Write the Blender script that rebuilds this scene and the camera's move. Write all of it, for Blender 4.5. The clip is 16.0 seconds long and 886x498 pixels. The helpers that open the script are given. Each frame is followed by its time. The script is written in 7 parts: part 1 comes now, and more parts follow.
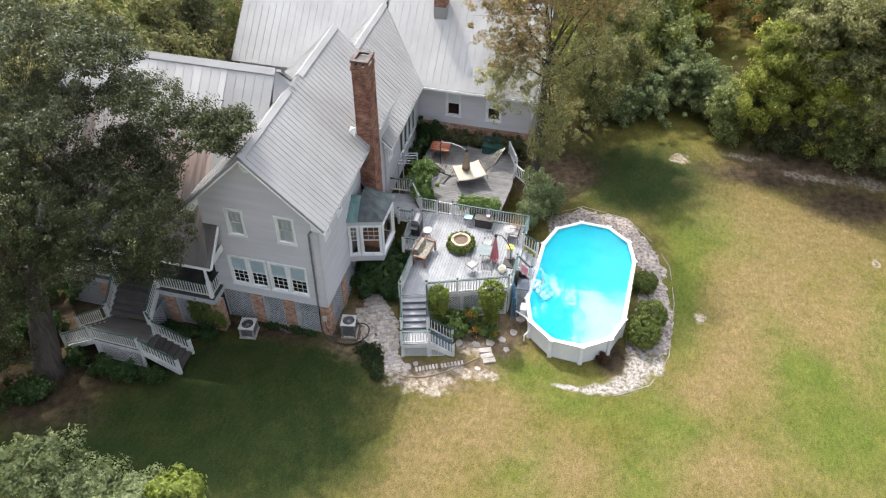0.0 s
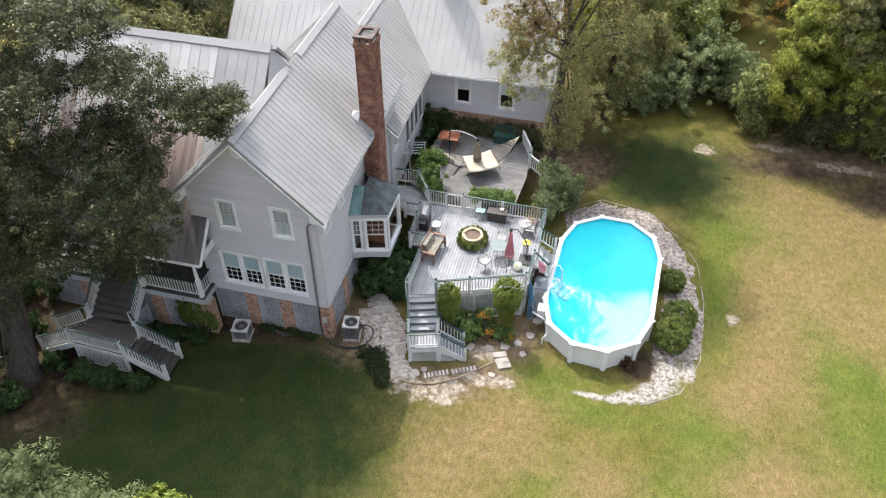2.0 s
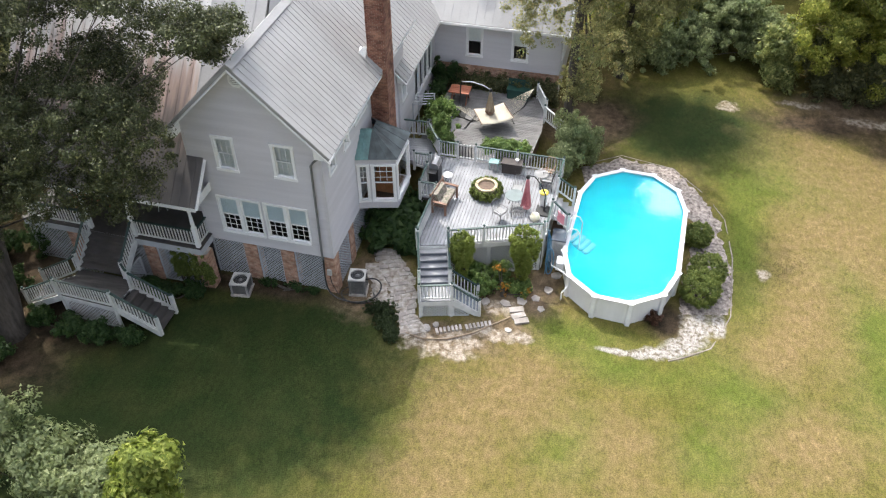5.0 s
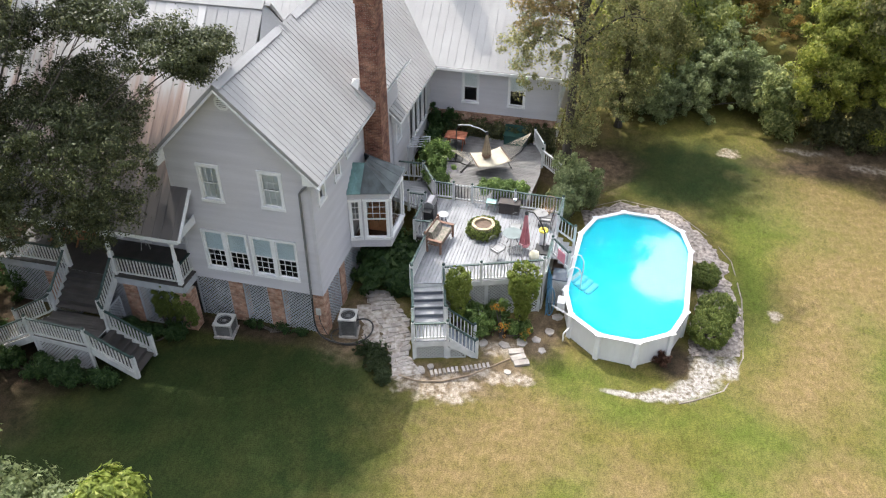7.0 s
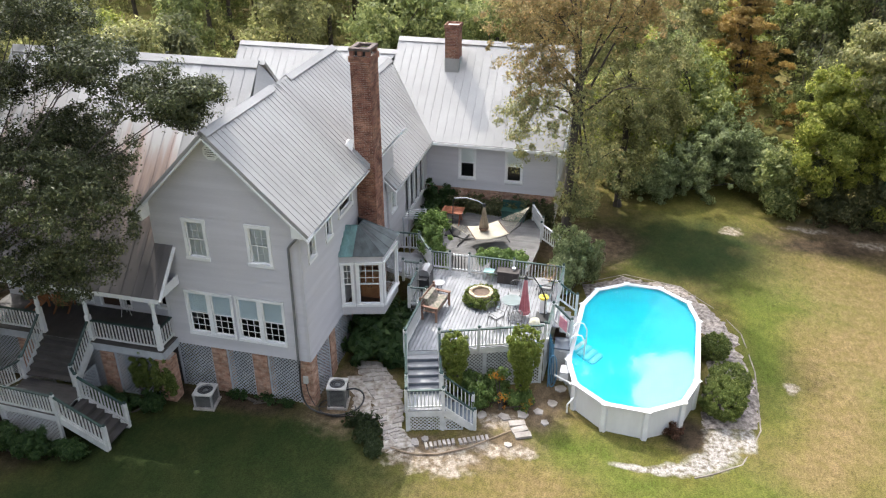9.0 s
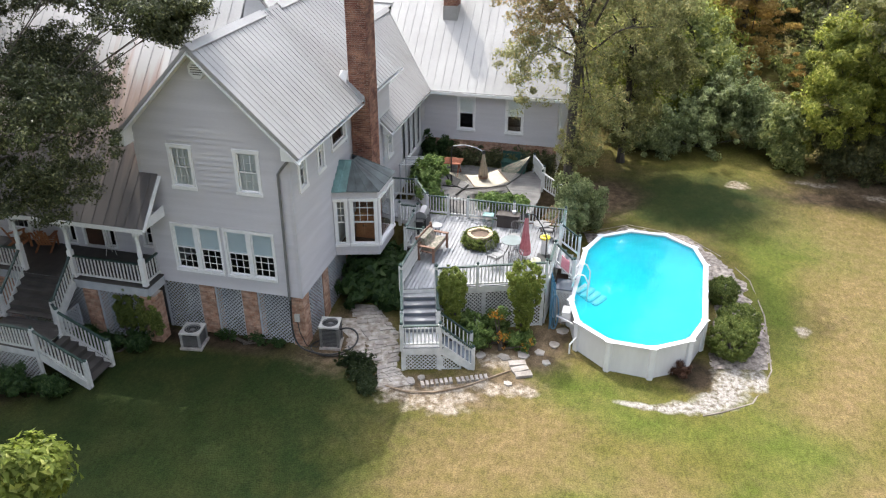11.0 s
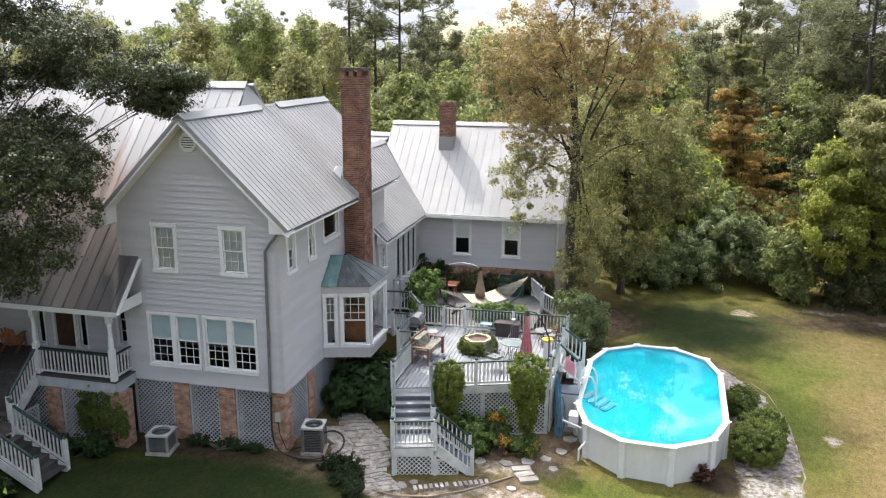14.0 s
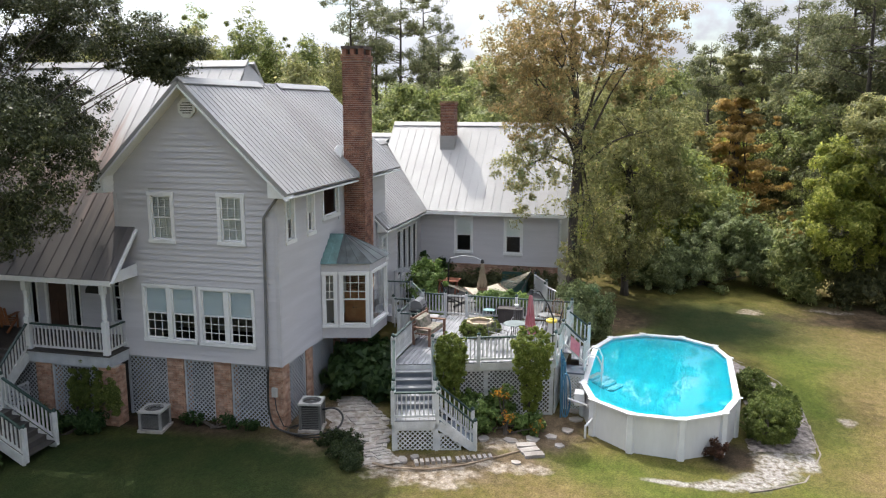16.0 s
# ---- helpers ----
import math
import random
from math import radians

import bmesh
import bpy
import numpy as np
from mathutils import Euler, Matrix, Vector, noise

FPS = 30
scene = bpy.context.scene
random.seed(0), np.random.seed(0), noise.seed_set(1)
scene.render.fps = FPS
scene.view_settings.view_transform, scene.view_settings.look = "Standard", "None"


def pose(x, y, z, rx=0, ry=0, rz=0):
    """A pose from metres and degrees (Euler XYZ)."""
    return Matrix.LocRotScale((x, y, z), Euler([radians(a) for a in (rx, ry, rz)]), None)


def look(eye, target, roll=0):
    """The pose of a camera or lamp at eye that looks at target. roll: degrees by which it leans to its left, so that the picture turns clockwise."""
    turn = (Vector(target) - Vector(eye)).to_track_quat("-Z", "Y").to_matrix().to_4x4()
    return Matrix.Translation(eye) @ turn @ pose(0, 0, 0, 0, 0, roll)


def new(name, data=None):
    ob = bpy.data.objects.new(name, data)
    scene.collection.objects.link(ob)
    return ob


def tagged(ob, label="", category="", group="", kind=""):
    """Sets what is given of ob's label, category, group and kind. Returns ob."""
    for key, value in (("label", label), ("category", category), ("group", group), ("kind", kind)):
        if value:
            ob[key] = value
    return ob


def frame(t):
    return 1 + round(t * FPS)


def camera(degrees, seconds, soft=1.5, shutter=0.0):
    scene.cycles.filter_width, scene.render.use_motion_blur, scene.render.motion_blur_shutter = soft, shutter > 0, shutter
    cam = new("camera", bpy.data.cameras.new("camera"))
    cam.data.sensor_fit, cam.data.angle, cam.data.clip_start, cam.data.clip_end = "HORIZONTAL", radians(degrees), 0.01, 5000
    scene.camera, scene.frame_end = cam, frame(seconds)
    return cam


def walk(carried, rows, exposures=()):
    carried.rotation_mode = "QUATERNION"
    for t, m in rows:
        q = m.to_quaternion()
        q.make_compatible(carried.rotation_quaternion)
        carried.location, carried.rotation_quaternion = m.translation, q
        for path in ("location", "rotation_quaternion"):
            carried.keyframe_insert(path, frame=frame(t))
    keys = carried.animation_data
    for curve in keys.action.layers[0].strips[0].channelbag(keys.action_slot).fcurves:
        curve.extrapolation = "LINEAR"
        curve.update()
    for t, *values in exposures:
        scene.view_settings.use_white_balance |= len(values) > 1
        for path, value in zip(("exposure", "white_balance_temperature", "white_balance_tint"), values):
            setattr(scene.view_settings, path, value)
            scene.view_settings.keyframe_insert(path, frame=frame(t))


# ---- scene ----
cam = camera(58.4, 16.0, 1.2)
METRES, TILT, TURN = 21.0, -43.2, 14.1
EYE = Vector((12.106, -23.711, 30.105))
ROWS = [
    (0.0, 0.0, 0.0, 0.0, 0.0, 0.0, 0.0),
    (0.5, -0.0044, 0.0374, -0.003, 0.04, 0.0, -0.02),
    (1.0, -0.0102, 0.0767, -0.0062, 0.07, 0.04, -0.03),
    (1.5, -0.0142, 0.1158, -0.009, 0.09, 0.02, -0.04),
    (2.0, -0.0191, 0.1512, -0.0136, 0.14, 0.12, -0.04),
    (2.5, -0.0244, 0.1748, -0.0283, 0.18, 0.12, -0.04),
    (3.0, -0.0318, 0.1929, -0.0462, 0.2, 0.17, -0.02),
    (3.5, -0.0379, 0.2095, -0.065, 0.23, 0.2, -0.03),
    (4.0, -0.0417, 0.2255, -0.085, 0.25, 0.24, -0.02),
    (6.3, -0.0385, 0.3102, -0.1873, 0.28, 2.82, 0.13),
    (6.5, -0.0379, 0.3182, -0.1963, 0.27, 3.79, 0.14),
    (7.0, -0.0358, 0.3383, -0.2187, 0.15, 6.66, 0.14),
    (7.5, -0.0326, 0.3593, -0.2395, 0.08, 9.62, 0.16),
    (8.0, -0.033, 0.3808, -0.2595, 0.02, 12.54, 0.16),
    (8.2, -0.0329, 0.3889, -0.2683, 0.02, 13.68, 0.15),
    (8.5, -0.0327, 0.4012, -0.282, 0.02, 14.92, 0.14),
    (9.0, -0.0318, 0.4218, -0.3058, 0.01, 15.14, 0.12),
    (10.5, -0.028, 0.485, -0.3787, -0.0, 15.14, 0.07),
    (11.0, -0.0267, 0.507, -0.4017, 0.02, 15.14, 0.06),
    (11.5, -0.0255, 0.5288, -0.4257, -0.01, 15.14, 0.07),
    (12.0, -0.0254, 0.5509, -0.4491, -0.05, 15.68, 0.06),
    (12.5, -0.0257, 0.5746, -0.4737, -0.14, 18.49, 0.08),
    (13.0, -0.0266, 0.5993, -0.4971, -0.23, 22.16, 0.1),
    (13.5, -0.0276, 0.6235, -0.5211, -0.26, 25.94, 0.13),
    (14.0, -0.029, 0.6457, -0.5437, -0.41, 29.7, 0.1),
    (14.5, -0.0286, 0.6675, -0.5692, -0.4, 32.7, 0.11),
    (15.0, -0.03, 0.689, -0.5946, -0.39, 32.97, 0.1),
    (15.5, -0.0304, 0.709, -0.6151, -0.37, 33.0, 0.12),
    (16.0, -0.0308, 0.725, -0.6295, -0.36, 33.0, 0.13),
]
walk(cam, [(t, pose(*EYE, TILT, 0, TURN) @ pose(METRES * x, METRES * y, METRES * z, 90 + pitch, roll, yaw)) for t, x, y, z, yaw, pitch, roll in ROWS],
     [(0.0, 1.17), (11.8, 1.2), (13.6, 1.2), (14.6, 0.96), (16.0, 0.92)])

# ---- world, sun, exposure ----
SUN = Vector((-0.47, 0.52, 1.0)).normalized()
world = bpy.data.worlds.new("sky")
scene.world = world
world.use_nodes = True
wn, wl = world.node_tree.nodes, world.node_tree.links
wn.clear()
w_out = wn.new("ShaderNodeOutputWorld")
w_bg = wn.new("ShaderNodeBackground")
w_sky = wn.new("ShaderNodeTexSky")
w_sky.sky_type, w_sky.sun_disc = "NISHITA", False
w_sky.sun_elevation, w_sky.sun_rotation = math.asin(SUN.z), math.atan2(SUN.x, SUN.y)
w_sky.air_density, w_sky.dust_density = 1.0, 2.0
w_co = wn.new("ShaderNodeTexCoord")
w_map = wn.new("ShaderNodeMapping")
w_map.inputs["Scale"].default_value, w_map.inputs["Location"].default_value = (1.0, 1.0, 1.4), (1.48, 0.84, 0.44)
w_noise = wn.new("ShaderNodeTexNoise")
w_noise.inputs["Scale"].default_value, w_noise.inputs["Detail"].default_value = 8.5, 7.0
w_ramp = wn.new("ShaderNodeValToRGB")
w_ramp.color_ramp.elements[0].position, w_ramp.color_ramp.elements[1].position = 0.485, 0.535
w_mix = wn.new("ShaderNodeMix")
w_mix.data_type = "RGBA"
# cloud: brighter towards the zenith, and brightest round the sun that shines through it
w_sep = wn.new("ShaderNodeSeparateXYZ")
w_cloud = wn.new("ShaderNodeMix")
w_cloud.data_type = "RGBA"
w_cloud.inputs["A"].default_value, w_cloud.inputs["B"].default_value = (2.3, 2.4, 2.65, 1), (10.6, 10.7, 11.3, 1)
wl.new(w_co.outputs["Generated"], w_sep.inputs["Vector"])
wl.new(w_sep.outputs["Z"], w_cloud.inputs["Factor"])
w_dot, w_pos, w_pow, w_gain, w_lit = (wn.new("ShaderNodeVectorMath"), wn.new("ShaderNodeMath"), wn.new("ShaderNodeMath"), wn.new("ShaderNodeMath"), wn.new("ShaderNodeVectorMath"))
w_dot.operation, w_pos.operation, w_pow.operation, w_gain.operation, w_lit.operation = "DOT_PRODUCT", "MAXIMUM", "POWER", "MULTIPLY_ADD", "SCALE"
w_dot.inputs[1].default_value = SUN
w_pos.inputs[1].default_value, w_pow.inputs[1].default_value = 0.0, 4.0
w_gain.inputs[1].default_value, w_gain.inputs[2].default_value = 6.0, 1.0
wl.new(w_co.outputs["Generated"], w_dot.inputs[0])
wl.new(w_dot.outputs["Value"], w_pos.inputs[0])
wl.new(w_pos.outputs["Value"], w_pow.inputs[0])
wl.new(w_pow.outputs["Value"], w_gain.inputs[0])
wl.new(w_cloud.outputs["Result"], w_lit.inputs[0])
wl.new(w_gain.outputs["Value"], w_lit.inputs["Scale"])
wl.new(w_lit.outputs["Vector"], w_mix.inputs["B"])
wl.new(w_co.outputs["Generated"], w_map.inputs["Vector"])
wl.new(w_map.outputs["Vector"], w_noise.inputs["Vector"])
wl.new(w_noise.outputs["Fac"], w_ramp.inputs["Fac"])
wl.new(w_ramp.outputs["Color"], w_mix.inputs["Factor"])
wl.new(w_sky.outputs["Color"], w_mix.inputs["A"])
wl.new(w_mix.outputs["Result"], w_bg.inputs["Color"])
w_bg.inputs["Strength"].default_value = 0.1
wl.new(w_bg.outputs["Background"], w_out.inputs["Surface"])
sun = new("sun", bpy.data.lights.new("sun", "SUN"))
sun.data.energy, sun.data.angle, sun.data.color = 2.45, radians(0.6), (1.0, 0.95, 0.86)
sun.matrix_world = look(SUN * 60, (0, 0, 0))


# ---- materials ----
def nodes_of(name):
    m = bpy.data.materials.new(name)
    m.use_nodes = True
    return m, m.node_tree.nodes, m.node_tree.links, m.node_tree.nodes["Principled BSDF"]


def noise_node(n, l, scale, detail=4.0, stretch=(1, 1, 1)):
    co, mp, no = n.new("ShaderNodeTexCoord"), n.new("ShaderNodeMapping"), n.new("ShaderNodeTexNoise")
    mp.inputs["Scale"].default_value = stretch
    no.inputs["Scale"].default_value, no.inputs["Detail"].default_value = scale, detail
    l.new(co.outputs["Object"], mp.inputs["Vector"])
    l.new(mp.outputs["Vector"], no.inputs["Vector"])
    return no.outputs["Fac"]


def ramp_node(n, l, fac, stops):
    r = n.new("ShaderNodeValToRGB")
    while len(r.color_ramp.elements) < len(stops):
        r.color_ramp.elements.new(0.5)
    for e, (p, c) in zip(r.color_ramp.elements, stops):
        e.position, e.color = p, (*c, 1) if len(c) == 3 else c
    l.new(fac, r.inputs["Fac"])
    return r.outputs["Color"]


def mix_node(n, l, fac, a, b, mode="MIX"):
    x = n.new("ShaderNodeMix")
    x.data_type, x.blend_type = "RGBA", mode
    for key, v in (("Factor", fac), ("A", a), ("B", b)):
        if isinstance(v, bpy.types.NodeSocket):
            l.new(v, x.inputs[key])
        else:
            x.inputs[key].default_value = v if key == "Factor" else (*v, 1)
    return x.outputs["Result"]


def grey(v):
    return (v, v, v)


def surface(name, c1, c2, scale=3.0, rough=0.7, bump=0.1, metal=0.0, fine=40.0, stretch=(1, 1, 1), vary=0.0, island=False, spec=0.5, speck=0.35):
    """A weathered surface: two colours in large stains, a fine grain in brightness and relief, and an offset for each piece."""
    m, n, l, p = nodes_of(name)
    big = noise_node(n, l, scale, 5.0, stretch)
    col = ramp_node(n, l, big, [(0.32, c1), (0.68, c2)])
    grain = noise_node(n, l, fine, 3.0, stretch)
    col = mix_node(n, l, speck, col, ramp_node(n, l, grain, [(0.3, grey(0.55)), (0.7, grey(1.0))]), "MULTIPLY")
    if vary:
        src = n.new("ShaderNodeNewGeometry").outputs["Random Per Island"] if island else n.new("ShaderNodeObjectInfo").outputs["Random"]
        col = mix_node(n, l, 1.0, col, ramp_node(n, l, src, [(0.0, grey(1 - vary)), (1.0, grey(1.0))]), "MULTIPLY")
    l.new(col, p.inputs["Base Color"])
    p.inputs["Roughness"].default_value, p.inputs["Metallic"].default_value = rough, metal
    p.inputs["Specular IOR Level"].default_value = spec
    if bump:
        b = n.new("ShaderNodeBump")
        b.inputs["Strength"].default_value, b.inputs["Distance"].default_value = bump, 0.02
        l.new(grain, b.inputs["Height"])
        l.new(b.outputs["Normal"], p.inputs["Normal"])
    return m


def leaf_material(name, dark, light, extra=None, gloss=0.5, through_light=0.5):
    m, n, l, p = nodes_of(name)
    src = n.new("ShaderNodeNewGeometry").outputs["Random Per Island"]
    dark = tuple(0.85 * a + 0.15 * b for a, b in zip(dark, light))
    stops = [(0.0, dark), (0.8, light), (1.0, extra or light)]
    col = ramp_node(n, l, src, stops)
    big = noise_node(n, l, 0.45, 3.0)
    col = mix_node(n, l, 0.6, col, ramp_node(n, l, big, [(0.3, (0.62, 0.66, 0.6)), (0.7, (1.0, 0.97, 0.92))]), "MULTIPLY")
    l.new(col, p.inputs["Base Color"])
    p.inputs["Roughness"].default_value = gloss
    p.inputs["Specular IOR Level"].default_value = 0.2
    t, x = n.new("ShaderNodeBsdfTranslucent"), n.new("ShaderNodeMixShader")
    x.inputs["Fac"].default_value = through_light
    l.new(mix_node(n, l, 1.0, col, (1.42, 1.42, 1.22), "MULTIPLY"), t.inputs["Color"])
    l.new(p.outputs["BSDF"], x.inputs[1])
    l.new(t.outputs["BSDF"], x.inputs[2])
    l.new(x.outputs["Shader"], n["Material Output"].inputs["Surface"])
    return m


def glass_material(name, tint=(0.9, 0.95, 0.95)):
    m, n, l, p = nodes_of(name)
    n.remove(p)
    f, g, t, x = n.new("ShaderNodeFresnel"), n.new("ShaderNodeBsdfGlossy"), n.new("ShaderNodeBsdfTransparent"), n.new("ShaderNodeMixShader")
    f.inputs["IOR"].default_value = 1.5
    g.inputs["Roughness"].default_value = 0.02
    t.inputs["Color"].default_value = (*tint, 1)
    l.new(f.outputs["Fac"], x.inputs["Fac"])
    l.new(t.outputs["BSDF"], x.inputs[1])
    l.new(g.outputs["BSDF"], x.inputs[2])
    l.new(x.outputs["Shader"], n["Material Output"].inputs["Surface"])
    return m


SIDING = surface("grey_siding", (0.53, 0.515, 0.535), (0.59, 0.575, 0.595), 1.2, 0.6, 0.05, 0, 25, (0.3, 0.3, 3), 0.06, speck=0.14)
PLAIN_SIDING = surface("grey_sheathing", (0.52, 0.505, 0.52), (0.585, 0.57, 0.585), 1.2, 0.65, 0.05, 0, 25)
WHITE = surface("white_paint", (0.78, 0.78, 0.77), (0.86, 0.86, 0.86), 2.0, 0.5, 0.04, 0, 30)
RAILWHITE = surface("worn_white_paint", (0.55, 0.56, 0.55), (0.74, 0.74, 0.73), 3.0, 0.55, 0.06, 0, 40)
GREEN = surface("dark_green_paint", (0.017, 0.042, 0.036), (0.045, 0.083, 0.073), 3.0, 0.5, 0.05, 0, 40)
ROOF = surface("galvalume_roof", (0.275, 0.27, 0.265), (0.34, 0.335, 0.33), 0.5, 0.5, 0.03, 0.12, 14, (1, 1, 1), 0.04, speck=0.16)
def rusty_roof():
    """Sheet metal, rust-stained in streaks that run down the lower part of the slope."""
    m, n, l, p = nodes_of("rust_stained_roof")
    streak = noise_node(n, l, 1.0, 6.0, (3.2, 0.35, 0.35))
    co, sp, mr = n.new("ShaderNodeTexCoord"), n.new("ShaderNodeSeparateXYZ"), n.new("ShaderNodeMapRange")
    l.new(co.outputs["Object"], sp.inputs["Vector"])
    mr.inputs["From Min"].default_value, mr.inputs["From Max"].default_value = 10.5, 5.0
    l.new(sp.outputs["Z"], mr.inputs["Value"])
    add = n.new("ShaderNodeMath")
    l.new(streak, add.inputs[0])
    l.new(mr.outputs["Result"], add.inputs[1])
    fac = ramp_node(n, l, add.outputs["Value"], [(0.85, grey(0)), (1.0, grey(0.55)), (1.0, grey(1))])
    mul = n.new("ShaderNodeMath")
    mul.operation = "MULTIPLY"
    mul.inputs[1].default_value = 0.72
    l.new(add.outputs["Value"], mul.inputs[0])
    col = ramp_node(n, l, mul.outputs["Value"], [(0.5, (0.46, 0.45, 0.44)), (0.66, (0.36, 0.27, 0.235)), (0.78, (0.22, 0.18, 0.17)), (0.92, (0.12, 0.11, 0.108))])
    rnd_v = n.new("ShaderNodeObjectInfo").outputs["Random"]
    col = mix_node(n, l, 1.0, col, ramp_node(n, l, rnd_v, [(0, grey(0.82)), (1, grey(1.05))]), "MULTIPLY")
    l.new(col, p.inputs["Base Color"])
    p.inputs["Roughness"].default_value, p.inputs["Metallic"].default_value = 0.5, 0.15
    return m


ROOF_RUST = rusty_roof()
COPPER = surface("verdigris_copper", (0.1, 0.17, 0.17), (0.19, 0.36, 0.35), 1.6, 0.5, 0.06, 0.2, 12, (1.5, 1.5, 0.4), 0.2)
BROWNED = surface("browned_copper", (0.05, 0.056, 0.06), (0.125, 0.155, 0.16), 1.6, 0.6, 0.06, 0.2, 12, (1.5, 1.5, 0.4), 0.3)
MORTAR = surface("mortar", (0.42, 0.38, 0.33), (0.55, 0.5, 0.45), 3.0, 0.9, 0.3)
BRICK = surface("orange_brick", (0.44, 0.225, 0.145), (0.66, 0.45, 0.335), 5.0, 0.85, 0.3, 0, 60, (1, 1, 1), 0.42, True)
BRICK_DARK = surface("red_chimney_brick", (0.21, 0.085, 0.06), (0.42, 0.22, 0.15), 2.2, 0.85, 0.3, 0, 60, (1, 1, 1), 0.5, True)
DECK = surface("grey_deck_board", (0.225, 0.23, 0.245), (0.315, 0.32, 0.335), 2.0, 0.65, 0.1, 0, 35, (1, 1, 1), 0.16)
STEPBLUE = surface("slate_blue_paint", (0.1, 0.12, 0.15), (0.16, 0.185, 0.22), 2.0, 0.55, 0.08, 0, 35, (1, 1, 1), 0.12)
PORCHFLOOR = surface("dark_brown_boards", (0.055, 0.05, 0.046), (0.09, 0.08, 0.075), 2.0, 0.6, 0.1, 0, 35, (1, 1, 1), 0.2)
LATTICE = surface("grey_white_lattice", (0.4, 0.42, 0.45), (0.52, 0.54, 0.56), 3.0, 0.6, 0.05)
# near-black: dark room floors, and shade painted in under decks and behind lattice
DARK = surface("dark_interior_shade", (0.05, 0.045, 0.04), (0.07, 0.065, 0.06), 1.0, 0.8, 0.0)
SOOT = surface("sooty_brick", (0.06, 0.05, 0.045), (0.15, 0.11, 0.095), 5.0, 0.9, 0.4)
ROOMWALL = surface("cream_room_wall", (0.35, 0.31, 0.24), (0.4, 0.36, 0.28), 1.0, 0.8, 0.0)
GLASS = glass_material("window_glass")
POOLWALL = surface("beige_pool_wall", (0.68, 0.675, 0.665), (0.77, 0.765, 0.755), 1.5, 0.45, 0.02, 0, 9, (1, 1, 0.3), speck=0.1)
POOLRIM = surface("white_pool_rim", (0.7, 0.7, 0.7), (0.78, 0.78, 0.78), 2.0, 0.4, 0.02, speck=0.1)
BLACK = surface("black_metal", (0.015, 0.015, 0.016), (0.03, 0.03, 0.03), 5.0, 0.45, 0.05)
BARK = surface("grey_brown_bark", (0.045, 0.037, 0.03), (0.11, 0.092, 0.077), 4.0, 0.95, 0.6, 0, 22, (2, 2, 0.4))
SAND = surface("pale_gravel", (0.19, 0.155, 0.12), (0.5, 0.46, 0.42), 5.0, 0.95, 0.5, 0, 22)
STONE = surface("pale_flagstone", (0.3, 0.265, 0.235), (0.5, 0.46, 0.425), 2.6, 0.9, 0.4, 0, 22, (1, 1, 1), 0.25)
WOOD = surface("brown_stained_wood", (0.1, 0.055, 0.035), (0.17, 0.1, 0.065), 3.0, 0.6, 0.15, 0, 30)


# ---- geometry helpers ----
class Geo:
    def __init__(self):
        self.v, self.f = [], []

    def add(self, verts, faces):
        k = len(self.v)
        self.v += [tuple(p) for p in verts]
        self.f += [tuple(i + k for i in f) for f in faces]
        return self

    def box(self, x0, x1, y0, y1, z0, z1, m=None):
        p = [Vector((x, y, z)) for z in (z0, z1) for x, y in ((x0, y0), (x1, y0), (x1, y1), (x0, y1))]
        if m is not None:
            p = [m @ q for q in p]
        return self.add(p, [(3, 2, 1, 0), (4, 5, 6, 7), (0, 1, 5, 4), (1, 2, 6, 5), (2, 3, 7, 6), (3, 0, 4, 7)])

    def prism(self, poly, z0, z1, m=None):
        """A plan polygon (counter-clockwise) raised from z0 to z1."""
        k = len(poly)
        p = [Vector((x, y, z)) for z in (z0, z1) for x, y in poly]
        if m is not None:
            p = [m @ q for q in p]
        return self.add(p, [tuple(range(k))[::-1], tuple(range(k, 2 * k))] + [(i, (i + 1) % k, k + (i + 1) % k, k + i) for i in range(k)])

    def beam(self, a, b, w, h, up=(0, 0, 1)):
        """A bar of width w and height h from a to b, its axis through its middle."""
        a, b = Vector(a), Vector(b)
        d = (b - a).normalized()
        s = d.cross(Vector(up)).normalized() * (w / 2)
        t = s.cross(d).normalized() * (h / 2)
        p = [e + i * s + j * t for e in (a, b) for i, j in ((-1, -1), (1, -1), (1, 1), (-1, 1))]
        return self.add(p, [(0, 1, 2, 3)[::-1], (4, 5, 6, 7), (0, 1, 5, 4), (1, 2, 6, 5), (2, 3, 7, 6), (3, 0, 4, 7)])

    def tube(self, pts, radii, sides=8):
        """A round tube through points, closed at its ends."""
        pts = [Vector(p) for p in pts]
        k0, k = len(self.v), len(pts)
        radii = radii if isinstance(radii, (list, tuple)) else [radii] * k
        side = None
        for i, p in enumerate(pts):
            d = (pts[min(i + 1, k - 1)] - pts[max(i - 1, 0)]).normalized()
            if side is None:
                side = d.cross(Vector((0.31, 0.77, 0.55))).normalized()
            side = (side - d * side.dot(d)).normalized()
            o = d.cross(side)
            self.v += [tuple(p + (side * math.cos(a) + o * math.sin(a)) * radii[i]) for a in (2 * math.pi * j / sides for j in range(sides))]
        for i in range(k - 1):
            for j in range(sides):
                a, b = k0 + i * sides + j, k0 + i * sides + (j + 1) % sides
                self.f.append((a, b, b + sides, a + sides))
        self.f.append(tuple(k0 + j for j in range(sides))[::-1])
        self.f.append(tuple(k0 + (k - 1) * sides + j for j in range(sides)))
        return self

    def turned(self, x, y, profile, sides=14):
        """A turned body about the upright axis at (x, y): rows of radius and height."""
        return self.tube([(x, y, z) for _, z in profile], [r for r, _ in profile], sides)


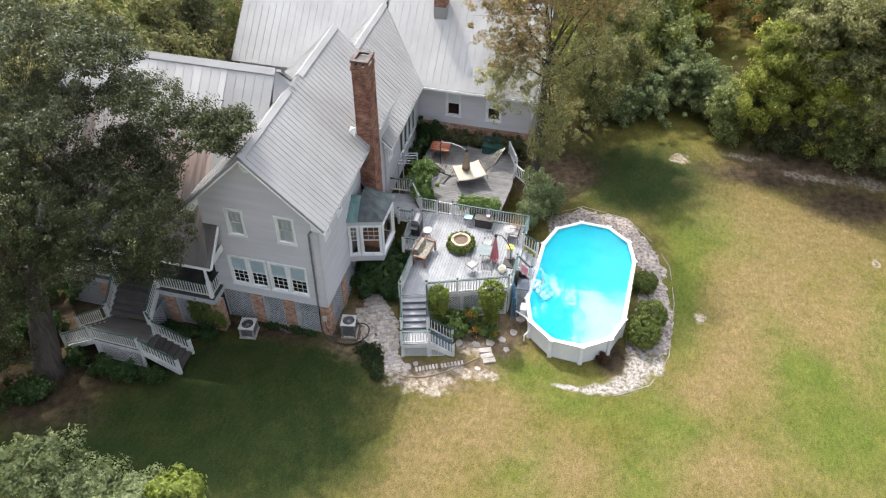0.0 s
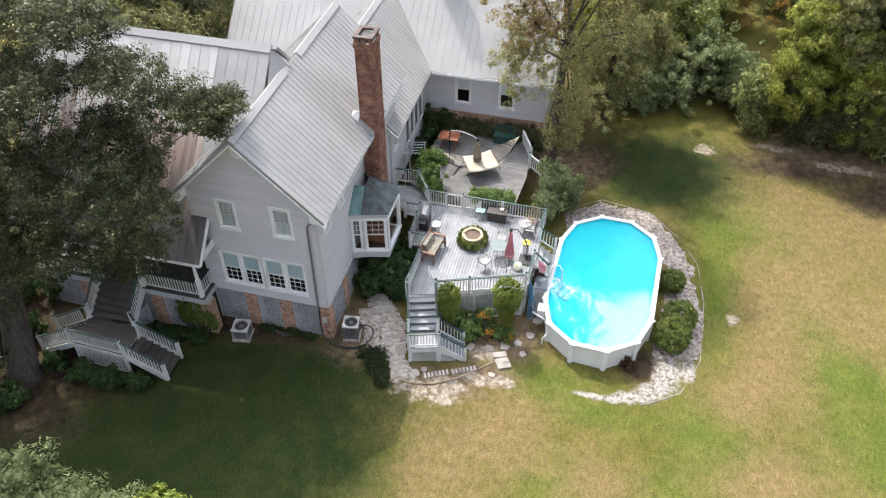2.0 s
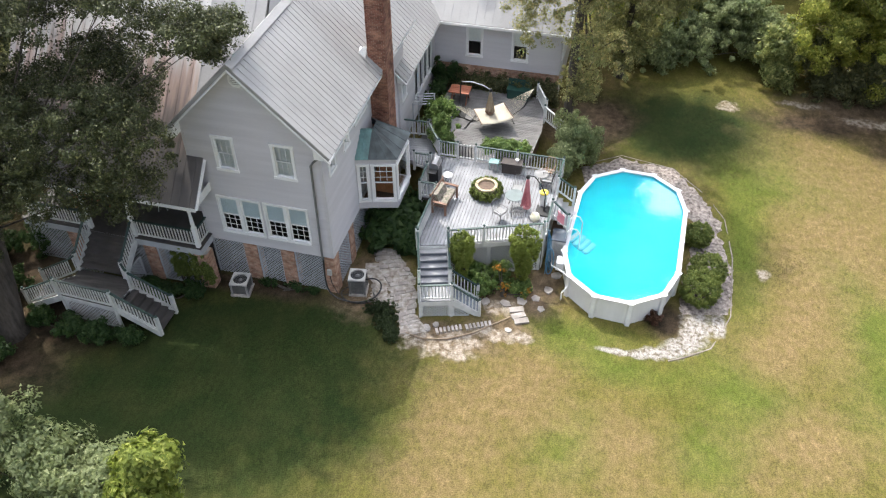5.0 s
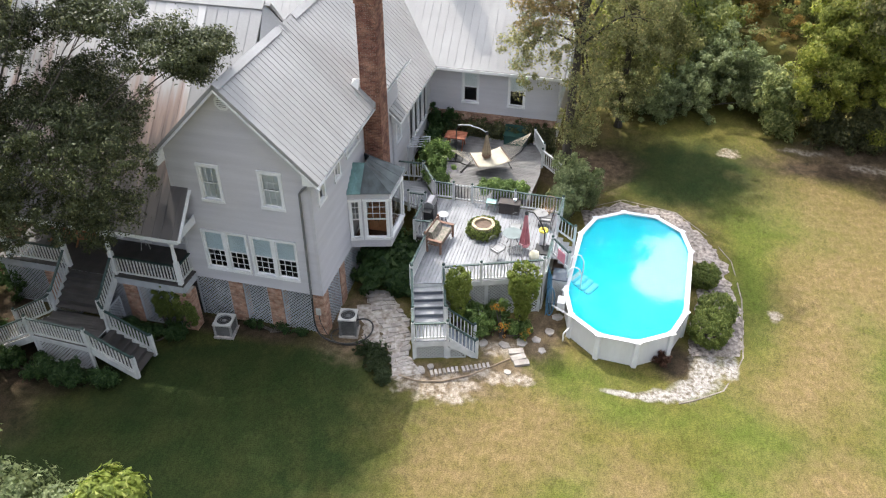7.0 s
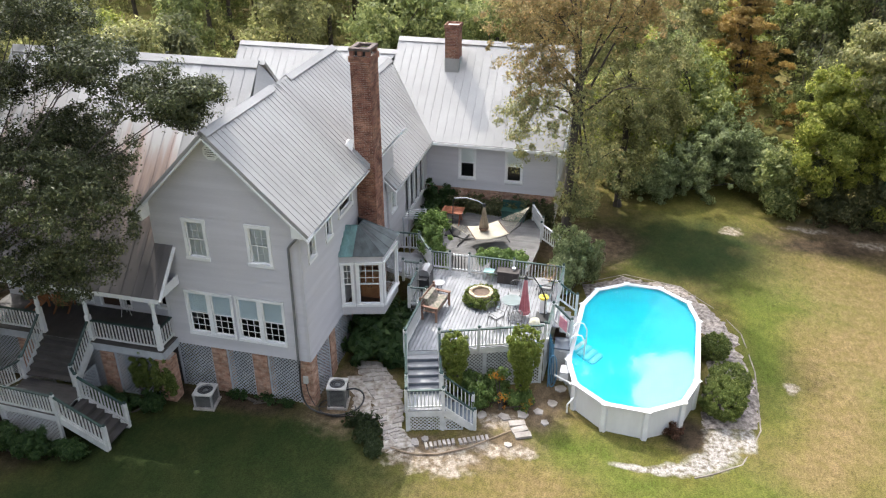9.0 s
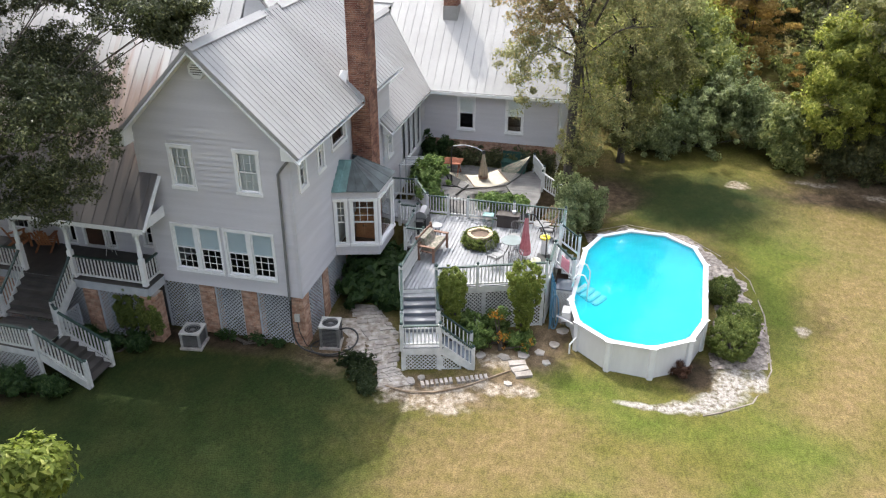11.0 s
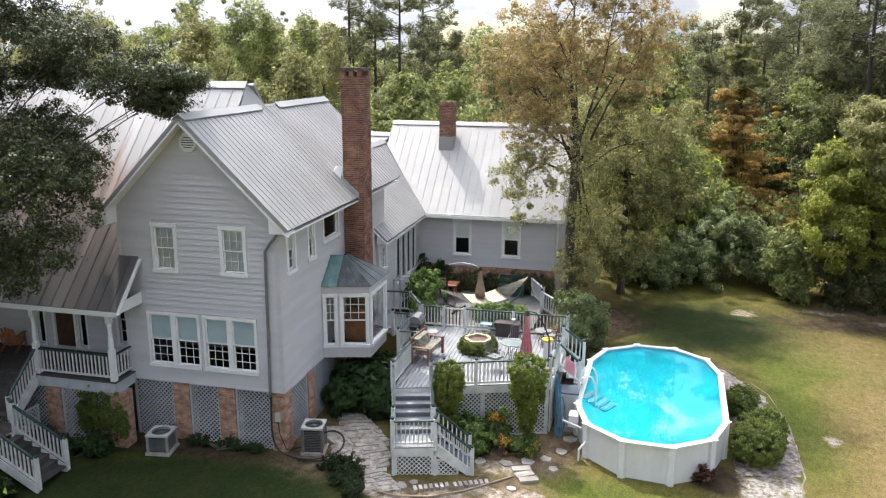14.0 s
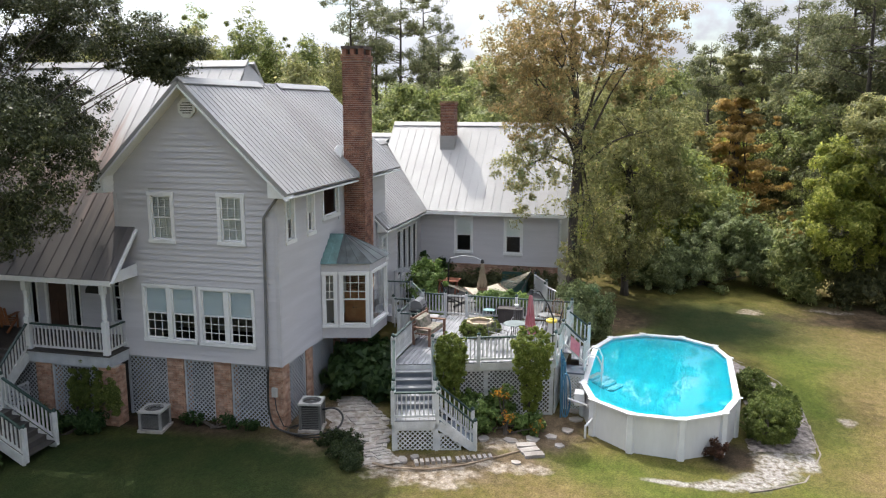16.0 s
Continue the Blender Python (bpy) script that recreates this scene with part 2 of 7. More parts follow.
def mesh_of(name, geo, mat, smooth=False):
    me = bpy.data.meshes.new(name)
    me.from_pydata(geo.v, [], geo.f)
    me.update()
    if mat:
        me.materials.append(mat)
    if smooth:
        me.polygons.foreach_set("use_smooth", [True] * len(me.polygons))
    return me


def part(name, geo, mat, parent=None, label="", smooth=False):
    ob = new(name, mesh_of(name, geo, mat, smooth))
    if parent is not None:
        ob.parent = parent
    return tagged(ob, label)


def thing(name, label, category, group="", kind="", at=None):
    ob = new(name)
    ob.empty_display_size = 0.2
    if at is not None:
        ob.matrix_world = at
    return tagged(ob, label, category, group, kind)


def clip(poly, a, b, c):
    """The part of a polygon where a*x + b*y <= c."""
    out = []
    for i, p in enumerate(poly):
        q = poly[(i + 1) % len(poly)]
        dp, dq = a * p[0] + b * p[1] - c, a * q[0] + b * q[1] - c
        if dp <= 0:
            out.append(p)
        if dp * dq < 0:
            s = dp / (dp - dq)
            out.append((p[0] + s * (q[0] - p[0]), p[1] + s * (q[1] - p[1])))
    return out


def ground_z(x, y):
    xc, yc = min(max(x, 0), 26), min(max(y, -30), 26)
    return -0.08 - 0.028 * xc + 0.026 * yc


def planks(parent, name, poly, z, width, gap, angle, mat, thick=0.035):
    """Boards laid over a plan polygon (convex), along the direction of the angle."""
    ca, sa = math.cos(radians(angle)), math.sin(radians(angle))
    across = [-sa * x + ca * y for x, y in poly]
    s = min(across)
    while s < max(across):
        p = clip(clip(poly, sa, -ca, -s), -sa, ca, s + width - gap)
        if len(p) > 2:
            part(name, Geo().prism(p, z - thick, z), mat, parent)
        s += width


def rail(parent, a, b, height=0.86, spacing=0.13, posts=(True, True), mat=None, cap=None, low=0.12):
    """A run of railing between two floor points: posts, handrail, bottom rail and balusters."""
    mat, cap = mat or RAILWHITE, cap or GREEN
    a, b = Vector(a), Vector(b)
    up = Vector((0, 0, 1))
    part("handrail", Geo().beam(a + up * height, b + up * height, 0.09, 0.045), cap, parent)
    part("bottom_rail", Geo().beam(a + up * low, b + up * low, 0.045, 0.07), mat, parent)
    for p, on in ((a, posts[0]), (b, posts[1])):
        if on:
            g = Geo().box(p.x - 0.055, p.x + 0.055, p.y - 0.055, p.y + 0.055, p.z - 0.12, p.z + height + 0.06)
            post = part("post", g, mat, parent)
            ball = Geo().turned(p.x, p.y, [(0.03, p.z + height + 0.06), (0.06, p.z + height + 0.1), (0.06, p.z + height + 0.14), (0.02, p.z + height + 0.18)], 8)
            part("finial", ball, GREEN, post)
    flat = Vector((b.x - a.x, b.y - a.y, 0))
    k = max(int(flat.length / spacing), 1)
    turn = math.degrees(math.atan2(flat.y, flat.x))
    data = mesh_of("baluster", Geo().box(-0.02, 0.02, -0.02, 0.02, low, height - 0.02), mat)
    for i in range(1, k):
        q = a + (b - a) * (i / k)
        ob = new("baluster", data)
        ob.parent = parent
        ob.matrix_local = pose(q.x, q.y, q.z, 0, 0, turn)


def lattice(parent, a, b, z0, z1, mat, step=0.15, frame_w=0.07, drop=(0.0, 0.0)):
    """A diagonal lattice panel standing between two plan points."""
    a, b = Vector((*a, 0)), Vector((*b, 0))
    u = (b - a).normalized()
    w, h = (b - a).length, z1 - z0
    n = Vector((u.y, -u.x, 0))
    g = Geo()
    rect = [(0, 0), (w, 0), (w, h), (0, h)]
    for sign, off in ((1, 0.006), (-1, -0.006)):
        c = -h - w
        while c < w + h:
            p = clip(clip(rect, 1, sign, c + 0.05), -1, -sign, -c)
            if len(p) > 2:
                k = len(p)
                f = [a + u * x + Vector((0, 0, z0 + y)) + n * (off + e) for e in (0.005, -0.005) for x, y in p]
                g.add(f, [tuple(range(k)), tuple(range(k, 2 * k))[::-1]] + [((i + 1) % k, i, k + i, k + (i + 1) % k) for i in range(k)])
            c += step
    for x0, x1, y0, y1 in ((0, w, 0, frame_w), (0, w, h - frame_w, h), (0, frame_w, frame_w, h - frame_w), (w - frame_w, w, frame_w, h - frame_w)):
        p = [a + u * x + Vector((0, 0, z0 + y)) + n * e for e in (0.02, -0.02) for x, y in ((x0, y0), (x1, y0), (x1, y1), (x0, y1))]
        g.add(p, [(0, 1, 2, 3), (7, 6, 5, 4), (1, 0, 4, 5), (2, 1, 5, 6), (3, 2, 6, 7), (0, 3, 7, 4)])
    return part("lattice_panel", g, mat, parent)


def bricks(x0, x1, y0, y1, z0, z1, length=0.205, course=0.076, seed=1):
    """The bricks of an upright pier as one mesh: four faces in running bond, a little uneven."""
    rnd = random.Random(seed)
    g = Geo()
    z, i = z0, 0
    while z < z1 - 0.02:
        top = min(z + course - 0.012, z1)
        for ax in (0, 1):
            lo, hi = (x0, x1) if ax == 0 else (y0, y1)
            s = lo - (length / 2 if (i + ax) % 2 else 0)
            while s < hi:
                a, b = max(s, lo), min(s + length - 0.012, hi)
                if b - a > 0.03:
                    for side in (0, 1):
                        e = rnd.uniform(0.0, 0.008)
                        if ax == 0:
                            yy = (y0 - e, y0 + 0.05) if side == 0 else (y1 - 0.05, y1 + e)
                            g.box(a, b, *yy, z, top)
                        else:
                            xx = (x0 - e, x0 + 0.05) if side == 0 else (x1 - 0.05, x1 + e)
                            g.box(*xx, a, b, z, top)
                s += length
        z += course
        i += 1
    return g


# ---- ground ----
def ellipse_mask(n, l, cx, cy, rx, ry, soft, wob, ragged):
    """1 inside an ellipse on the plan, with a ragged edge."""
    co, mp, no = n.new("ShaderNodeTexCoord"), n.new("ShaderNodeMapping"), n.new("ShaderNodeVectorMath")
    mp.inputs["Location"].default_value = (-cx / rx, -cy / ry, 0)
    mp.inputs["Scale"].default_value = (1 / rx, 1 / ry, 0)
    l.new(co.outputs["Object"], mp.inputs["Vector"])
    no.operation = "LENGTH"
    l.new(mp.outputs["Vector"], no.inputs[0])
    add = n.new("ShaderNodeMath")
    add.operation = "MULTIPLY_ADD"
    l.new(wob, add.inputs[0])
    add.inputs[1].default_value = ragged
    l.new(no.outputs["Value"], add.inputs[2])
    mr = n.new("ShaderNodeMapRange")
    edge = 1.0 + 0.5 * ragged
    mr.inputs["From Min"].default_value, mr.inputs["From Max"].default_value = edge - soft, edge + soft
    mr.inputs["To Min"].default_value, mr.inputs["To Max"].default_value = 1.0, 0.0
    l.new(add.outputs["Value"], mr.inputs["Value"])
    return mr.outputs["Result"]


# bare, dry, green, sandy and shade-darkened places in the lawn: centre and half sizes on the plan
TAN_SPOTS = [(6.6, -4.8, 1.3, 1.9), (13.0, -4.4, 1.8, 1.5), (20.0, 4.7, 1.5, 4.2), (18.4, 1.5, 1.4, 1.5), (24.2, 14.8, 5.0, 2.9), (21.5, 9.5, 2.2, 2.8), (19.7, -2.5, 1.3, 1.2), (25.4, 7.7, 2.3, 2.1), (9.3, -3.5, 1.5, 1.4), (6.6, -9.2, 1.7, 3.0), (12.5, -9.5, 2.6, 3.0)]
GREEN_SPOTS = [(24.7, 0.6, 3.0, 2.8), (10.1, 0.4, 2.2, 1.0), (17.2, -0.8, 1.9, 1.6), (12.5, -0.9, 1.9, 0.7), (21.4, 7.0, 1.3, 1.2), (23.2, 4.1, 1.7, 1.5), (27.2, 7.0, 1.3, 2.4), (11.1, -4.8, 1.2, 1.4), (15.9, -4.1, 1.3, 1.2), (17.5, 8.0, 0.9, 4.5), (19.5, 13.0, 2.6, 2.2)]
# lusher green grass, with the shade of house and trees painted into its colour
LUSH_SHADE_SPOTS = [(-2.5, -5.0, 7.6, 5.5), (0.6, -2.4, 2.6, 2.2), (-6.5, -9.0, 8.0, 4.5), (14.4, 16.3, 5.0, 3.8)]
# leaf litter, its brown darkened to paint in the shade of oak and trees
LITTER_SHADE_SPOTS = [(-4.0, -0.45, 4.2, 0.5), (-12.1, -6.4, 3.2, 2.1), (-10.4, -4.3, 2.5, 1.5), (-13.7, -2.2, 2.3, 2.5), (14.3, 2.2, 0.95, 0.95), (10.3, 16.2, 1.7, 1.6), (22.0, 18.8, 3.5, 1.2), (27.0, 17.3, 3.0, 1.6), (-20.0, 8.0, 7.0, 14.0), (-14.0, 26.0, 12.0, 5.0)]
DIRT_SPOTS = [(25.3, 20.6, 5.0, 1.5), (7.6, 1.5, 1.8, 1.0), (9.0, 2.8, 0.8, 1.2), (1.6, 1.0, 1.6, 2.0), (8.6, 15.2, 2.4, 2.2), (5.6, -1.1, 1.9, 0.75), (7.6, -0.1, 1.3, 0.6)]
SAND_SPOTS = [(16.8, 19.2, 0.5, 0.45), (18.3, 6.0, 0.24, 0.33), (27.7, 12.5, 0.22, 0.33), (28.4, 19.7, 1.1, 0.55), (24.9, 19.5, 1.7, 0.35), (20.9, 20.4, 1.1, 0.3), (4.9, -1.6, 1.0, 0.48), (5.9, -1.8, 0.9, 0.4), (6.1, -1.1, 0.8, 0.34), (7.3, -0.45, 0.9, 0.34), (8.2, -0.4, 0.7, 0.34), (4.3, -1.3, 0.6, 0.5), (7.3, 1.1, 0.75, 0.4)]
WHITE_SPOTS = [(12.35, -0.06, 0.75, 0.15), (13.2, 0.0, 0.45, 0.24), (13.9, 0.32, 0.48, 0.32), (14.6, 0.66, 0.48, 0.48), (15.2, 1.3, 0.48, 0.6), (15.5, 2.1, 0.6, 0.9), (16.35, 2.5, 0.26, 0.8)]


def lawn_material():
    m, n, l, p = nodes_of("lawn")
    a, b, c = noise_node(n, l, 0.16, 6.0), noise_node(n, l, 0.9, 9.0), noise_node(n, l, 21.0, 5.0)
    d = noise_node(n, l, 7.0, 8.0, (1.0, 0.55, 1.0))
    e = noise_node(n, l, 2.6, 6.0)
    green = ramp_node(n, l, b, [(0.3, (0.085, 0.088, 0.015)), (0.7, (0.13, 0.115, 0.028))])
    vivid = ramp_node(n, l, b, [(0.3, (0.062, 0.098, 0.011)), (0.7, (0.1, 0.122, 0.021))])
    tan = ramp_node(n, l, e, [(0.3, (0.15, 0.115, 0.042)), (0.7, (0.215, 0.15, 0.074))])
    lush_shade = ramp_node(n, l, b, [(0.3, (0.017, 0.031, 0.007)), (0.7, (0.032, 0.041, 0.011))])
    tuft = n.new("ShaderNodeMath")
    tuft.operation = "MULTIPLY_ADD"
    tuft.inputs[1].default_value = 0.3
    l.new(e, tuft.inputs[0])
    l.new(a, tuft.inputs[2])
    col = mix_node(n, l, ramp_node(n, l, tuft.outputs["Value"], [(0.56, grey(0.05)), (0.86, grey(0.75))]), green, tan)
    wob, fine_wob = noise_node(n, l, 0.8, 8.0), noise_node(n, l, 2.2, 9.0)
    dirt = ramp_node(n, l, e, [(0.3, (0.085, 0.058, 0.036)), (0.7, (0.2, 0.145, 0.095))])
    sand = ramp_node(n, l, noise_node(n, l, 5.0, 7.0), [(0.36, (0.15, 0.112, 0.07)), (0.6, (0.37, 0.318, 0.262))])
    white = ramp_node(n, l, noise_node(n, l, 6.0, 8.0), [(0.36, (0.15, 0.125, 0.095)), (0.56, (0.37, 0.345, 0.318))])
    litter_shade = ramp_node(n, l, e, [(0.3, (0.028, 0.022, 0.013)), (0.7, (0.085, 0.058, 0.036))])
    for spots, what, soft, edge, ragged, most in ((LUSH_SHADE_SPOTS, lush_shade, 0.4, wob, 0.9, 1.0), (GREEN_SPOTS, vivid, 0.7, wob, 1.2, 0.8), (TAN_SPOTS, tan, 0.6, wob, 1.6, 0.75),
                                                  (LITTER_SHADE_SPOTS, litter_shade, 0.45, wob, 0.9, 1.0), (DIRT_SPOTS, dirt, 0.35, fine_wob, 1.1, 0.9), (SAND_SPOTS, sand, 0.35, fine_wob, 2.4, 0.9), (WHITE_SPOTS, white, 0.3, fine_wob, 1.5, 0.95)):
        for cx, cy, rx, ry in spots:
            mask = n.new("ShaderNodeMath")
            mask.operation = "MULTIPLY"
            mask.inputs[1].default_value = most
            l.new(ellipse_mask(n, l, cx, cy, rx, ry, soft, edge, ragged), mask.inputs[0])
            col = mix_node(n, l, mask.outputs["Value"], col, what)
    col = mix_node(n, l, 0.9, col, ramp_node(n, l, d, [(0.3, grey(0.68)), (0.7, grey(1.06))]), "MULTIPLY")
    col = mix_node(n, l, 0.7, col, ramp_node(n, l, c, [(0.36, grey(0.5)), (0.64, grey(1.22))]), "MULTIPLY")
    l.new(col, p.inputs["Base Color"])
    p.inputs["Roughness"].default_value = 0.95
    p.inputs["Specular IOR Level"].default_value = 0.15
    bp = n.new("ShaderNodeBump")
    bp.inputs["Strength"].default_value, bp.inputs["Distance"].default_value = 0.5, 0.04
    l.new(c, bp.inputs["Height"])
    l.new(bp.outputs["Normal"], p.inputs["Normal"])
    return m


LAWN = lawn_material()


def ground_sheet():
    g = Geo()
    inner = list(np.arange(-40, 61, 1.0))
    xs = [-3000, -900, -300, -120, -70] + inner + [80, 140, 320, 900, 3000]
    ys = [-3000, -900, -300, -100] + inner + [80, 140, 320, 900, 3000]
    for y in ys:
        for x in xs:
            w = 0.06 * noise.noise(Vector((x * 0.3, y * 0.3, 0.0))) if abs(x) < 62 and abs(y) < 62 and not (-14 < x < 8 and -1 < y < 20) else 0.0
            g.v.append((x, y, ground_z(x, y) + w))
    k = len(xs)
    g.f = [(j * k + i, j * k + i + 1, (j + 1) * k + i + 1, (j + 1) * k + i) for j in range(len(ys) - 1) for i in range(k - 1)]
    return g


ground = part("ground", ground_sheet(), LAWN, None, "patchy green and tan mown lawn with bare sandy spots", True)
tagged(ground, "", "ground", "", "structure")


# ---- house ----
house = thing("house", "two-storey pale grey clapboard house with silvery metal roofs on brick piers", "house")
BLUESHADE = surface("pale_blue_shade", (0.6, 0.67, 0.72), (0.68, 0.74, 0.78), 2.0, 0.8, 0.0)
BLIND = surface("cream_blind", (0.8, 0.79, 0.77), (0.88, 0.87, 0.85), 2.0, 0.8, 0.0, speck=0.1)


def wall(name, m, outline, openings, thick=0.18, course=0.19, boards=True):
    """A clapboard wall. outline: (x0, x1, z0, z1) and, for a gable, the ridge (xr, zr) and the roof's rise at the eaves. m: x along the wall, y inwards."""
    x0, x1, z0, z1 = outline[:4]
    top = outline[4:] or None

    def span(z):
        if top is None or z <= z1:
            return x0, x1
        xr, zr = top
        s = (z - z1) / (zr - z1)
        return x0 + s * (xr - x0), x1 + s * (xr - x1)

    g = Geo()
    xs = sorted({x0, x1, *(v for o in openings for v in o[:2])})
    zs = sorted({z0, z1, *(v for o in openings for v in o[2:4])})
    for a, b in zip(xs, xs[1:]):
        for c, d in zip(zs, zs[1:]):
            if not any(o[0] <= a and b <= o[1] and o[2] <= c and d <= o[3] for o in openings):
                g.box(a, b, 0, thick, c, d, m)
    if top:
        p = [m @ Vector((x, y, z)) for y in (0, thick) for x, z in ((x0, z1), (x1, z1), top)]
        g.add(p, [(0, 1, 2), (5, 4, 3), (0, 3, 4, 1), (1, 4, 5, 2), (2, 5, 3, 0)])
    w = part(name, g, PLAIN_SIDING, house)
    if not boards:
        return w
    z = z0
    end = top[1] if top else z1
    while z < end - 0.03:
        t = min(z + course, end)
        (a0, b0), (a1, b1) = span(z), span(t)
        cuts = sorted((o[0], o[1]) for o in openings if o[2] < t - 0.02 and o[3] > z + 0.02)
        runs, left = [], None
        for c, d in cuts:
            runs.append((left, c))
            left = d
        runs.append((left, None))
        for a, b in runs:
            la, lb = (a0, a1) if a is None else (a, a)
            ra, rb = (b0, b1) if b is None else (b, b)
            if ra - la < 0.03:
                continue
            if rb < lb:
                rb = lb = (rb + lb) / 2
            p = [m @ Vector(q) for q in ((la, -0.035, z), (ra, -0.035, z), (ra, 0.001, z), (la, 0.001, z), (lb, -0.004, t), (rb, -0.004, t), (rb, 0.001, t), (lb, 0.001, t))]
            part("siding_board", Geo().add(p, [(3, 2, 1, 0), (4, 5, 6, 7), (0, 1, 5, 4), (1, 2, 6, 5), (2, 3, 7, 6), (3, 0, 4, 7)]), SIDING, w)
        z += course
    return w


def window(m, o, style="sash", cols=3, rows=2, cover=None, trim=0.1, paint=None):
    """A double-hung window in an opening: casing, sill, two sashes with glazing bars, panes, and a blind or shade behind."""
    x0, x1, z0, z1 = o[:4]
    g = Geo()
    lug = 0.0 if cover == "blue" else 0.03
    g.box(x0 - lug / 3, x0 + trim, -0.055, 0.1, z0, z1, m).box(x1 - trim, x1 + lug / 3, -0.055, 0.1, z0, z1, m)
    g.box(x0 - lug, x1 + lug, -0.06, 0.1, z1 - trim, z1 + 0.02, m)
    w = part("window", g, WHITE, house)
    part("window_sill", Geo().box(x0 - lug, x1 + lug, -0.085, 0.1, z0 - 0.02, z0 + trim, m), WHITE, w)
    a, b, c, d = x0 + trim, x1 - trim, z0 + trim, z1 - trim
    mid = (c + d) / 2
    for lo, hi, y, barred in ((c, mid + 0.02, 0.035, style != "top"), (mid - 0.02, d, 0.0, True)):
        if style == "fixed":
            if y == 0.0:
                continue
            lo, hi, barred = c, d, False
        s = Geo()
        for r in ((a, a + 0.045, lo, hi), (b - 0.045, b, lo, hi), (a, b, lo, lo + 0.045), (a, b, hi - 0.045, hi)):
            s.box(r[0], r[1], y, y + 0.035, r[2], r[3], m)
        part("sash", s, paint or WHITE, w)
        if barred and style != "plain" and not (cover == "blue" and y == 0.0):
            for i in range(1, cols):
                x = a + (b - a) * i / cols
                part("glazing_bar", Geo().box(x - 0.011, x + 0.011, y + 0.006, y + 0.028, lo, hi, m), WHITE, w)
            for i in range(1, rows):
                z = lo + (hi - lo) * i / rows
                part("glazing_bar", Geo().box(a, b, y + 0.007, y + 0.027, z - 0.011, z + 0.011, m), WHITE, w)
        pane = part("pane", Geo().add([m @ Vector((x, y + 0.016, z)) for x, z in ((a + 0.04, lo + 0.04), (b - 0.04, lo + 0.04), (b - 0.04, hi - 0.04), (a + 0.04, hi - 0.04))], [(0, 1, 2, 3)]), GLASS, w)
        pane.visible_shadow = False
    if cover == "blue":
        part("roller_shade", Geo().box(a, b, 0.042, 0.05, mid - 0.03, d, m), BLUESHADE, w)
    elif cover == "half":
        part("roller_shade", Geo().box(a, b, 0.042, 0.05, mid, d, m), BLIND, w)
    elif cover == "slats":
        s = Geo()
        k = 26
        for i in range(k):
            z = c + (d - c) * (i + 0.5) / k
            p = [m @ Vector(q) for q in ((a, 0.06, z - 0.021), (b, 0.06, z - 0.021), (b, 0.09, z + 0.021), (a, 0.09, z + 0.021))]
            s.add(p, [(0, 1, 2, 3)])
        for i in (0.2, 0.5, 0.8):
            s.box(a + (b - a) * i - 0.008, a + (b - a) * i + 0.008, 0.072, 0.074, c, d, m)
        part("blind", s, BLIND, w)
    return w


def roof_plane(name, origin, u, v, outline, spacing, mat, thick=0.09, rib=0.032):
    """A roof slope: a slab with standing-seam panels on it. outline: polygon in metres along the eave (u) and up the slope (v)."""
    o, u, v = Vector(origin), Vector(u).normalized(), Vector(v).normalized()
    n = u.cross(v).normalized()

    def solid(g, poly, lo, hi):
        k = len(poly)
        p = [o + u * x + v * y + n * h for h in (lo, hi) for x, y in poly]
        g.add(p, [tuple(range(k))[::-1], tuple(range(k, 2 * k))] + [(i, (i + 1) % k, k + (i + 1) % k, k + i) for i in range(k)])

    g = Geo()
    solid(g, outline, -thick, 0.0)
    slab = part(name, g, ROOF, house)
    lo, hi = min(x for x, _ in outline), max(x for x, _ in outline)
    s = lo
    while s < hi - 0.02:
        e = min(s + spacing, hi)
        p = clip(clip(outline, 1, 0, e - 0.004), -1, 0, -s)
        if len(p) > 2:
            g = Geo()
            solid(g, p, 0.002, 0.016)
            r = clip(clip(outline, 1, 0, s + 0.035), -1, 0, -s)
            if len(r) > 2:
                solid(g, r, 0.014, rib)
            part("roof_panel", g, mat, slab)
        s = e
    return slab


def ridge_cap(a, b, width=0.22, drop=0.14, mat=None):
    a, b = Vector(a), Vector(b)
    s = (b - a).normalized().cross(Vector((0, 0, 1))).normalized() * width
    g = Geo()
    for sg in (1, -1):
        p = [a + Vector((0, 0, 0.05)), b + Vector((0, 0, 0.05)), b + sg * s - Vector((0, 0, drop)), a + sg * s - Vector((0, 0, drop))]
        q = [x + Vector((0, 0, 0.03)) for x in p]
        g.add(p + q, [(0, 1, 2, 3), (7, 6, 5, 4), (1, 0, 4, 5), (2, 1, 5, 6), (3, 2, 6, 7), (0, 3, 7, 4)])
    return part("ridge_cap", g, mat or ROOF, house)


FRONT, RIGHT = pose(0, 0, 0), pose(0.45, 0, 0, 0, 0, 90)
# front gable wall
o_up = [(-3.9, -3.02, 5.8, 7.38), (-1.5, -0.6, 5.82, 7.4)]
o_low = [(-4.32, -3.36, 2.55, 4.42), (-3.36, -2.4, 2.55, 4.42), (-2.3, -1.34, 2.55, 4.42), (-1.34, -0.38, 2.55, 4.42)]
wall("front_wall", FRONT, (-5.1, 0.45, 2.0, 7.89, -2.3, 10.67), o_up + o_low)
for o in o_up:
    window(FRONT, o, "sash", 3, 2, "slats")
for o in o_low:
    window(FRONT, o, "sash", 3, 3, "blue", 0.085)
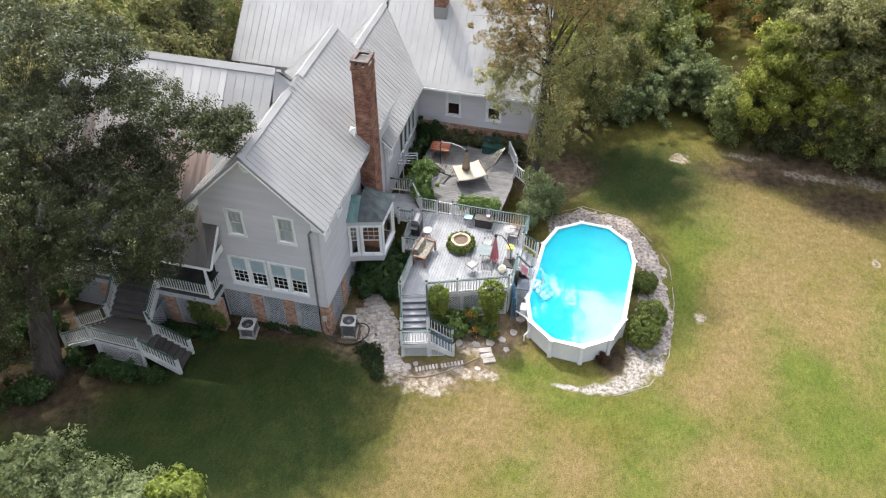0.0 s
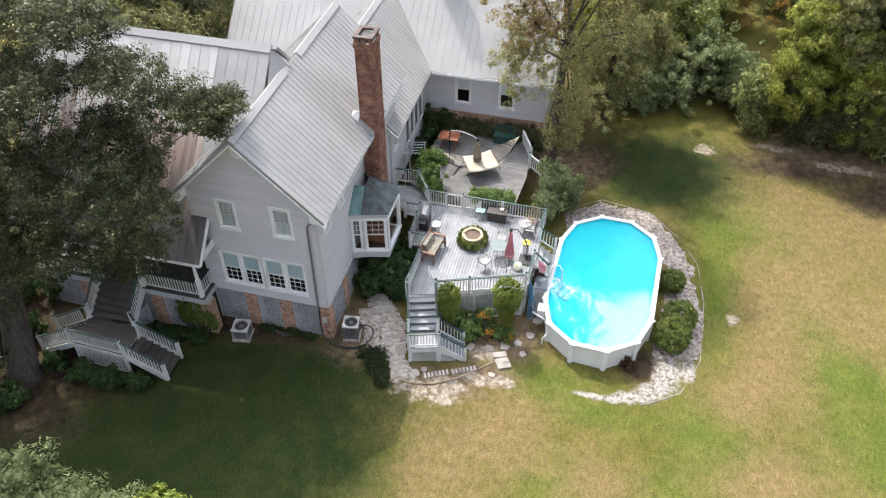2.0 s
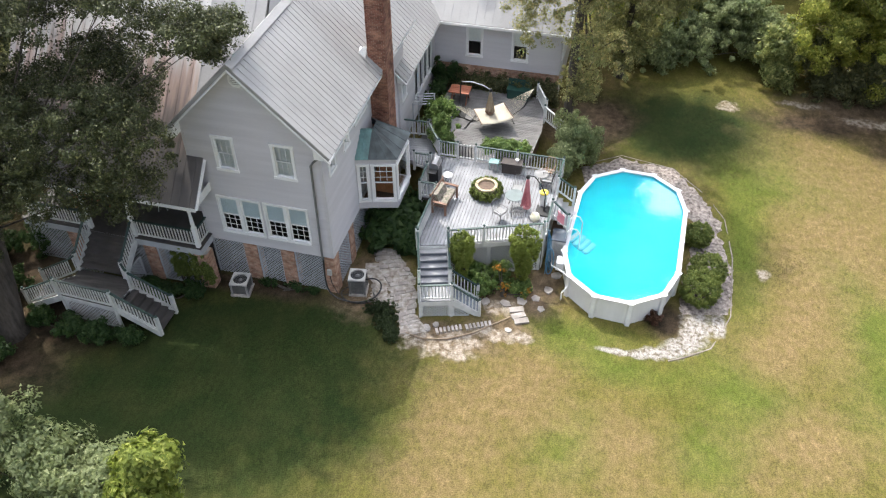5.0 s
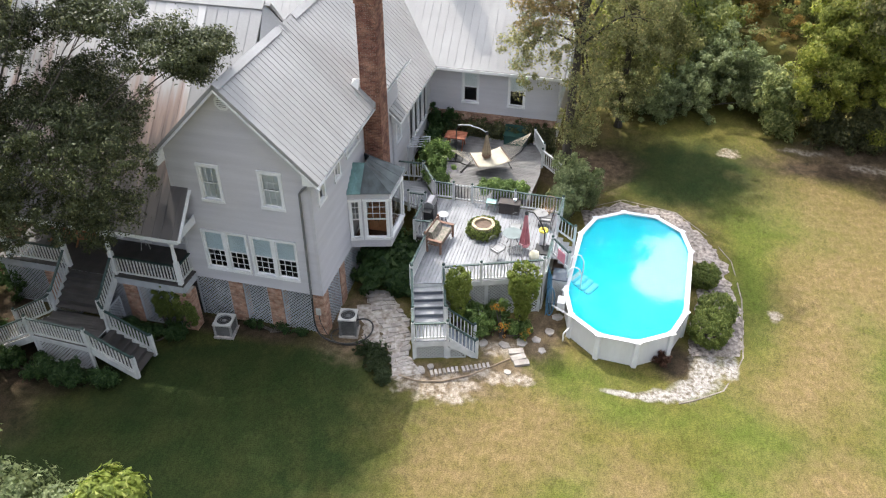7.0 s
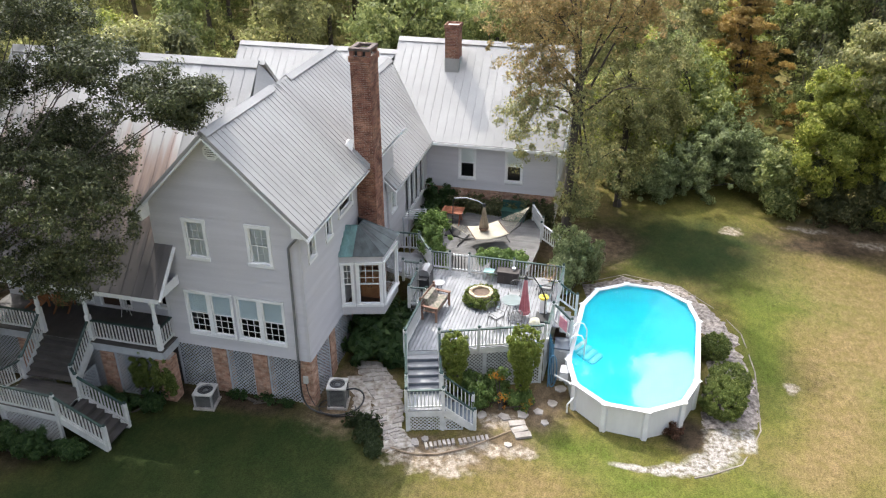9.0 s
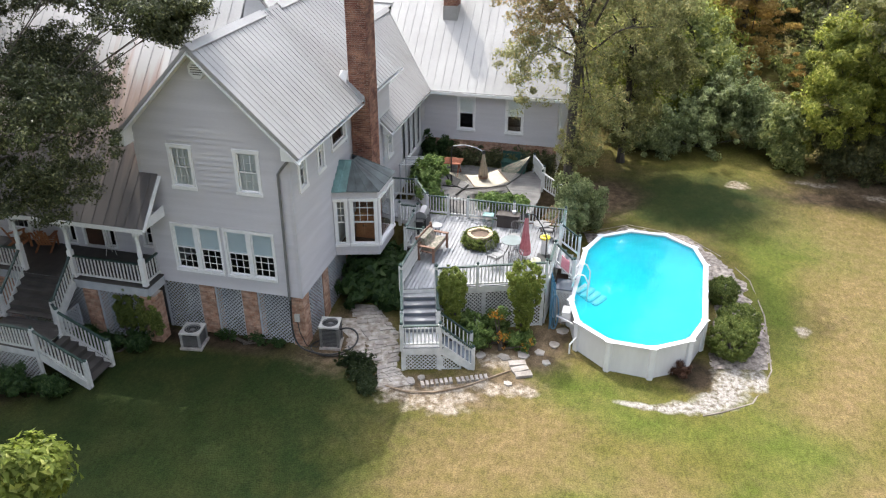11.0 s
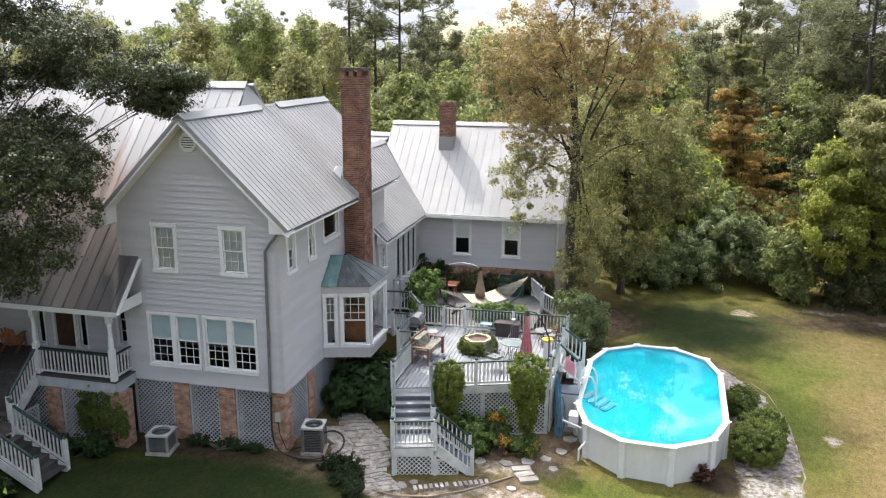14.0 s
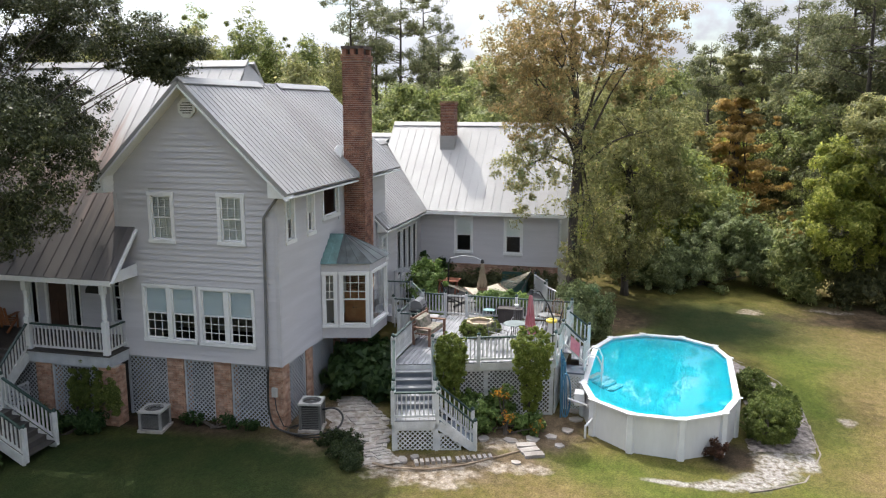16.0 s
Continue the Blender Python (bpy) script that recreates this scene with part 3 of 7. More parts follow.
# right wall of the block
o_side = [(0.55, 1.25, 5.8, 7.32), (2.2, 2.85, 5.82, 7.32), (3.55, 5.1, 6.15, 7.36)]
wall("side_wall", RIGHT, (0.0, 10.6, 2.0, 7.75), o_side)
window(RIGHT, o_side[0], "sash", 2, 2, "half")
window(RIGHT, o_side[1], "sash", 2, 2, "half")
window(RIGHT, o_side[2], "fixed")
part("corner_board", Geo().box(0.36, 0.485, -0.035, -0.001, 2.0, 7.6).box(0.451, 0.487, -0.036, 0.1, 2.0, 7.6), SIDING, house)
part("corner_board", Geo().box(-5.14, -5.02, -0.035, -0.001, 2.0, 7.6), SIDING, house)
wall("left_wall", pose(-5.1, 10.6, 0, 0, 0, -90), (0.0, 10.6, 2.0, 7.75), [], 0.18, 0.19, False)
wall("rear_wall", pose(0, 10.6, 0, 0, 0, 180), (-0.45, 5.1, 2.0, 7.89, 2.3, 10.67), [], 0.18, 0.19, False)
part("floor_slab", Geo().box(-4.92, 0.27, 0.18, 10.42, 1.9, 2.1).box(-4.92, 0.27, 0.18, 10.42, 4.95, 5.15).box(-4.92, 0.27, 0.18, 10.42, 7.6, 7.7), DARK, house)
part("inner_wall", Geo().box(-4.92, 0.27, 3.0, 3.1, 2.1, 7.6), ROOMWALL, house)
# louvred gable vent
g = Geo()
oct8 = [(-2.34 + 0.31 * math.cos(math.pi / 8 + i * math.pi / 4), 9.98 + 0.31 * math.sin(math.pi / 8 + i * math.pi / 4)) for i in range(8)]
VENT_M = Matrix(((1, 0, 0, 0), (0, 0, -1, 0), (0, 1, 0, 0), (0, 0, 0, 1)))
vent = part("gable_vent", Geo().prism(oct8, 0.028, 0.1, VENT_M), WHITE, house)
# thin dark plate on the face, in place of the shade behind the louvres
part("recess_shade", Geo().prism([(-2.34 + (x + 2.34) * 0.72, 9.98 + (z - 9.98) * 0.72) for x, z in oct8], 0.1, 0.104, VENT_M), DARK, vent)
for i in range(6):
    z = 9.98 - 0.21 + i * 0.075
    half = 0.225 if 0 < i < 5 else 0.15
    part("louvre", Geo().box(-2.34 - half, -2.34 + half, -0.125, -0.106, z, z + 0.045), WHITE, vent)

# block roof: ridge along y
RX, RZ, EZ, EXR, EXL, Y0, Y1 = -2.3, 10.82, 7.5, 1.08, -5.64, -0.6, 10.95
sl = math.hypot(EXR - RX, RZ - EZ)
roof_plane("roof_slope", (EXR, Y0, EZ), (0, 1, 0), (RX - EXR, 0, RZ - EZ), [(0, 0), (Y1 - Y0, 0), (Y1 - Y0, sl), (0, sl)], 0.3, ROOF)
roof_plane("roof_slope", (EXL, Y1, EZ), (0, -1, 0), (RX - EXL, 0, RZ - EZ), [(0, 0), (Y1 - Y0, 0), (Y1 - Y0, sl), (0, sl)], 0.3, ROOF)
ridge_cap((RX, Y0, RZ), (RX, 4.6, RZ))
ridge_cap((RX, 6.0, RZ), (RX, Y1, RZ))
for ex in (EXR, EXL):
    g = Geo()
    s = 1 if ex > RX else -1
    a, b = Vector((ex, Y0 + 0.05, EZ - 0.2)), Vector((RX, Y0 + 0.05, RZ - 0.2))
    g.beam(a, b, 0.05, 0.15, (0, -1, 0))
    part("rake_board", g, WHITE, house, "white rake board")
    soffit = Geo().add([(RX, y, RZ - 0.13 + h) for y in (Y0 + 0.04, -0.001) for h in (0, -0.03)] + [(ex, y, EZ - 0.13 + h) for y in (Y0 + 0.04, -0.001) for h in (0, -0.03)],
                       [(0, 2, 6, 4), (1, 5, 7, 3), (0, 4, 5, 1), (2, 3, 7, 6), (0, 1, 3, 2), (4, 6, 7, 5)])
    part("soffit", soffit, WHITE, house)
    xw = 0.45 if s > 0 else -5.1
    # boxed eave return and eave soffit
    part("eave_return", Geo().add([(xw, y, z) for y in (Y0 + 0.06, 0.02) for z in (EZ - 0.13, EZ + 0.45)] + [(ex, y, EZ - 0.13) for y in (Y0 + 0.06, 0.02)],
                                  [(0, 1, 4), (2, 5, 3), (0, 4, 5, 2), (1, 3, 5, 4), (0, 2, 3, 1)]), WHITE, house)
    part("eave_soffit", Geo().box(min(xw, ex), max(xw, ex), 0.02, Y1 - 0.1, EZ - 0.17, EZ - 0.12), WHITE, house)
# downpipe on the front wall
part("downpipe", Geo().tube([(0.62, -0.28, 7.35), (0.2, -0.1, 6.9), (0.06, -0.09, 6.7), (0.03, -0.09, 4.0), (0.0, -0.09, 2.0), (0.02, -0.1, 1.9)], 0.045, 10), surface("grey_pipe", grey(0.14), grey(0.2), 3.0), house, "grey downpipe", True)

# left wing: ridge along x, its front slope runs down over the porch
BX0, BY, BZ, BS = -13.6, 5.0, 11.6, 1.0625
PE_Y, PE_Z = -1.42, 11.6 - 1.0625 * 6.42
bsl = math.hypot(BY - PE_Y, BZ - PE_Z)
up = (0, BY - PE_Y, BZ - PE_Z)


def up_to(y):
    return (y - PE_Y) / (BY - PE_Y) * bsl


left_a = [(0, 0), (-BX0 - 5.15, 0), (-BX0 - 5.15, bsl), (0, bsl)]
roof_plane("wing_roof", (BX0, PE_Y, PE_Z), (1, 0, 0), up, left_a, 0.45, ROOF_RUST)
roof_plane("wing_roof", (-5.15, PE_Y, PE_Z), (1, 0, 0), up, [(0, up_to(0.9)), (2.3, up_to(3.3)), (2.3, bsl), (0, bsl)], 0.45, ROOF)
roof_plane("porch_roof_end", (-5.15, PE_Y, PE_Z), (1, 0, 0), up, [(0, 0), (0.72, 0), (0.72, up_to(-0.04)), (0, up_to(-0.04))], 0.45, ROOF_RUST)
roof_plane("wing_roof", (-2.6, 2 * BY + 1.0, BZ - 6 * BS), (-1, 0, 0), (0, -6, 6 * BS), [(0, 0), (-2.6 - BX0, 0), (-2.6 - BX0, 6 * math.hypot(1, BS)), (0, 6 * math.hypot(1, BS))], 0.45, ROOF)
ridge_cap((BX0, BY, BZ), (-2.85, BY, BZ), 0.24, 0.18)
part("wing_gable_end", Geo().add([(-2.88, BY, BZ + 0.02), (-2.75, BY - 1.05, BZ - 1.1), (-2.75, BY + 1.05, BZ - 1.1), (-1.85, BY, BZ - 1.2)], [(0, 1, 3), (0, 3, 2), (0, 2, 1), (1, 2, 3)]), ROOF, house)
part("fascia", Geo().box(BX0, -4.43, PE_Y - 0.02, PE_Y + 0.05, PE_Z - 0.16, PE_Z - 0.0), WHITE, house, "white porch fascia")
part("porch_rake", Geo().beam((-4.41, PE_Y, PE_Z - 0.08), (-4.41, -0.04, PE_Z + 1.0625 * 1.38 - 0.08), 0.05, 0.17, (1, 0, 0)), WHITE, house)
part("porch_gable_trim", Geo().add([(-4.47 + d, y, z) for d in (0, 0.03) for y, z in ((PE_Y + 0.1, PE_Z - 0.1), (-0.04, PE_Z - 0.1), (-0.04, PE_Z + 0.3), (PE_Y + 0.3, PE_Z + 0.22))],
                                   [(0, 1, 2, 3), (7, 6, 5, 4), (0, 4, 5, 1), (1, 5, 6, 2), (2, 6, 7, 3), (3, 7, 4, 0)]), WHITE, house)
part("porch_ceiling", Geo().box(BX0, -5.12, PE_Y + 0.1, 1.2, PE_Z - 0.05, PE_Z).box(-5.12, -4.48, PE_Y + 0.1, -0.03, PE_Z - 0.05, PE_Z), WHITE, house)
# porch wall, with doors and windows
o_porch = [(-12.4, -11.4, 2.6, 4.5), (-9.75, -9.35, 2.35, 4.4), (-9.0, -8.1, 2.35, 4.45), (-8.0, -7.6, 2.35, 4.4), (-6.4, -5.5, 2.6, 4.5)]
PORCH = pose(0, 1.2, 0)
wall("porch_wall", PORCH, (BX0 + 0.2, -5.1, 2.0, 6.6), o_porch)
window(PORCH, o_porch[0], "sash", 3, 2)
window(PORCH, o_porch[1], "fixed", trim=0.05)
window(PORCH, o_porch[3], "fixed", trim=0.05)
window(PORCH, o_porch[4], "sash", 3, 2)
door = part("front_door", Geo().box(-8.95, -8.15, 1.24, 1.29, 2.36, 4.4), surface("dark_stained_door", (0.045, 0.02, 0.012), (0.075, 0.035, 0.02), 3.0, 0.5), house, "dark stained wooden front door")
part("door_frame", Geo().box(-9.05, -8.95, 1.15, 1.32, 2.35, 4.5).box(-8.15, -8.05, 1.15, 1.32, 2.35, 4.5).box(-9.05, -8.05, 1.15, 1.32, 4.4, 4.52), WHITE, door)
part("door_panel", Geo().box(-8.85, -8.58, 1.225, 1.245, 2.55, 3.3).box(-8.52, -8.25, 1.225, 1.245, 2.55, 3.3), door.data.materials[0], door)
fan = [(-7.02 + 0.36 * math.cos(a), 3.66 + 0.36 * math.sin(a)) for a in [i * math.pi / 10 for i in range(11)]]
part("fanlight_plaque", Geo().prism(fan, -1.165, -1.13, VENT_M), BLACK, house, "dark half-round wall plaque")
wall("wing_left_wall", pose(BX0 + 0.2, 9.6, 0, 0, 0, -90), (0.0, 8.4, 2.0, 7.0, 4.6, 11.3), [], 0.18, 0.19)
wall("wing_rear_wall", pose(0, 9.6, 0, 0, 0, 180), (5.1, 13.4, 2.0, 6.6), [], 0.18, 0.19, False)
part("floor_slab", Geo().box(BX0 + 0.4, -5.1, 1.4, 9.4, 1.9, 2.1).box(BX0 + 0.4, -5.1, 3.6, 3.7, 2.1, 6.6), DARK, house)

# porch floor, posts and piers
porch = thing("porch", "covered front porch with dark boards and white turned posts", "porch")
PF = 2.25
part("floor_frame", Geo().box(BX0 + 0.2, -5.12, -1.05, 1.18, PF - 0.4, PF - 0.05).box(-5.12, -4.95, -1.05, -0.05, PF - 0.4, PF - 0.05), LATTICE, porch)
planks(porch, "floor_board", [(BX0 + 0.2, -1.1), (-5.12, -1.1), (-5.12, 1.16), (BX0 + 0.2, 1.16)], PF, 0.3, 0.006, 90, PORCHFLOOR)
planks(porch, "floor_board", [(-5.11, -1.1), (-4.92, -1.1), (-4.92, -0.04), (-5.11, -0.04)], PF, 0.3, 0.006, 90, PORCHFLOOR)
for x in (-5.08, -7.95, -10.07, -12.9):
    g = Geo().box(x - 0.085, x + 0.085, -1.035, -0.865, PF, PF + 1.08)
    g.turned(x, -0.95, [(0.1, PF + 1.08), (0.07, PF + 1.14), (0.088, PF + 1.25), (0.06, PF + 1.8), (0.085, PF + 1.93), (0.06, PF + 1.98)], 12)
    g.box(x - 0.085, x + 0.085, -1.035, -0.865, PF + 1.98, PE_Z)
    part("porch_post", g, WHITE, porch)
for i, (x0, x1) in enumerate(((-3.6, -3.02), (-1.92, -1.34), (-0.02, 0.46), (-7.75, -7.2), (-5.4, -4.8), (-11.4, -10.8))):
    on_porch = i in (3, 4, 5)
    y0 = -1.0 if on_porch else 0.02
    pier = part("brick_pier", Geo().box(x0 + 0.02, x1 - 0.02, y0 + 0.02, y0 + 0.5, -0.4, 1.84 if on_porch else 1.99), MORTAR, house)
    part("bricks", bricks(x0, x1, y0, y0 + 0.52, -0.4, 1.84 if on_porch else 1.99, seed=20 + i), BRICK, pier)
pier = part("brick_pier", Geo().box(-0.05, 0.44, 4.4, 5.0, -0.3, 1.99), MORTAR, house)
part("bricks", bricks(-0.06, 0.46, 4.38, 5.02, -0.3, 1.99, seed=40), BRICK, pier)
pier = part("brick_pier", Geo().box(-0.05, 0.44, 1.9, 2.4, -0.3, 1.99), MORTAR, house)
part("bricks", bricks(-0.06, 0.46, 1.88, 2.42, -0.3, 1.99, seed=41), BRICK, pier)
for a, b in ((-5.1, -3.6), (-3.02, -1.92), (-1.34, -0.02)):
    lattice(house, (a, 0.1), (b, 0.1), -0.15, 1.98, LATTICE)
for a, b in ((0.54, 1.88), (2.42, 4.38), (5.02, 8.5)):
    lattice(house, (0.4, a), (0.4, b), -0.2, 1.98, LATTICE)
for a, b in ((-10.8, -7.75), (-7.2, -5.4), (-13.4, -11.4)):
    lattice(porch, (a, -0.9), (b, -0.9), -0.15, 1.84, LATTICE)
# added dark sheets that stand in for the shade under house and porch
part("crawl_shade_backing", Geo().box(-5.0, 0.2, 1.2, 1.3, -0.4, 1.95).box(-0.6, -0.5, 1.3, 10.0, -0.4, 1.95).box(BX0 + 0.4, -5.0, 0.2, 0.3, -0.4, 1.9), DARK, house)

# connecting wing: ridge along y, lower
CW = pose(0.55, 0, 0, 0, 0, 90)
o_c = [(9.75, 10.5, 3.5, 4.6), (11.9, 12.65, 2.35, 4.5), (12.75, 13.5, 2.35, 4.5), (13.6, 14.35, 2.35, 4.5), (14.45, 15.2, 2.35, 4.5)]
wall("connector_wall", CW, (9.4, 16.1, 1.2, 5.0), o_c)
window(CW, o_c[0], "sash", 2, 2)
for o in o_c[1:]:
    window(CW, o, "fixed", trim=0.05, paint=BLACK)
wall("connector_gable", pose(0, 9.4, 0), (-5.0, 0.55, 1.2, 5.0, -2.3, 7.6), [], 0.15)
cs = math.hypot(3.33, 3.2)
roof_plane("connector_roof", (1.03, 9.2, 5.0), (0, 1, 0), (-3.33, 0, 3.2), [(0, 0), (6.5, 0), (6.5 + 3.4, cs), (0, cs)], 0.3, ROOF)
roof_plane("connector_roof", (-5.63, 16.0, 5.0), (0, -1, 0), (3.33, 0, 3.2), [(0, 0), (6.8, 0), (6.8, cs), (-3.4, cs)], 0.3, ROOF)
ridge_cap((-2.3, 10.9, 8.2), (-2.3, 19.1, 8.2))
part("connector_rake", Geo().beam((1.03, 9.22, 4.87), (-2.3, 9.22, 8.07), 0.05, 0.2, (0, -1, 0)), WHITE, house)
part("eave_return", Geo().add([(0.55, y, z) for y in (9.24, 9.42) for z in (4.85, 5.35)] + [(1.03, y, 4.87) for y in (9.24, 9.42)], [(0, 1, 4), (2, 5, 3), (0, 4, 5, 2), (1, 3, 5, 4), (0, 2, 3, 1)]), WHITE, house)
part("eave_soffit", Geo().box(0.5, 1.03, 9.42, 15.6, 4.85, 4.9), WHITE, house)
part("floor_slab", Geo().box(-4.5, 0.37, 9.6, 16.0, 1.2, 1.35).box(-3.0, -2.9, 9.6, 16.0, 1.35, 5.0), DARK, house)

# rear wing: ridge along x
DW = pose(0, 16.1, 0)
o_d = [(2.3, 3.22, 2.88, 4.7), (4.78, 5.7, 2.88, 4.7)]
wall("rear_wing_wall", DW, (0.55, 7.4, 2.35, 5.05), o_d)
for o in o_d:
    window(DW, o, "plain", 2, 2, "half", 0.09)
wall("rear_wing_left_wall", DW, (-11.0, 0.55, 2.35, 5.05), [(-9.6, -8.7, 3.2, 4.6), (-7.9, -7.0, 3.2, 4.6)])
wall("rear_wing_end", pose(7.4, 16.1, 0, 0, 0, 90), (0.0, 8.0, 2.35, 5.05, 4.0, 8.75), [(0.5, 1.2, 3.0, 4.5)])
window(pose(7.4, 16.1, 0, 0, 0, 90), (0.5, 1.2, 3.0, 4.5), "plain")
wall("rear_wing_back", pose(0, 24.1, 0, 0, 0, 180), (-7.4, 11.0, 2.35, 5.05), [], 0.18, 0.19, False)
wall("rear_wing_far_end", pose(-11.0, 24.1, 0, 0, 0, -90), (0.0, 8.0, 2.35, 5.05, 4.0, 8.2), [], 0.18, 0.19, False)
part("foundation", Geo().box(0.6, 7.36, 16.14, 24.0, 0.0, 2.35), MORTAR, house)
part("bricks", bricks(0.56, 7.4, 16.1, 16.6, 0.4, 2.34, seed=60), BRICK, house)
part("floor_slab", Geo().box(-10.8, 7.2, 16.3, 23.9, 2.3, 2.45).box(0.7, 7.2, 18.4, 18.5, 2.45, 5.0), DARK, house)
ds = math.hypot(4.55, 4.15)
roof_plane("rear_wing_roof", (-2.0, 15.55, 5.0), (1, 0, 0), (0, 4.55, 4.15), [(3.0, 0), (9.75, 0), (9.75, ds), (0, ds), (0, ds * 0.72)], 0.44, ROOF)
roof_plane("rear_wing_roof", (7.75, 24.65, 5.0), (-1, 0, 0), (0, -4.55, 4.15), [(0, 0), (9.75, 0), (9.75, ds), (0, ds)], 0.44, ROOF)
ridge_cap((-2.0, 20.1, 9.15), (7.75, 20.1, 9.15))
es = math.hypot(3.9, 3.55)
roof_plane("rear_wing_roof", (-11.3, 15.6, 5.0), (1, 0, 0), (0, 3.9, 3.55), [(0, 0), (5.6, 0), (9.3, es * 0.95), (9.3, es), (0, es)], 0.44, ROOF)
roof_plane("rear_wing_roof", (-2.0, 23.4, 5.0), (-1, 0, 0), (0, -3.9, 3.55), [(0, 0), (9.3, 0), (9.3, es), (0, es)], 0.44, ROOF)
ridge_cap((-11.3, 19.5, 8.55), (-2.0, 19.5, 8.55))
part("rear_wing_step", Geo().add([(-2.0, 15.6, 4.95), (-2.0, 20.1, 9.1), (-2.0, 24.6, 4.95), (-1.95, 15.6, 4.95), (-1.95, 20.1, 9.1), (-1.95, 24.6, 4.95)], [(0, 2, 1), (3, 4, 5), (0, 1, 4, 3), (1, 2, 5, 4), (2, 0, 3, 5)]), WHITE, house)
part("fascia", Geo().box(1.0, 7.75, 15.5, 15.56, 4.84, 4.98), WHITE, house)
part("rake_board", Geo().beam((7.75, 15.55, 4.88), (7.75, 20.1, 9.03), 0.05, 0.2, (1, 0, 0)), WHITE, house)

# chimneys
CHX0, CHX1, CHY0, CHY1, CHZ = 0.5, 1.28, 5.65, 6.6, 11.95
chimney = part("chimney", Geo().box(CHX0 + 0.02, CHX1 - 0.02, CHY0 + 0.02, CHY1 - 0.02, -0.3, CHZ - 0.1), MORTAR, house, "tall weathered red brick chimney")
part("bricks", bricks(CHX0, CHX1, CHY0, CHY1, -0.3, CHZ - 0.3, seed=50), BRICK_DARK, chimney)
part("corbel", bricks(CHX0 - 0.04, CHX1 + 0.04, CHY0 - 0.04, CHY1 + 0.04, CHZ - 0.3, CHZ - 0.07, seed=51), BRICK_DARK, chimney)
for x, y in ((CHX0, CHY0), (CHX1 - 0.16, CHY0), (CHX0, CHY1 - 0.16), (CHX1 - 0.16, CHY1 - 0.16), (CHX0 + 0.31, CHY0)):
    part("cap_pier", Geo().box(x, x + 0.16, y, y + 0.16, CHZ - 0.07, CHZ + 0.12), BRICK_DARK, chimney)
part("cap_slab", Geo().box(CHX0 - 0.03, CHX1 + 0.03, CHY0 - 0.03, CHY0 + 0.14, CHZ + 0.12, CHZ + 0.22).box(CHX0 - 0.03, CHX1 + 0.03, CHY1 - 0.14, CHY1 + 0.03, CHZ + 0.12, CHZ + 0.22).box(CHX0 - 0.03, CHX0 + 0.14, CHY0 + 0.14, CHY1 - 0.14, CHZ + 0.12, CHZ + 0.22).box(CHX1 - 0.14, CHX1 + 0.03, CHY0 + 0.14, CHY1 - 0.14, CHZ + 0.12, CHZ + 0.22), SOOT, chimney, "sooty brick chimney cap")
part("flue", Geo().box(CHX0 + 0.15, CHX1 - 0.15, CHY0 + 0.18, CHY1 - 0.18, CHZ - 0.1, CHZ + 0.1), BLACK, chimney)
part("flashing", Geo().add([(CHX0 - 0.12, CHY0 - 0.12, 8.15), (CHX1 - 0.18, CHY0 - 0.12, 7.48), (CHX1 - 0.18, CHY0, 7.66), (CHX0 - 0.12, CHY0, 8.33), (CHX0 - 0.12, CHY0, 8.05), (CHX1 - 0.18, CHY0, 7.4)],
                           [(0, 1, 2, 3), (0, 4, 5, 1), (1, 5, 2), (0, 3, 4), (2, 5, 4, 3)]), surface("lead_flashing", grey(0.2), grey(0.3), 3.0), chimney)
part("saddle", Geo().add([(0.2, 5.42, 8.45), (0.48, 5.42, 8.2), (0.48, 5.65, 8.62), (0.2, 5.65, 8.6), (0.34, 5.5, 8.66)], [(0, 1, 4), (1, 2, 4), (2, 3, 4), (3, 0, 4), (3, 2, 1, 0)]), WHITE, chimney, "pale mortar saddle at the chimney foot")
C2 = (0.93, 1.65, 18.65, 19.45)
chimney2 = part("chimney", Geo().box(C2[0] + 0.02, C2[1] - 0.02, C2[2] + 0.02, C2[3] - 0.02, 6.5, 10.2), MORTAR, house, "short red brick chimney with sheet-metal base")
part("bricks", bricks(*C2, 8.3, 10.1, seed=52), BRICK_DARK, chimney2)
part("corbel", bricks(C2[0] - 0.04, C2[1] + 0.04, C2[2] - 0.04, C2[3] + 0.04, 10.1, 10.3, seed=53), BRICK_DARK, chimney2)
part("metal_base", Geo().box(C2[0] - 0.02, C2[1] + 0.02, C2[2] - 0.03, C2[3] + 0.02, 7.6, 8.55), ROOF, chimney2)

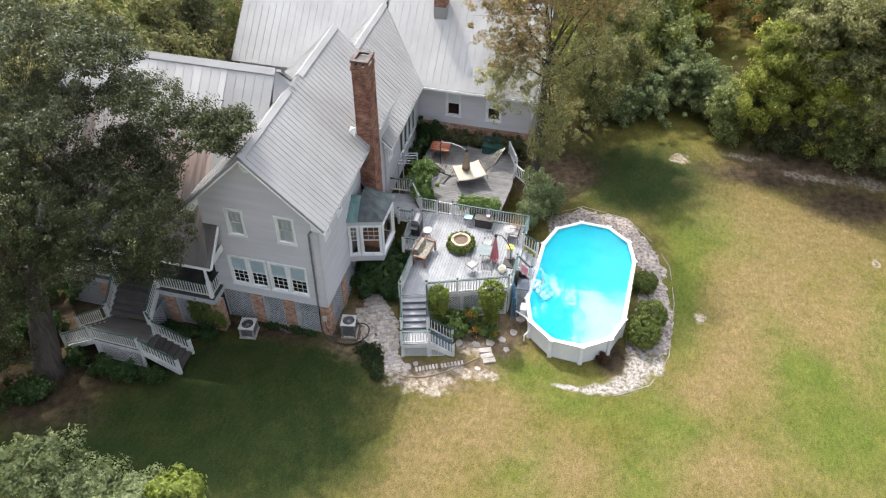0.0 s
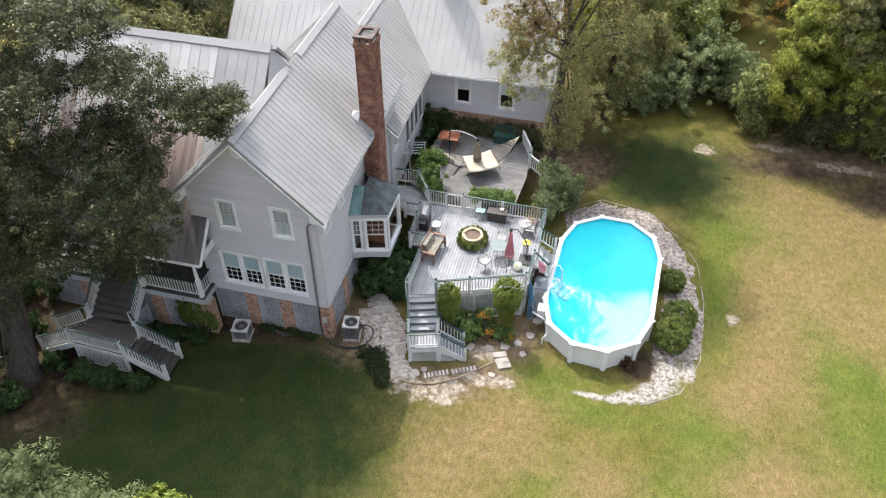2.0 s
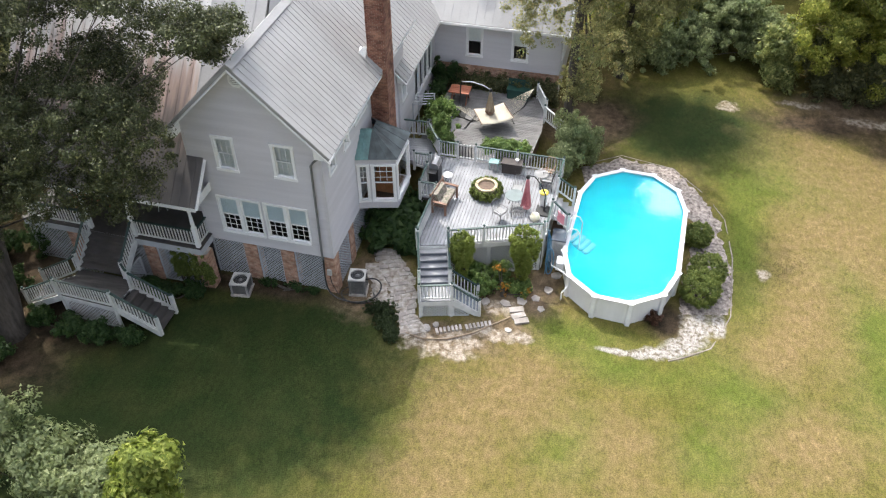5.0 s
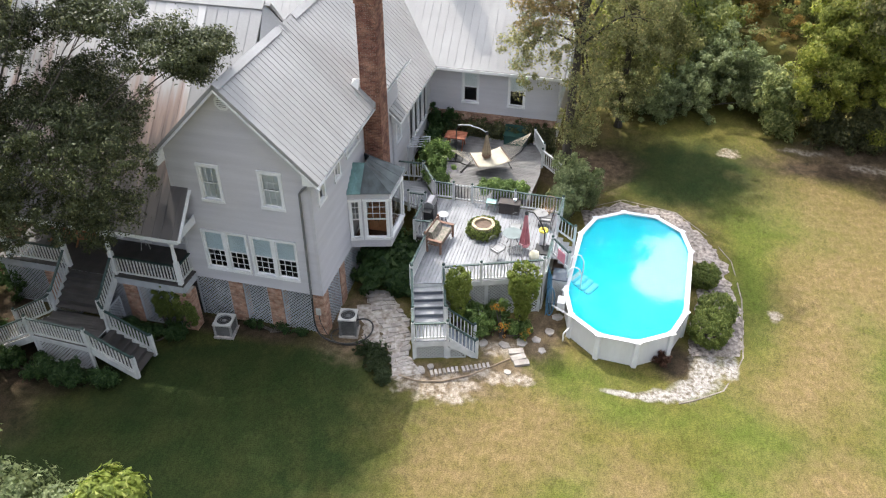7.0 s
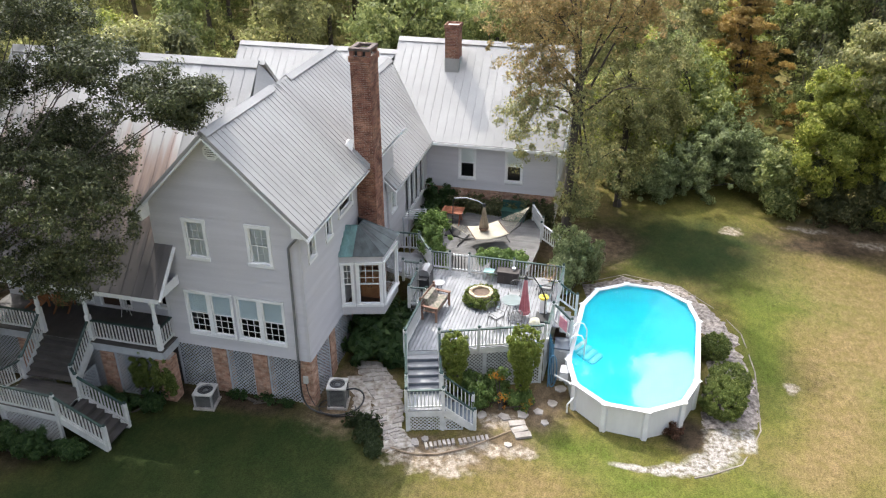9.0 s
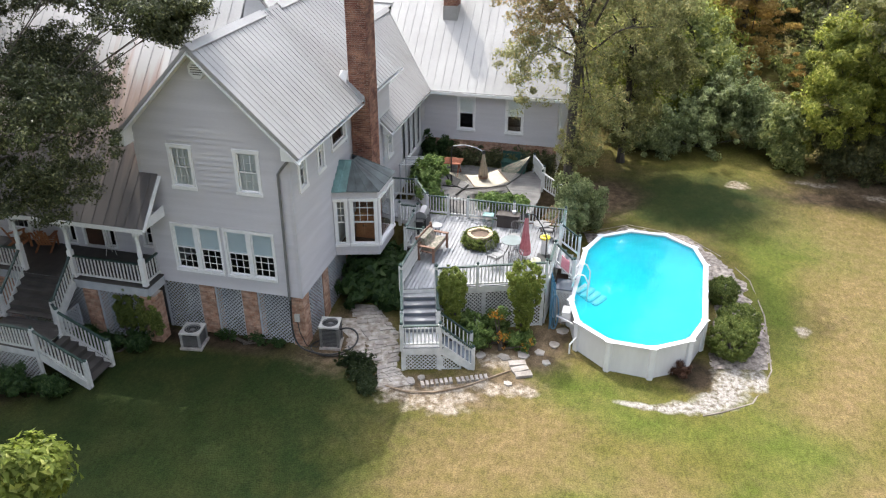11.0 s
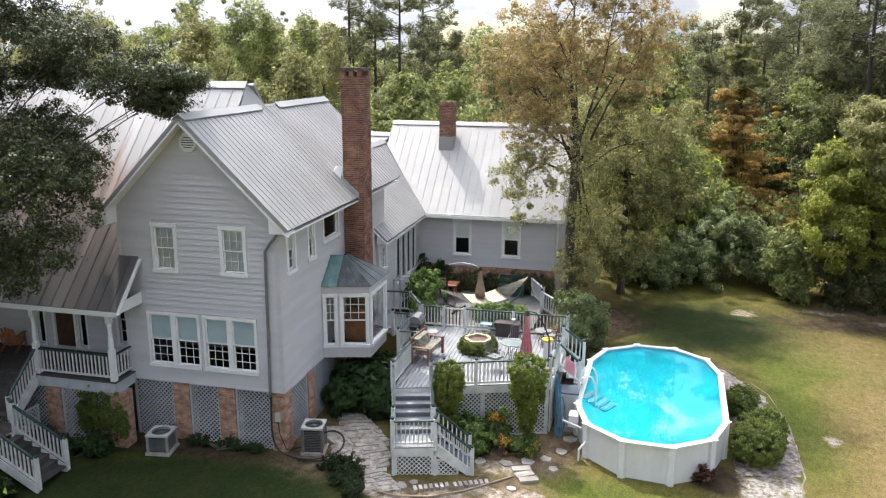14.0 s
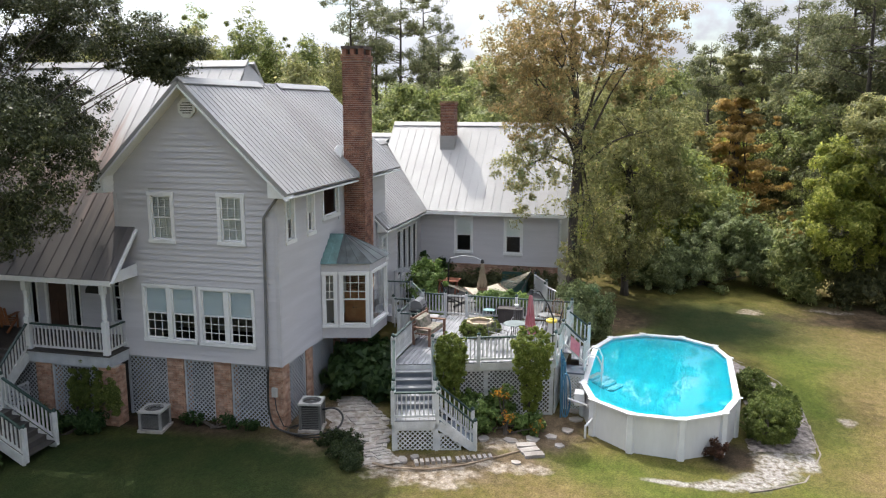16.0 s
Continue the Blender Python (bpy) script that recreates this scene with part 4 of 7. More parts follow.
# bay window on the right wall
BAY = [(0.45, 3.3), (1.02, 3.5), (2.1, 3.78), (2.1, 5.62), (0.45, 5.64)]
bay = part("bay_base", Geo().prism(BAY, 1.98, 2.4), PLAIN_SIDING, house)
part("bay_head", Geo().prism(BAY, 4.36, 4.66), PLAIN_SIDING, house)
inner = [(0.6, 3.5), (1.0, 3.65), (1.95, 3.95), (1.95, 5.5), (0.6, 5.5)]
part("bay_floor", Geo().prism(inner, 2.41, 2.44), WOOD, house)
for (a, b), f in zip(zip(BAY, BAY[1:]), ((0.06, 0.5), (0.05, 1.06), (0.1, 1.76))):
    d = Vector((b[0] - a[0], b[1] - a[1], 0))
    fm = pose(a[0], a[1], 0, 0, 0, math.degrees(math.atan2(d.y, d.x)))
    L = d.length
    f = (0.05, L - 0.05)
    part("bay_post", Geo().box(0, f[0], 0, 0.12, 2.4, 4.36, fm), PLAIN_SIDING, house)
    part("bay_post", Geo().box(f[1], L, 0, 0.12, 2.4, 4.36, fm), PLAIN_SIDING, house)
    window(fm, (f[0], f[1], 2.4, 4.36), "top" if L < 1.7 else "fixed", 2 if L < 0.8 else 3, 3, None, 0.08)
bz0, bz1 = 4.66, 5.55
rim = [(0.4, 3.2), (1.02, 3.4), (2.18, 3.7), (2.2, 5.74), (0.4, 5.74)]
R = [Vector((x, y, bz0)) for x, y in rim]
T = [Vector((0.46, 4.25, bz1)), Vector((0.95, 4.35, bz1)), Vector((0.95, 4.35, bz1)), Vector((0.8, 5.3, 5.35)), Vector((0.46, 5.6, 5.3))]
for i in range(4):
    k = 3 if i else 2
    for j in range(k):
        a, b = R[i].lerp(R[i + 1], j / k), R[i].lerp(R[i + 1], (j + 1) / k)
        c, d = T[i].lerp(T[i + 1], (j + 1) / k), T[i].lerp(T[i + 1], j / k)
        n = (b - a).cross(d - a).normalized() * 0.02
        g = Geo().add([a, b, c, d, a + n, b + n, c + n, d + n], [(3, 2, 1, 0), (4, 5, 6, 7), (0, 1, 5, 4), (1, 2, 6, 5), (2, 3, 7, 6), (3, 0, 4, 7)])
        g.tube([a + n, d + n], 0.02, 6)
        part("copper_panel", g, COPPER if i < 1 else BROWNED, bay)
part("copper_ridge", Geo().tube([T[0], T[1]], 0.035, 6), COPPER, bay)


# ---- pool ----
PC, PR, PH, PROT, PZ0, PZ1 = Vector((12.07, 5.97)), 2.42, 2.13, -2.5, -0.42, 0.86


def pool_ring(r, k=5):
    pts = []
    for cy, a0 in ((-PH, 180), (PH, 0)):
        for i in range(k + 1):
            a = radians(a0 + 180 * i / k)
            pts.append((r * math.cos(a), cy + r * math.sin(a)))
    c, s = math.cos(radians(PROT)), math.sin(radians(PROT))
    return [(PC.x + c * x - s * y, PC.y + s * x + c * y) for x, y in pts]


def water_material():
    m, n, l, p = nodes_of("pool_water")
    n.remove(p)
    f, g, t, x = n.new("ShaderNodeFresnel"), n.new("ShaderNodeBsdfGlossy"), n.new("ShaderNodeBsdfTransparent"), n.new("ShaderNodeMixShader")
    f.inputs["IOR"].default_value = 1.9
    g.inputs["Roughness"].default_value = 0.02
    t.inputs["Color"].default_value = (0.8, 1.0, 1.0, 1)
    b = n.new("ShaderNodeBump")
    b.inputs["Strength"].default_value, b.inputs["Distance"].default_value = 0.025, 0.03
    l.new(noise_node(n, l, 4.0, 3.0), b.inputs["Height"])
    l.new(b.outputs["Normal"], f.inputs["Normal"])
    l.new(b.outputs["Normal"], g.inputs["Normal"])
    l.new(f.outputs["Fac"], x.inputs["Fac"])
    l.new(t.outputs["BSDF"], x.inputs[1])
    l.new(g.outputs["BSDF"], x.inputs[2])
    l.new(x.outputs["Shader"], n["Material Output"].inputs["Surface"])
    return m


STEPTINT = surface("pale_plastic", (0.22, 0.76, 0.88), (0.3, 0.82, 0.92), 2.0, 0.5)
LINER = surface("turquoise_liner", (0.03, 0.78, 0.9), (0.06, 0.86, 0.95), 0.55, 0.5, 0.0, 0, 3.0, speck=0.12)
pool = thing("swimming_pool", "oval above-ground pool with beige wall panels, white rim and turquoise water", "swimming pool")
ring, ring_in, ring_rim, ring_out = pool_ring(PR), pool_ring(PR - 0.05), pool_ring(PR - 0.09), pool_ring(PR + 0.11)
k = len(ring)
for i in range(k):
    a, b, c, d = ring[i], ring[(i + 1) % k], ring_in[(i + 1) % k], ring_in[i]
    g = Geo().prism([a, b, c, d], PZ0, PZ1 - 0.02)
    part("wall_panel", g, POOLWALL, pool)
    post = Vector(a)
    out = (post - PC).normalized()
    tg = Vector((-out.y, out.x))
    q = [post + out * 0.1 + tg * 0.08, post - out * 0.02 + tg * 0.13, post - out * 0.02 - tg * 0.13, post + out * 0.1 - tg * 0.08]
    part("upright", Geo().prism([tuple(v) for v in q[::-1]], PZ0, PZ1), POOLRIM, pool)
    a, b, c, d = ring_out[i], ring_out[(i + 1) % k], ring_rim[(i + 1) % k], ring_rim[i]
    g = Geo().prism([a, b, c, d], PZ1, PZ1 + 0.05)
    part("rim_rail", g, POOLRIM, pool)
    o2 = Vector(ring_out[i]) * 0.5 + Vector(ring_rim[i]) * 0.5
    g = Geo().prism([tuple(o2 + out * 0.13 + tg * 0.13), tuple(o2 - out * 0.12 + tg * 0.11), tuple(o2 - out * 0.12 - tg * 0.11), tuple(o2 + out * 0.13 - tg * 0.13)], PZ1 + 0.05, PZ1 + 0.068)
    part("rim_cap", g, POOLRIM, pool)
part("straight_upright", Geo().box(14.5, 14.62, 5.9, 6.1, PZ0, PZ1), POOLRIM, pool)
liner = Geo()
rings = [(pool_ring(PR - 0.9), 0.52), (pool_ring(PR - 0.5), 0.57), (pool_ring(PR - 0.2), 0.68), (ring_in, 0.79), (ring_in, PZ1)]
lv = [(x, y, z) for rg, z in rings for x, y in rg]
liner.add(lv, [tuple(range(k))] + [(q * k + i, (q + 1) * k + i, (q + 1) * k + (i + 1) % k, q * k + (i + 1) % k) for q in range(4) for i in range(k)])
part("pool_liner", liner, LINER, pool, "", True)
wz = PZ1 - 0.045
water = part("pool_water", Geo().add([(x, y, wz) for x, y in ring_in], [tuple(range(k))]), water_material(), pool, "clear turquoise water")

# ---- raised deck ----
DZ = 1.75
deck = thing("wooden_deck", "raised grey board deck with white fascia on posts", "deck")
DECK_MAIN = [(3.5, 1.82), (4.75, 2.2), (8.62, 3.62), (8.75, 8.3), (3.5, 8.3)]
DECK_SIDE = [(2.75, 5.05), (3.495, 5.05), (3.495, 8.3), (2.75, 8.3)]
PLANK_ANGLE = 90
planks(deck, "deck_board", DECK_MAIN, DZ, 0.145, 0.02, PLANK_ANGLE, DECK)
planks(deck, "deck_board", DECK_SIDE, DZ, 0.145, 0.02, PLANK_ANGLE, DECK)
# frame coloured near-black, so the board gaps have their shade painted in
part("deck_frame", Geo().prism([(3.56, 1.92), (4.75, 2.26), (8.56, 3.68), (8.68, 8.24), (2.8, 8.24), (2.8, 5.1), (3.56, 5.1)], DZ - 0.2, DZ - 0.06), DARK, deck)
edge = [(3.5, 5.05), (3.5, 1.82), (4.75, 2.2), (8.62, 3.62), (8.75, 8.3)]
for (ax, ay), (bx, by) in zip(edge, edge[1:]):
    part("fascia_board", Geo().beam((ax, ay, DZ - 0.16), (bx, by, DZ - 0.16), 0.04, 0.24), RAILWHITE, deck)
for x, y in ((3.6, 2.0), (4.75, 2.35), (6.4, 2.95), (8.5, 3.7), (8.6, 6.0), (8.6, 8.1), (3.6, 5.0), (2.85, 5.15), (2.85, 8.1), (5.5, 8.1)):
    part("deck_post", Geo().box(x - 0.06, x + 0.06, y - 0.06, y + 0.06, ground_z(x, y) - 0.1, DZ - 0.2), RAILWHITE, deck)
lattice(deck, (4.8, 2.3), (8.5, 3.68), -0.2, DZ - 0.27, RAILWHITE)
lattice(deck, (8.6, 3.8), (8.7, 8.0), -0.2, DZ - 0.27, RAILWHITE)
# added dark sheet that stands in for the shade under the deck
part("skirt_shade_backing", Geo().beam((5.0, 2.9, 0.6), (8.2, 4.1, 0.6), 0.05, 1.6), DARK, deck)


def railing(label, runs, group="deck railings", **kw):
    t = thing("railing", label, "railing", group)
    for a, b, posts in runs:
        rail(t, a, b, posts=posts, **kw)
    return t


WL = "white baluster railing with dark green handrail along the deck"
railing(WL, [((4.78, 2.15, DZ), (6.2, 2.68, DZ), (True, True)), ((6.2, 2.68, DZ), (8.6, 3.56, DZ), (False, True))])
railing(WL, [((8.7, 3.7, DZ), (8.72, 5.1, DZ), (False, True))])
railing(WL, [((8.74, 6.8, DZ), (8.76, 8.25, DZ), (True, True)), ((8.76, 8.25, DZ), (6.6, 8.27, DZ), (False, True)), ((6.6, 8.27, DZ), (4.6, 8.28, DZ), (False, True))])
railing(WL, [((3.72, 8.28, DZ), (2.8, 8.28, DZ), (True, True)), ((2.8, 8.28, DZ), (1.95, 9.5, DZ + 0.15), (False, True)), ((1.95, 9.5, DZ + 0.15), (0.75, 9.42, DZ + 0.15), (False, False))])
railing(WL, [((3.5, 1.9, DZ), (3.52, 5.0, DZ), (True, True)), ((3.52, 5.08, DZ), (2.76, 5.02, DZ), (False, True)), ((2.76, 5.02, DZ), (2.72, 6.4, DZ), (False, True))])
railing(WL, [((2.7, 7.1, DZ), (1.9, 7.1, DZ), (True, True))])
# side walk to the house
walkway = thing("side_walkway", "narrow grey board walkway between deck and house", "walkway")
planks(walkway, "deck_board", [(0.56, 8.0), (2.7, 7.2), (2.74, 8.3), (1.95, 9.5), (0.56, 9.35)], DZ, 0.15, 0.012, 20, DECK)
part("walk_frame", Geo().prism([(0.56, 8.05), (2.68, 7.25), (2.7, 8.25), (1.9, 9.4), (0.56, 9.3)], DZ - 0.25, DZ - 0.04), RAILWHITE, walkway)
part("deck_post", Geo().box(1.9, 2.02, 9.3, 9.42, 0, DZ - 0.2), RAILWHITE, walkway)
gate = thing("garden_gate", "white timber gate standing in the deck railing", "gate")
for z in (0.08, 0.8):
    part("gate_rail", Geo().box(3.78, 4.54, 8.26, 8.3, DZ + z, DZ + z + 0.06), RAILWHITE, gate)
for i in range(6):
    x = 3.8 + i * 0.145
    part("gate_slat", Geo().box(x, x + 0.035, 8.262, 8.298, DZ + 0.05, DZ + 0.9), BLACK, gate)

# deck stairs: a flight, a landing and side steps
SD = Vector((0.285, -0.958, 0)).normalized()
SU = Vector((-SD.y, SD.x, 0))
S0 = Vector((3.6, 1.85, 0))
flight = thing("deck_stairs", "slate-blue timber stairs with white landing and lattice", "stairs")
SW, N1, TR, LZ = 1.17, 6, 0.27, 0.75
fm = Matrix(((SU.x, SD.x, 0, S0.x), (SU.y, SD.y, 0, S0.y), (0, 0, 1, 0), (0, 0, 0, 1)))
rise = (DZ - LZ) / N1
for i in range(1, N1):
    z = DZ - rise * i
    part("tread", Geo().box(0, SW, TR * (i - 1), TR * i + 0.03, z - 0.04, z, fm), DECK, flight)
for i in range(N1):
    z = DZ - rise * i
    part("riser", Geo().box(0.02, SW - 0.02, TR * i - 0.02, TR * i, z - rise, z - 0.04, fm), STEPBLUE, flight)
L0 = TR * (N1 - 1)
planks(flight, "landing_board", [tuple((fm @ Vector((x, y, 0)))[:2]) for x, y in ((-0.1, L0), (-0.1, L0 + 0.95), (1.3, L0 + 0.95), (1.3, L0))], LZ, 0.14, 0.01, math.degrees(math.atan2(SD.y, SD.x)), DECK)
for x in (-0.03, SW + 0.03):
    a, b = fm @ Vector((x, 0, DZ - 0.15)), fm @ Vector((x, L0, LZ - 0.02))
    part("stringer", Geo().beam(a, b, 0.04, 0.28), RAILWHITE, flight)
g = Geo()
for r in ((-0.1, 1.3, L0 + 0.9, L0 + 0.95), (-0.1, -0.05, L0, L0 + 0.9), (1.25, 1.3, L0, L0 + 0.9)):
    g.box(*r, LZ - 0.29, LZ - 0.04, fm)
part("landing_fascia", g, RAILWHITE, flight)
for x in (-0.05, 1.25):
    for y in (L0 + 0.05, L0 + 0.9):
        part("landing_post", Geo().box(x - 0.05, x + 0.05, y - 0.05, y + 0.05, -0.35, LZ - 0.1, fm), RAILWHITE, flight)
P = [tuple((fm @ Vector((x, L0 + 0.88, 0)))[:2]) for x in (0.0, 1.2)]
lattice(flight, P[0], P[1], -0.3, LZ - 0.28, RAILWHITE)
P = [tuple((fm @ Vector((x, L0 + 0.88, 0)))[:2]) for x in (1.3, 2.0)]
lattice(flight, P[0], P[1], -0.3, LZ - 0.45, RAILWHITE)
for i in range(4):
    z = LZ - 0.2 * (i + 1)
    part("tread", Geo().box(1.3 + 0.27 * i, 1.3 + 0.27 * (i + 1) + 0.03, L0 + 0.02, L0 + 0.93, z - 0.04, z, fm), STEPBLUE, flight)
    part("riser", Geo().box(1.3 + 0.27 * i, 1.32 + 0.27 * i, L0 + 0.04, L0 + 0.91, z, z + 0.16, fm), RAILWHITE, flight)
part("stringer", Geo().beam(fm @ Vector((1.3, L0 + 0.93, LZ - 0.16)), fm @ Vector((2.4, L0 + 0.93, LZ - 0.95)), 0.04, 0.26), RAILWHITE, flight)
SL = "white stair railing with dark green handrail"
W = lambda x, y, z: tuple(fm @ Vector((x, y, z)))
railing(SL, [(W(-0.05, 0.02, DZ), W(-0.05, L0 + 0.02, LZ), (True, True))], "stair railings")
railing(SL, [(W(SW + 0.05, 0.02, DZ), W(SW + 0.05, L0 + 0.02, LZ), (True, True))], "stair railings")
railing(SL, [(W(-0.06, L0 + 0.02, LZ), W(-0.06, L0 + 0.9, LZ), (False, True)), (W(-0.06, L0 + 0.9, LZ), W(1.27, L0 + 0.9, LZ), (False, True))], "stair railings")
railing(SL, [(W(1.27, L0 + 0.92, LZ), W(2.42, L0 + 0.92, LZ - 1.0), (False, True))], "stair railings", spacing=0.14)
railing(SL, [(W(1.27, L0 + 0.02, LZ), W(2.42, L0 + 0.02, LZ - 1.0), (True, True))], "stair railings", spacing=0.14)


# ---- porch furniture ----
ORANGEWOOD = surface("orange_stained_wood", (0.3, 0.11, 0.045), (0.42, 0.18, 0.08), 4.0, 0.6, 0.15)


def slat_chair(label, x, y, z0, turn):
    """A low slatted wooden garden chair with broad arms and a raked back."""
    t = thing("porch_chair", label, "chair", "porch chairs", at=pose(x, y, z0, 0, 0, turn))
    for sx in (-0.28, 0.28):
        part("front_leg", Geo().box(sx - 0.02, sx + 0.02, -0.34, -0.26, 0, 0.54), ORANGEWOOD, t)
        part("back_leg", Geo().beam((sx, -0.3, 0.36), (sx, 0.45, 0.0), 0.04, 0.09), ORANGEWOOD, t)
        part("armrest", Geo().box(sx - 0.07, sx + 0.07, -0.38, 0.3, 0.54, 0.565), ORANGEWOOD, t)
    for i in range(5):
        part("seat_slat", Geo().box(-0.27, 0.27, -0.3 + 0.1 * i, -0.215 + 0.1 * i, 0.36 - 0.035 * i, 0.38 - 0.035 * i), ORANGEWOOD, t)
    for i in range(5):
        xx = -0.22 + 0.11 * i
        part("back_slat", Geo().beam((xx, 0.18, 0.22), (xx * 1.15, 0.46, 0.98 - 0.04 * abs(i - 2)), 0.085, 0.02), ORANGEWOOD, t)
    return t


slat_chair("orange-brown slatted wooden chair on the porch", -11.5, 0.55, PF, 150)
slat_chair("orange-brown slatted wooden chair on the porch", -10.4, 0.7, PF, 195)
ptab = thing("porch_table", "small white metal table against the porch wall", "table")
part("tabletop", Geo().turned(-7.7, 0.85, [(0.0, PF + 0.52), (0.26, PF + 0.52), (0.26, PF + 0.54), (0.0, PF + 0.54)], 16), RAILWHITE, ptab)
for k in range(3):
    a = 2.1 * k
    part("leg", Geo().tube([(-7.7 + 0.22 * math.cos(a), 0.85 + 0.22 * math.sin(a), PF), (-7.7 + 0.1 * math.cos(a), 0.85 + 0.1 * math.sin(a), PF + 0.52)], 0.012, 6), RAILWHITE, ptab)

cupboard = thing("wooden_cabinet", "orange-brown wooden cabinet inside the bay window", "cabinet")
part("body", Geo().box(1.0, 1.8, 4.15, 4.6, 2.44, 3.5), ORANGEWOOD, cupboard)
for x in (1.03, 1.42):
    leaf = part("door", Geo().box(x, x + 0.35, 4.125, 4.15, 2.52, 3.42), ORANGEWOOD, cupboard)
    part("knob", Geo().box(x + (0.3 if x < 1.2 else 0.02), x + (0.33 if x < 1.2 else 0.05), 4.1, 4.125, 2.95, 2.99), BLACK, leaf)

# ---- porch steps ----
psteps = thing("porch_steps", "dark brown porch steps with landing and white stringers", "stairs")
LZP = 1.1
for i in range(1, 6):
    z = PF - (PF - LZP) / 6 * i
    y = -1.1 - 0.25 * (i - 1)
    part("tread", Geo().box(-10.05, -8.0, y - 0.28, y, z - 0.04, z), PORCHFLOOR, psteps)
    part("riser", Geo().box(-10.05, -8.0, y - 0.02, y, z, z + 0.15), PORCHFLOOR, psteps)
LANDING = [(-10.15, -2.35), (-10.0, -3.9), (-7.5, -4.0), (-7.5, -2.9), (-7.95, -2.35)]
planks(psteps, "landing_board", LANDING, LZP, 0.14, 0.008, 2, PORCHFLOOR)
for x in (-10.1, -7.97):
    part("stringer", Geo().beam((x, -1.05, PF - 0.2), (x, -2.4, LZP - 0.05), 0.05, 0.3), RAILWHITE, psteps)
for a, b in zip(LANDING, LANDING[1:] + LANDING[:1]):
    part("landing_fascia", Geo().beam((*a, LZP - 0.13), (*b, LZP - 0.13), 0.04, 0.2), RAILWHITE, psteps)
for x, y in LANDING:
    part("landing_post", Geo().box(x - 0.05, x + 0.05, y - 0.05, y + 0.05, -0.3, LZP - 0.05), RAILWHITE, psteps)
lattice(psteps, (-9.95, -3.86), (-7.55, -3.96), -0.2, LZP - 0.23, RAILWHITE)
lattice(psteps, (-8.02, -1.1), (-8.02, -2.3), -0.2, LZP + 0.1, LATTICE)
lattice(psteps, (-10.08, -1.1), (-10.08, -2.3), -0.2, LZP + 0.1, LATTICE)
for i in range(6):
    z = LZP - 0.17 * (i + 1)
    part("tread", Geo().box(-7.5 + 0.29 * i, -7.5 + 0.29 * (i + 1) + 0.03, -3.95, -2.75, z - 0.04, z), PORCHFLOOR, psteps)
    part("riser", Geo().box(-7.5 + 0.29 * i, -7.48 + 0.29 * i, -3.93, -2.77, z, z + 0.13), PORCHFLOOR, psteps)
    part("tread", Geo().box(-10.1 - 0.29 * (i + 1) - 0.03, -10.1 - 0.29 * i, -3.85, -2.7, z - 0.04, z), PORCHFLOOR, psteps)
    part("riser", Geo().box(-10.12 - 0.29 * i, -10.1 - 0.29 * i, -3.83, -2.72, z, z + 0.13), PORCHFLOOR, psteps)
for y in (-3.97, -2.73):
    part("stringer", Geo().beam((-7.5, y, LZP - 0.2), (-5.72, y, -0.1), 0.04, 0.28), RAILWHITE, psteps)
for y in (-3.87, -2.68):
    part("stringer", Geo().beam((-10.1, y, LZP - 0.2), (-11.88, y, -0.1), 0.04, 0.28), RAILWHITE, psteps)
PL = "white baluster railing with dark green handrail on the porch"
railing(PL, [((-5.16, -0.95, PF), (-7.87, -0.95, PF), (False, False))], "porch railings", spacing=0.14)
railing(PL, [((-5.06, -0.87, PF), (-5.06, -0.04, PF), (False, False))], "porch railings", spacing=0.14)
railing(PL, [((-10.15, -0.95, PF), (-12.82, -0.95, PF), (False, False))], "porch railings", spacing=0.14)
railing(PL, [((-7.95, -1.05, PF), (-7.97, -2.38, LZP), (False, True)), ((-7.97, -2.38, LZP), (-7.45, -2.8, LZP), (False, True)), ((-7.45, -2.8, LZP), (-5.72, -2.72, 0.05), (False, True))], "porch railings")
railing(PL, [((-10.07, -1.05, PF), (-10.1, -2.4, LZP), (False, True)), ((-10.1, -2.4, LZP), (-10.15, -2.68, LZP), (False, False)), ((-10.15, -2.68, LZP), (-11.9, -2.68, 0.05), (False, True))], "porch railings")
railing(PL, [((-10.1, -3.9, LZP), (-7.5, -4.0, LZP), (True, True)), ((-7.5, -4.0, LZP), (-5.7, -3.98, 0.05), (False, True))], "porch railings")
railing(PL, [((-10.1, -3.9, LZP), (-11.9, -3.87, 0.05), (False, True))], "porch railings")

# ---- pool steps from the deck ----
psw = thing("pool_steps", "grey board steps from deck down to the pool", "stairs")
for i in range(3):
    z = DZ - 0.2 * (i + 1)
    part("tread", Geo().box(8.74 + 0.28 * i, 9.05 + 0.28 * i, 5.15, 6.75, z - 0.04, z), DECK, psw)
    part("riser", Geo().box(8.74 + 0.28 * i, 8.76 + 0.28 * i, 5.17, 6.73, z, z + 0.16), RAILWHITE, psw)
part("tread", Geo().box(8.9, 9.55, 4.3, 5.12, 1.06, 1.12), STEPBLUE, psw)
part("frame", Geo().box(8.8, 9.5, 5.2, 6.7, 0.86, 0.96), WOOD, psw)
for x, y in ((8.9, 4.35), (9.5, 4.35), (9.5, 5.1), (9.5, 6.65)):
    part("support", Geo().box(x - 0.04, x + 0.04, y - 0.04, y + 0.04, -0.4, 1.06 if y < 5.15 else 0.9), RAILWHITE, psw)
lattice(psw, (8.92, 4.32), (9.5, 4.32), -0.3, 1.05, RAILWHITE, 0.11)
railing("white stair railing with dark green handrail to the pool", [((8.78, 6.82, DZ), (9.52, 6.9, DZ - 0.55), (False, True))], "stair railings", spacing=0.14)
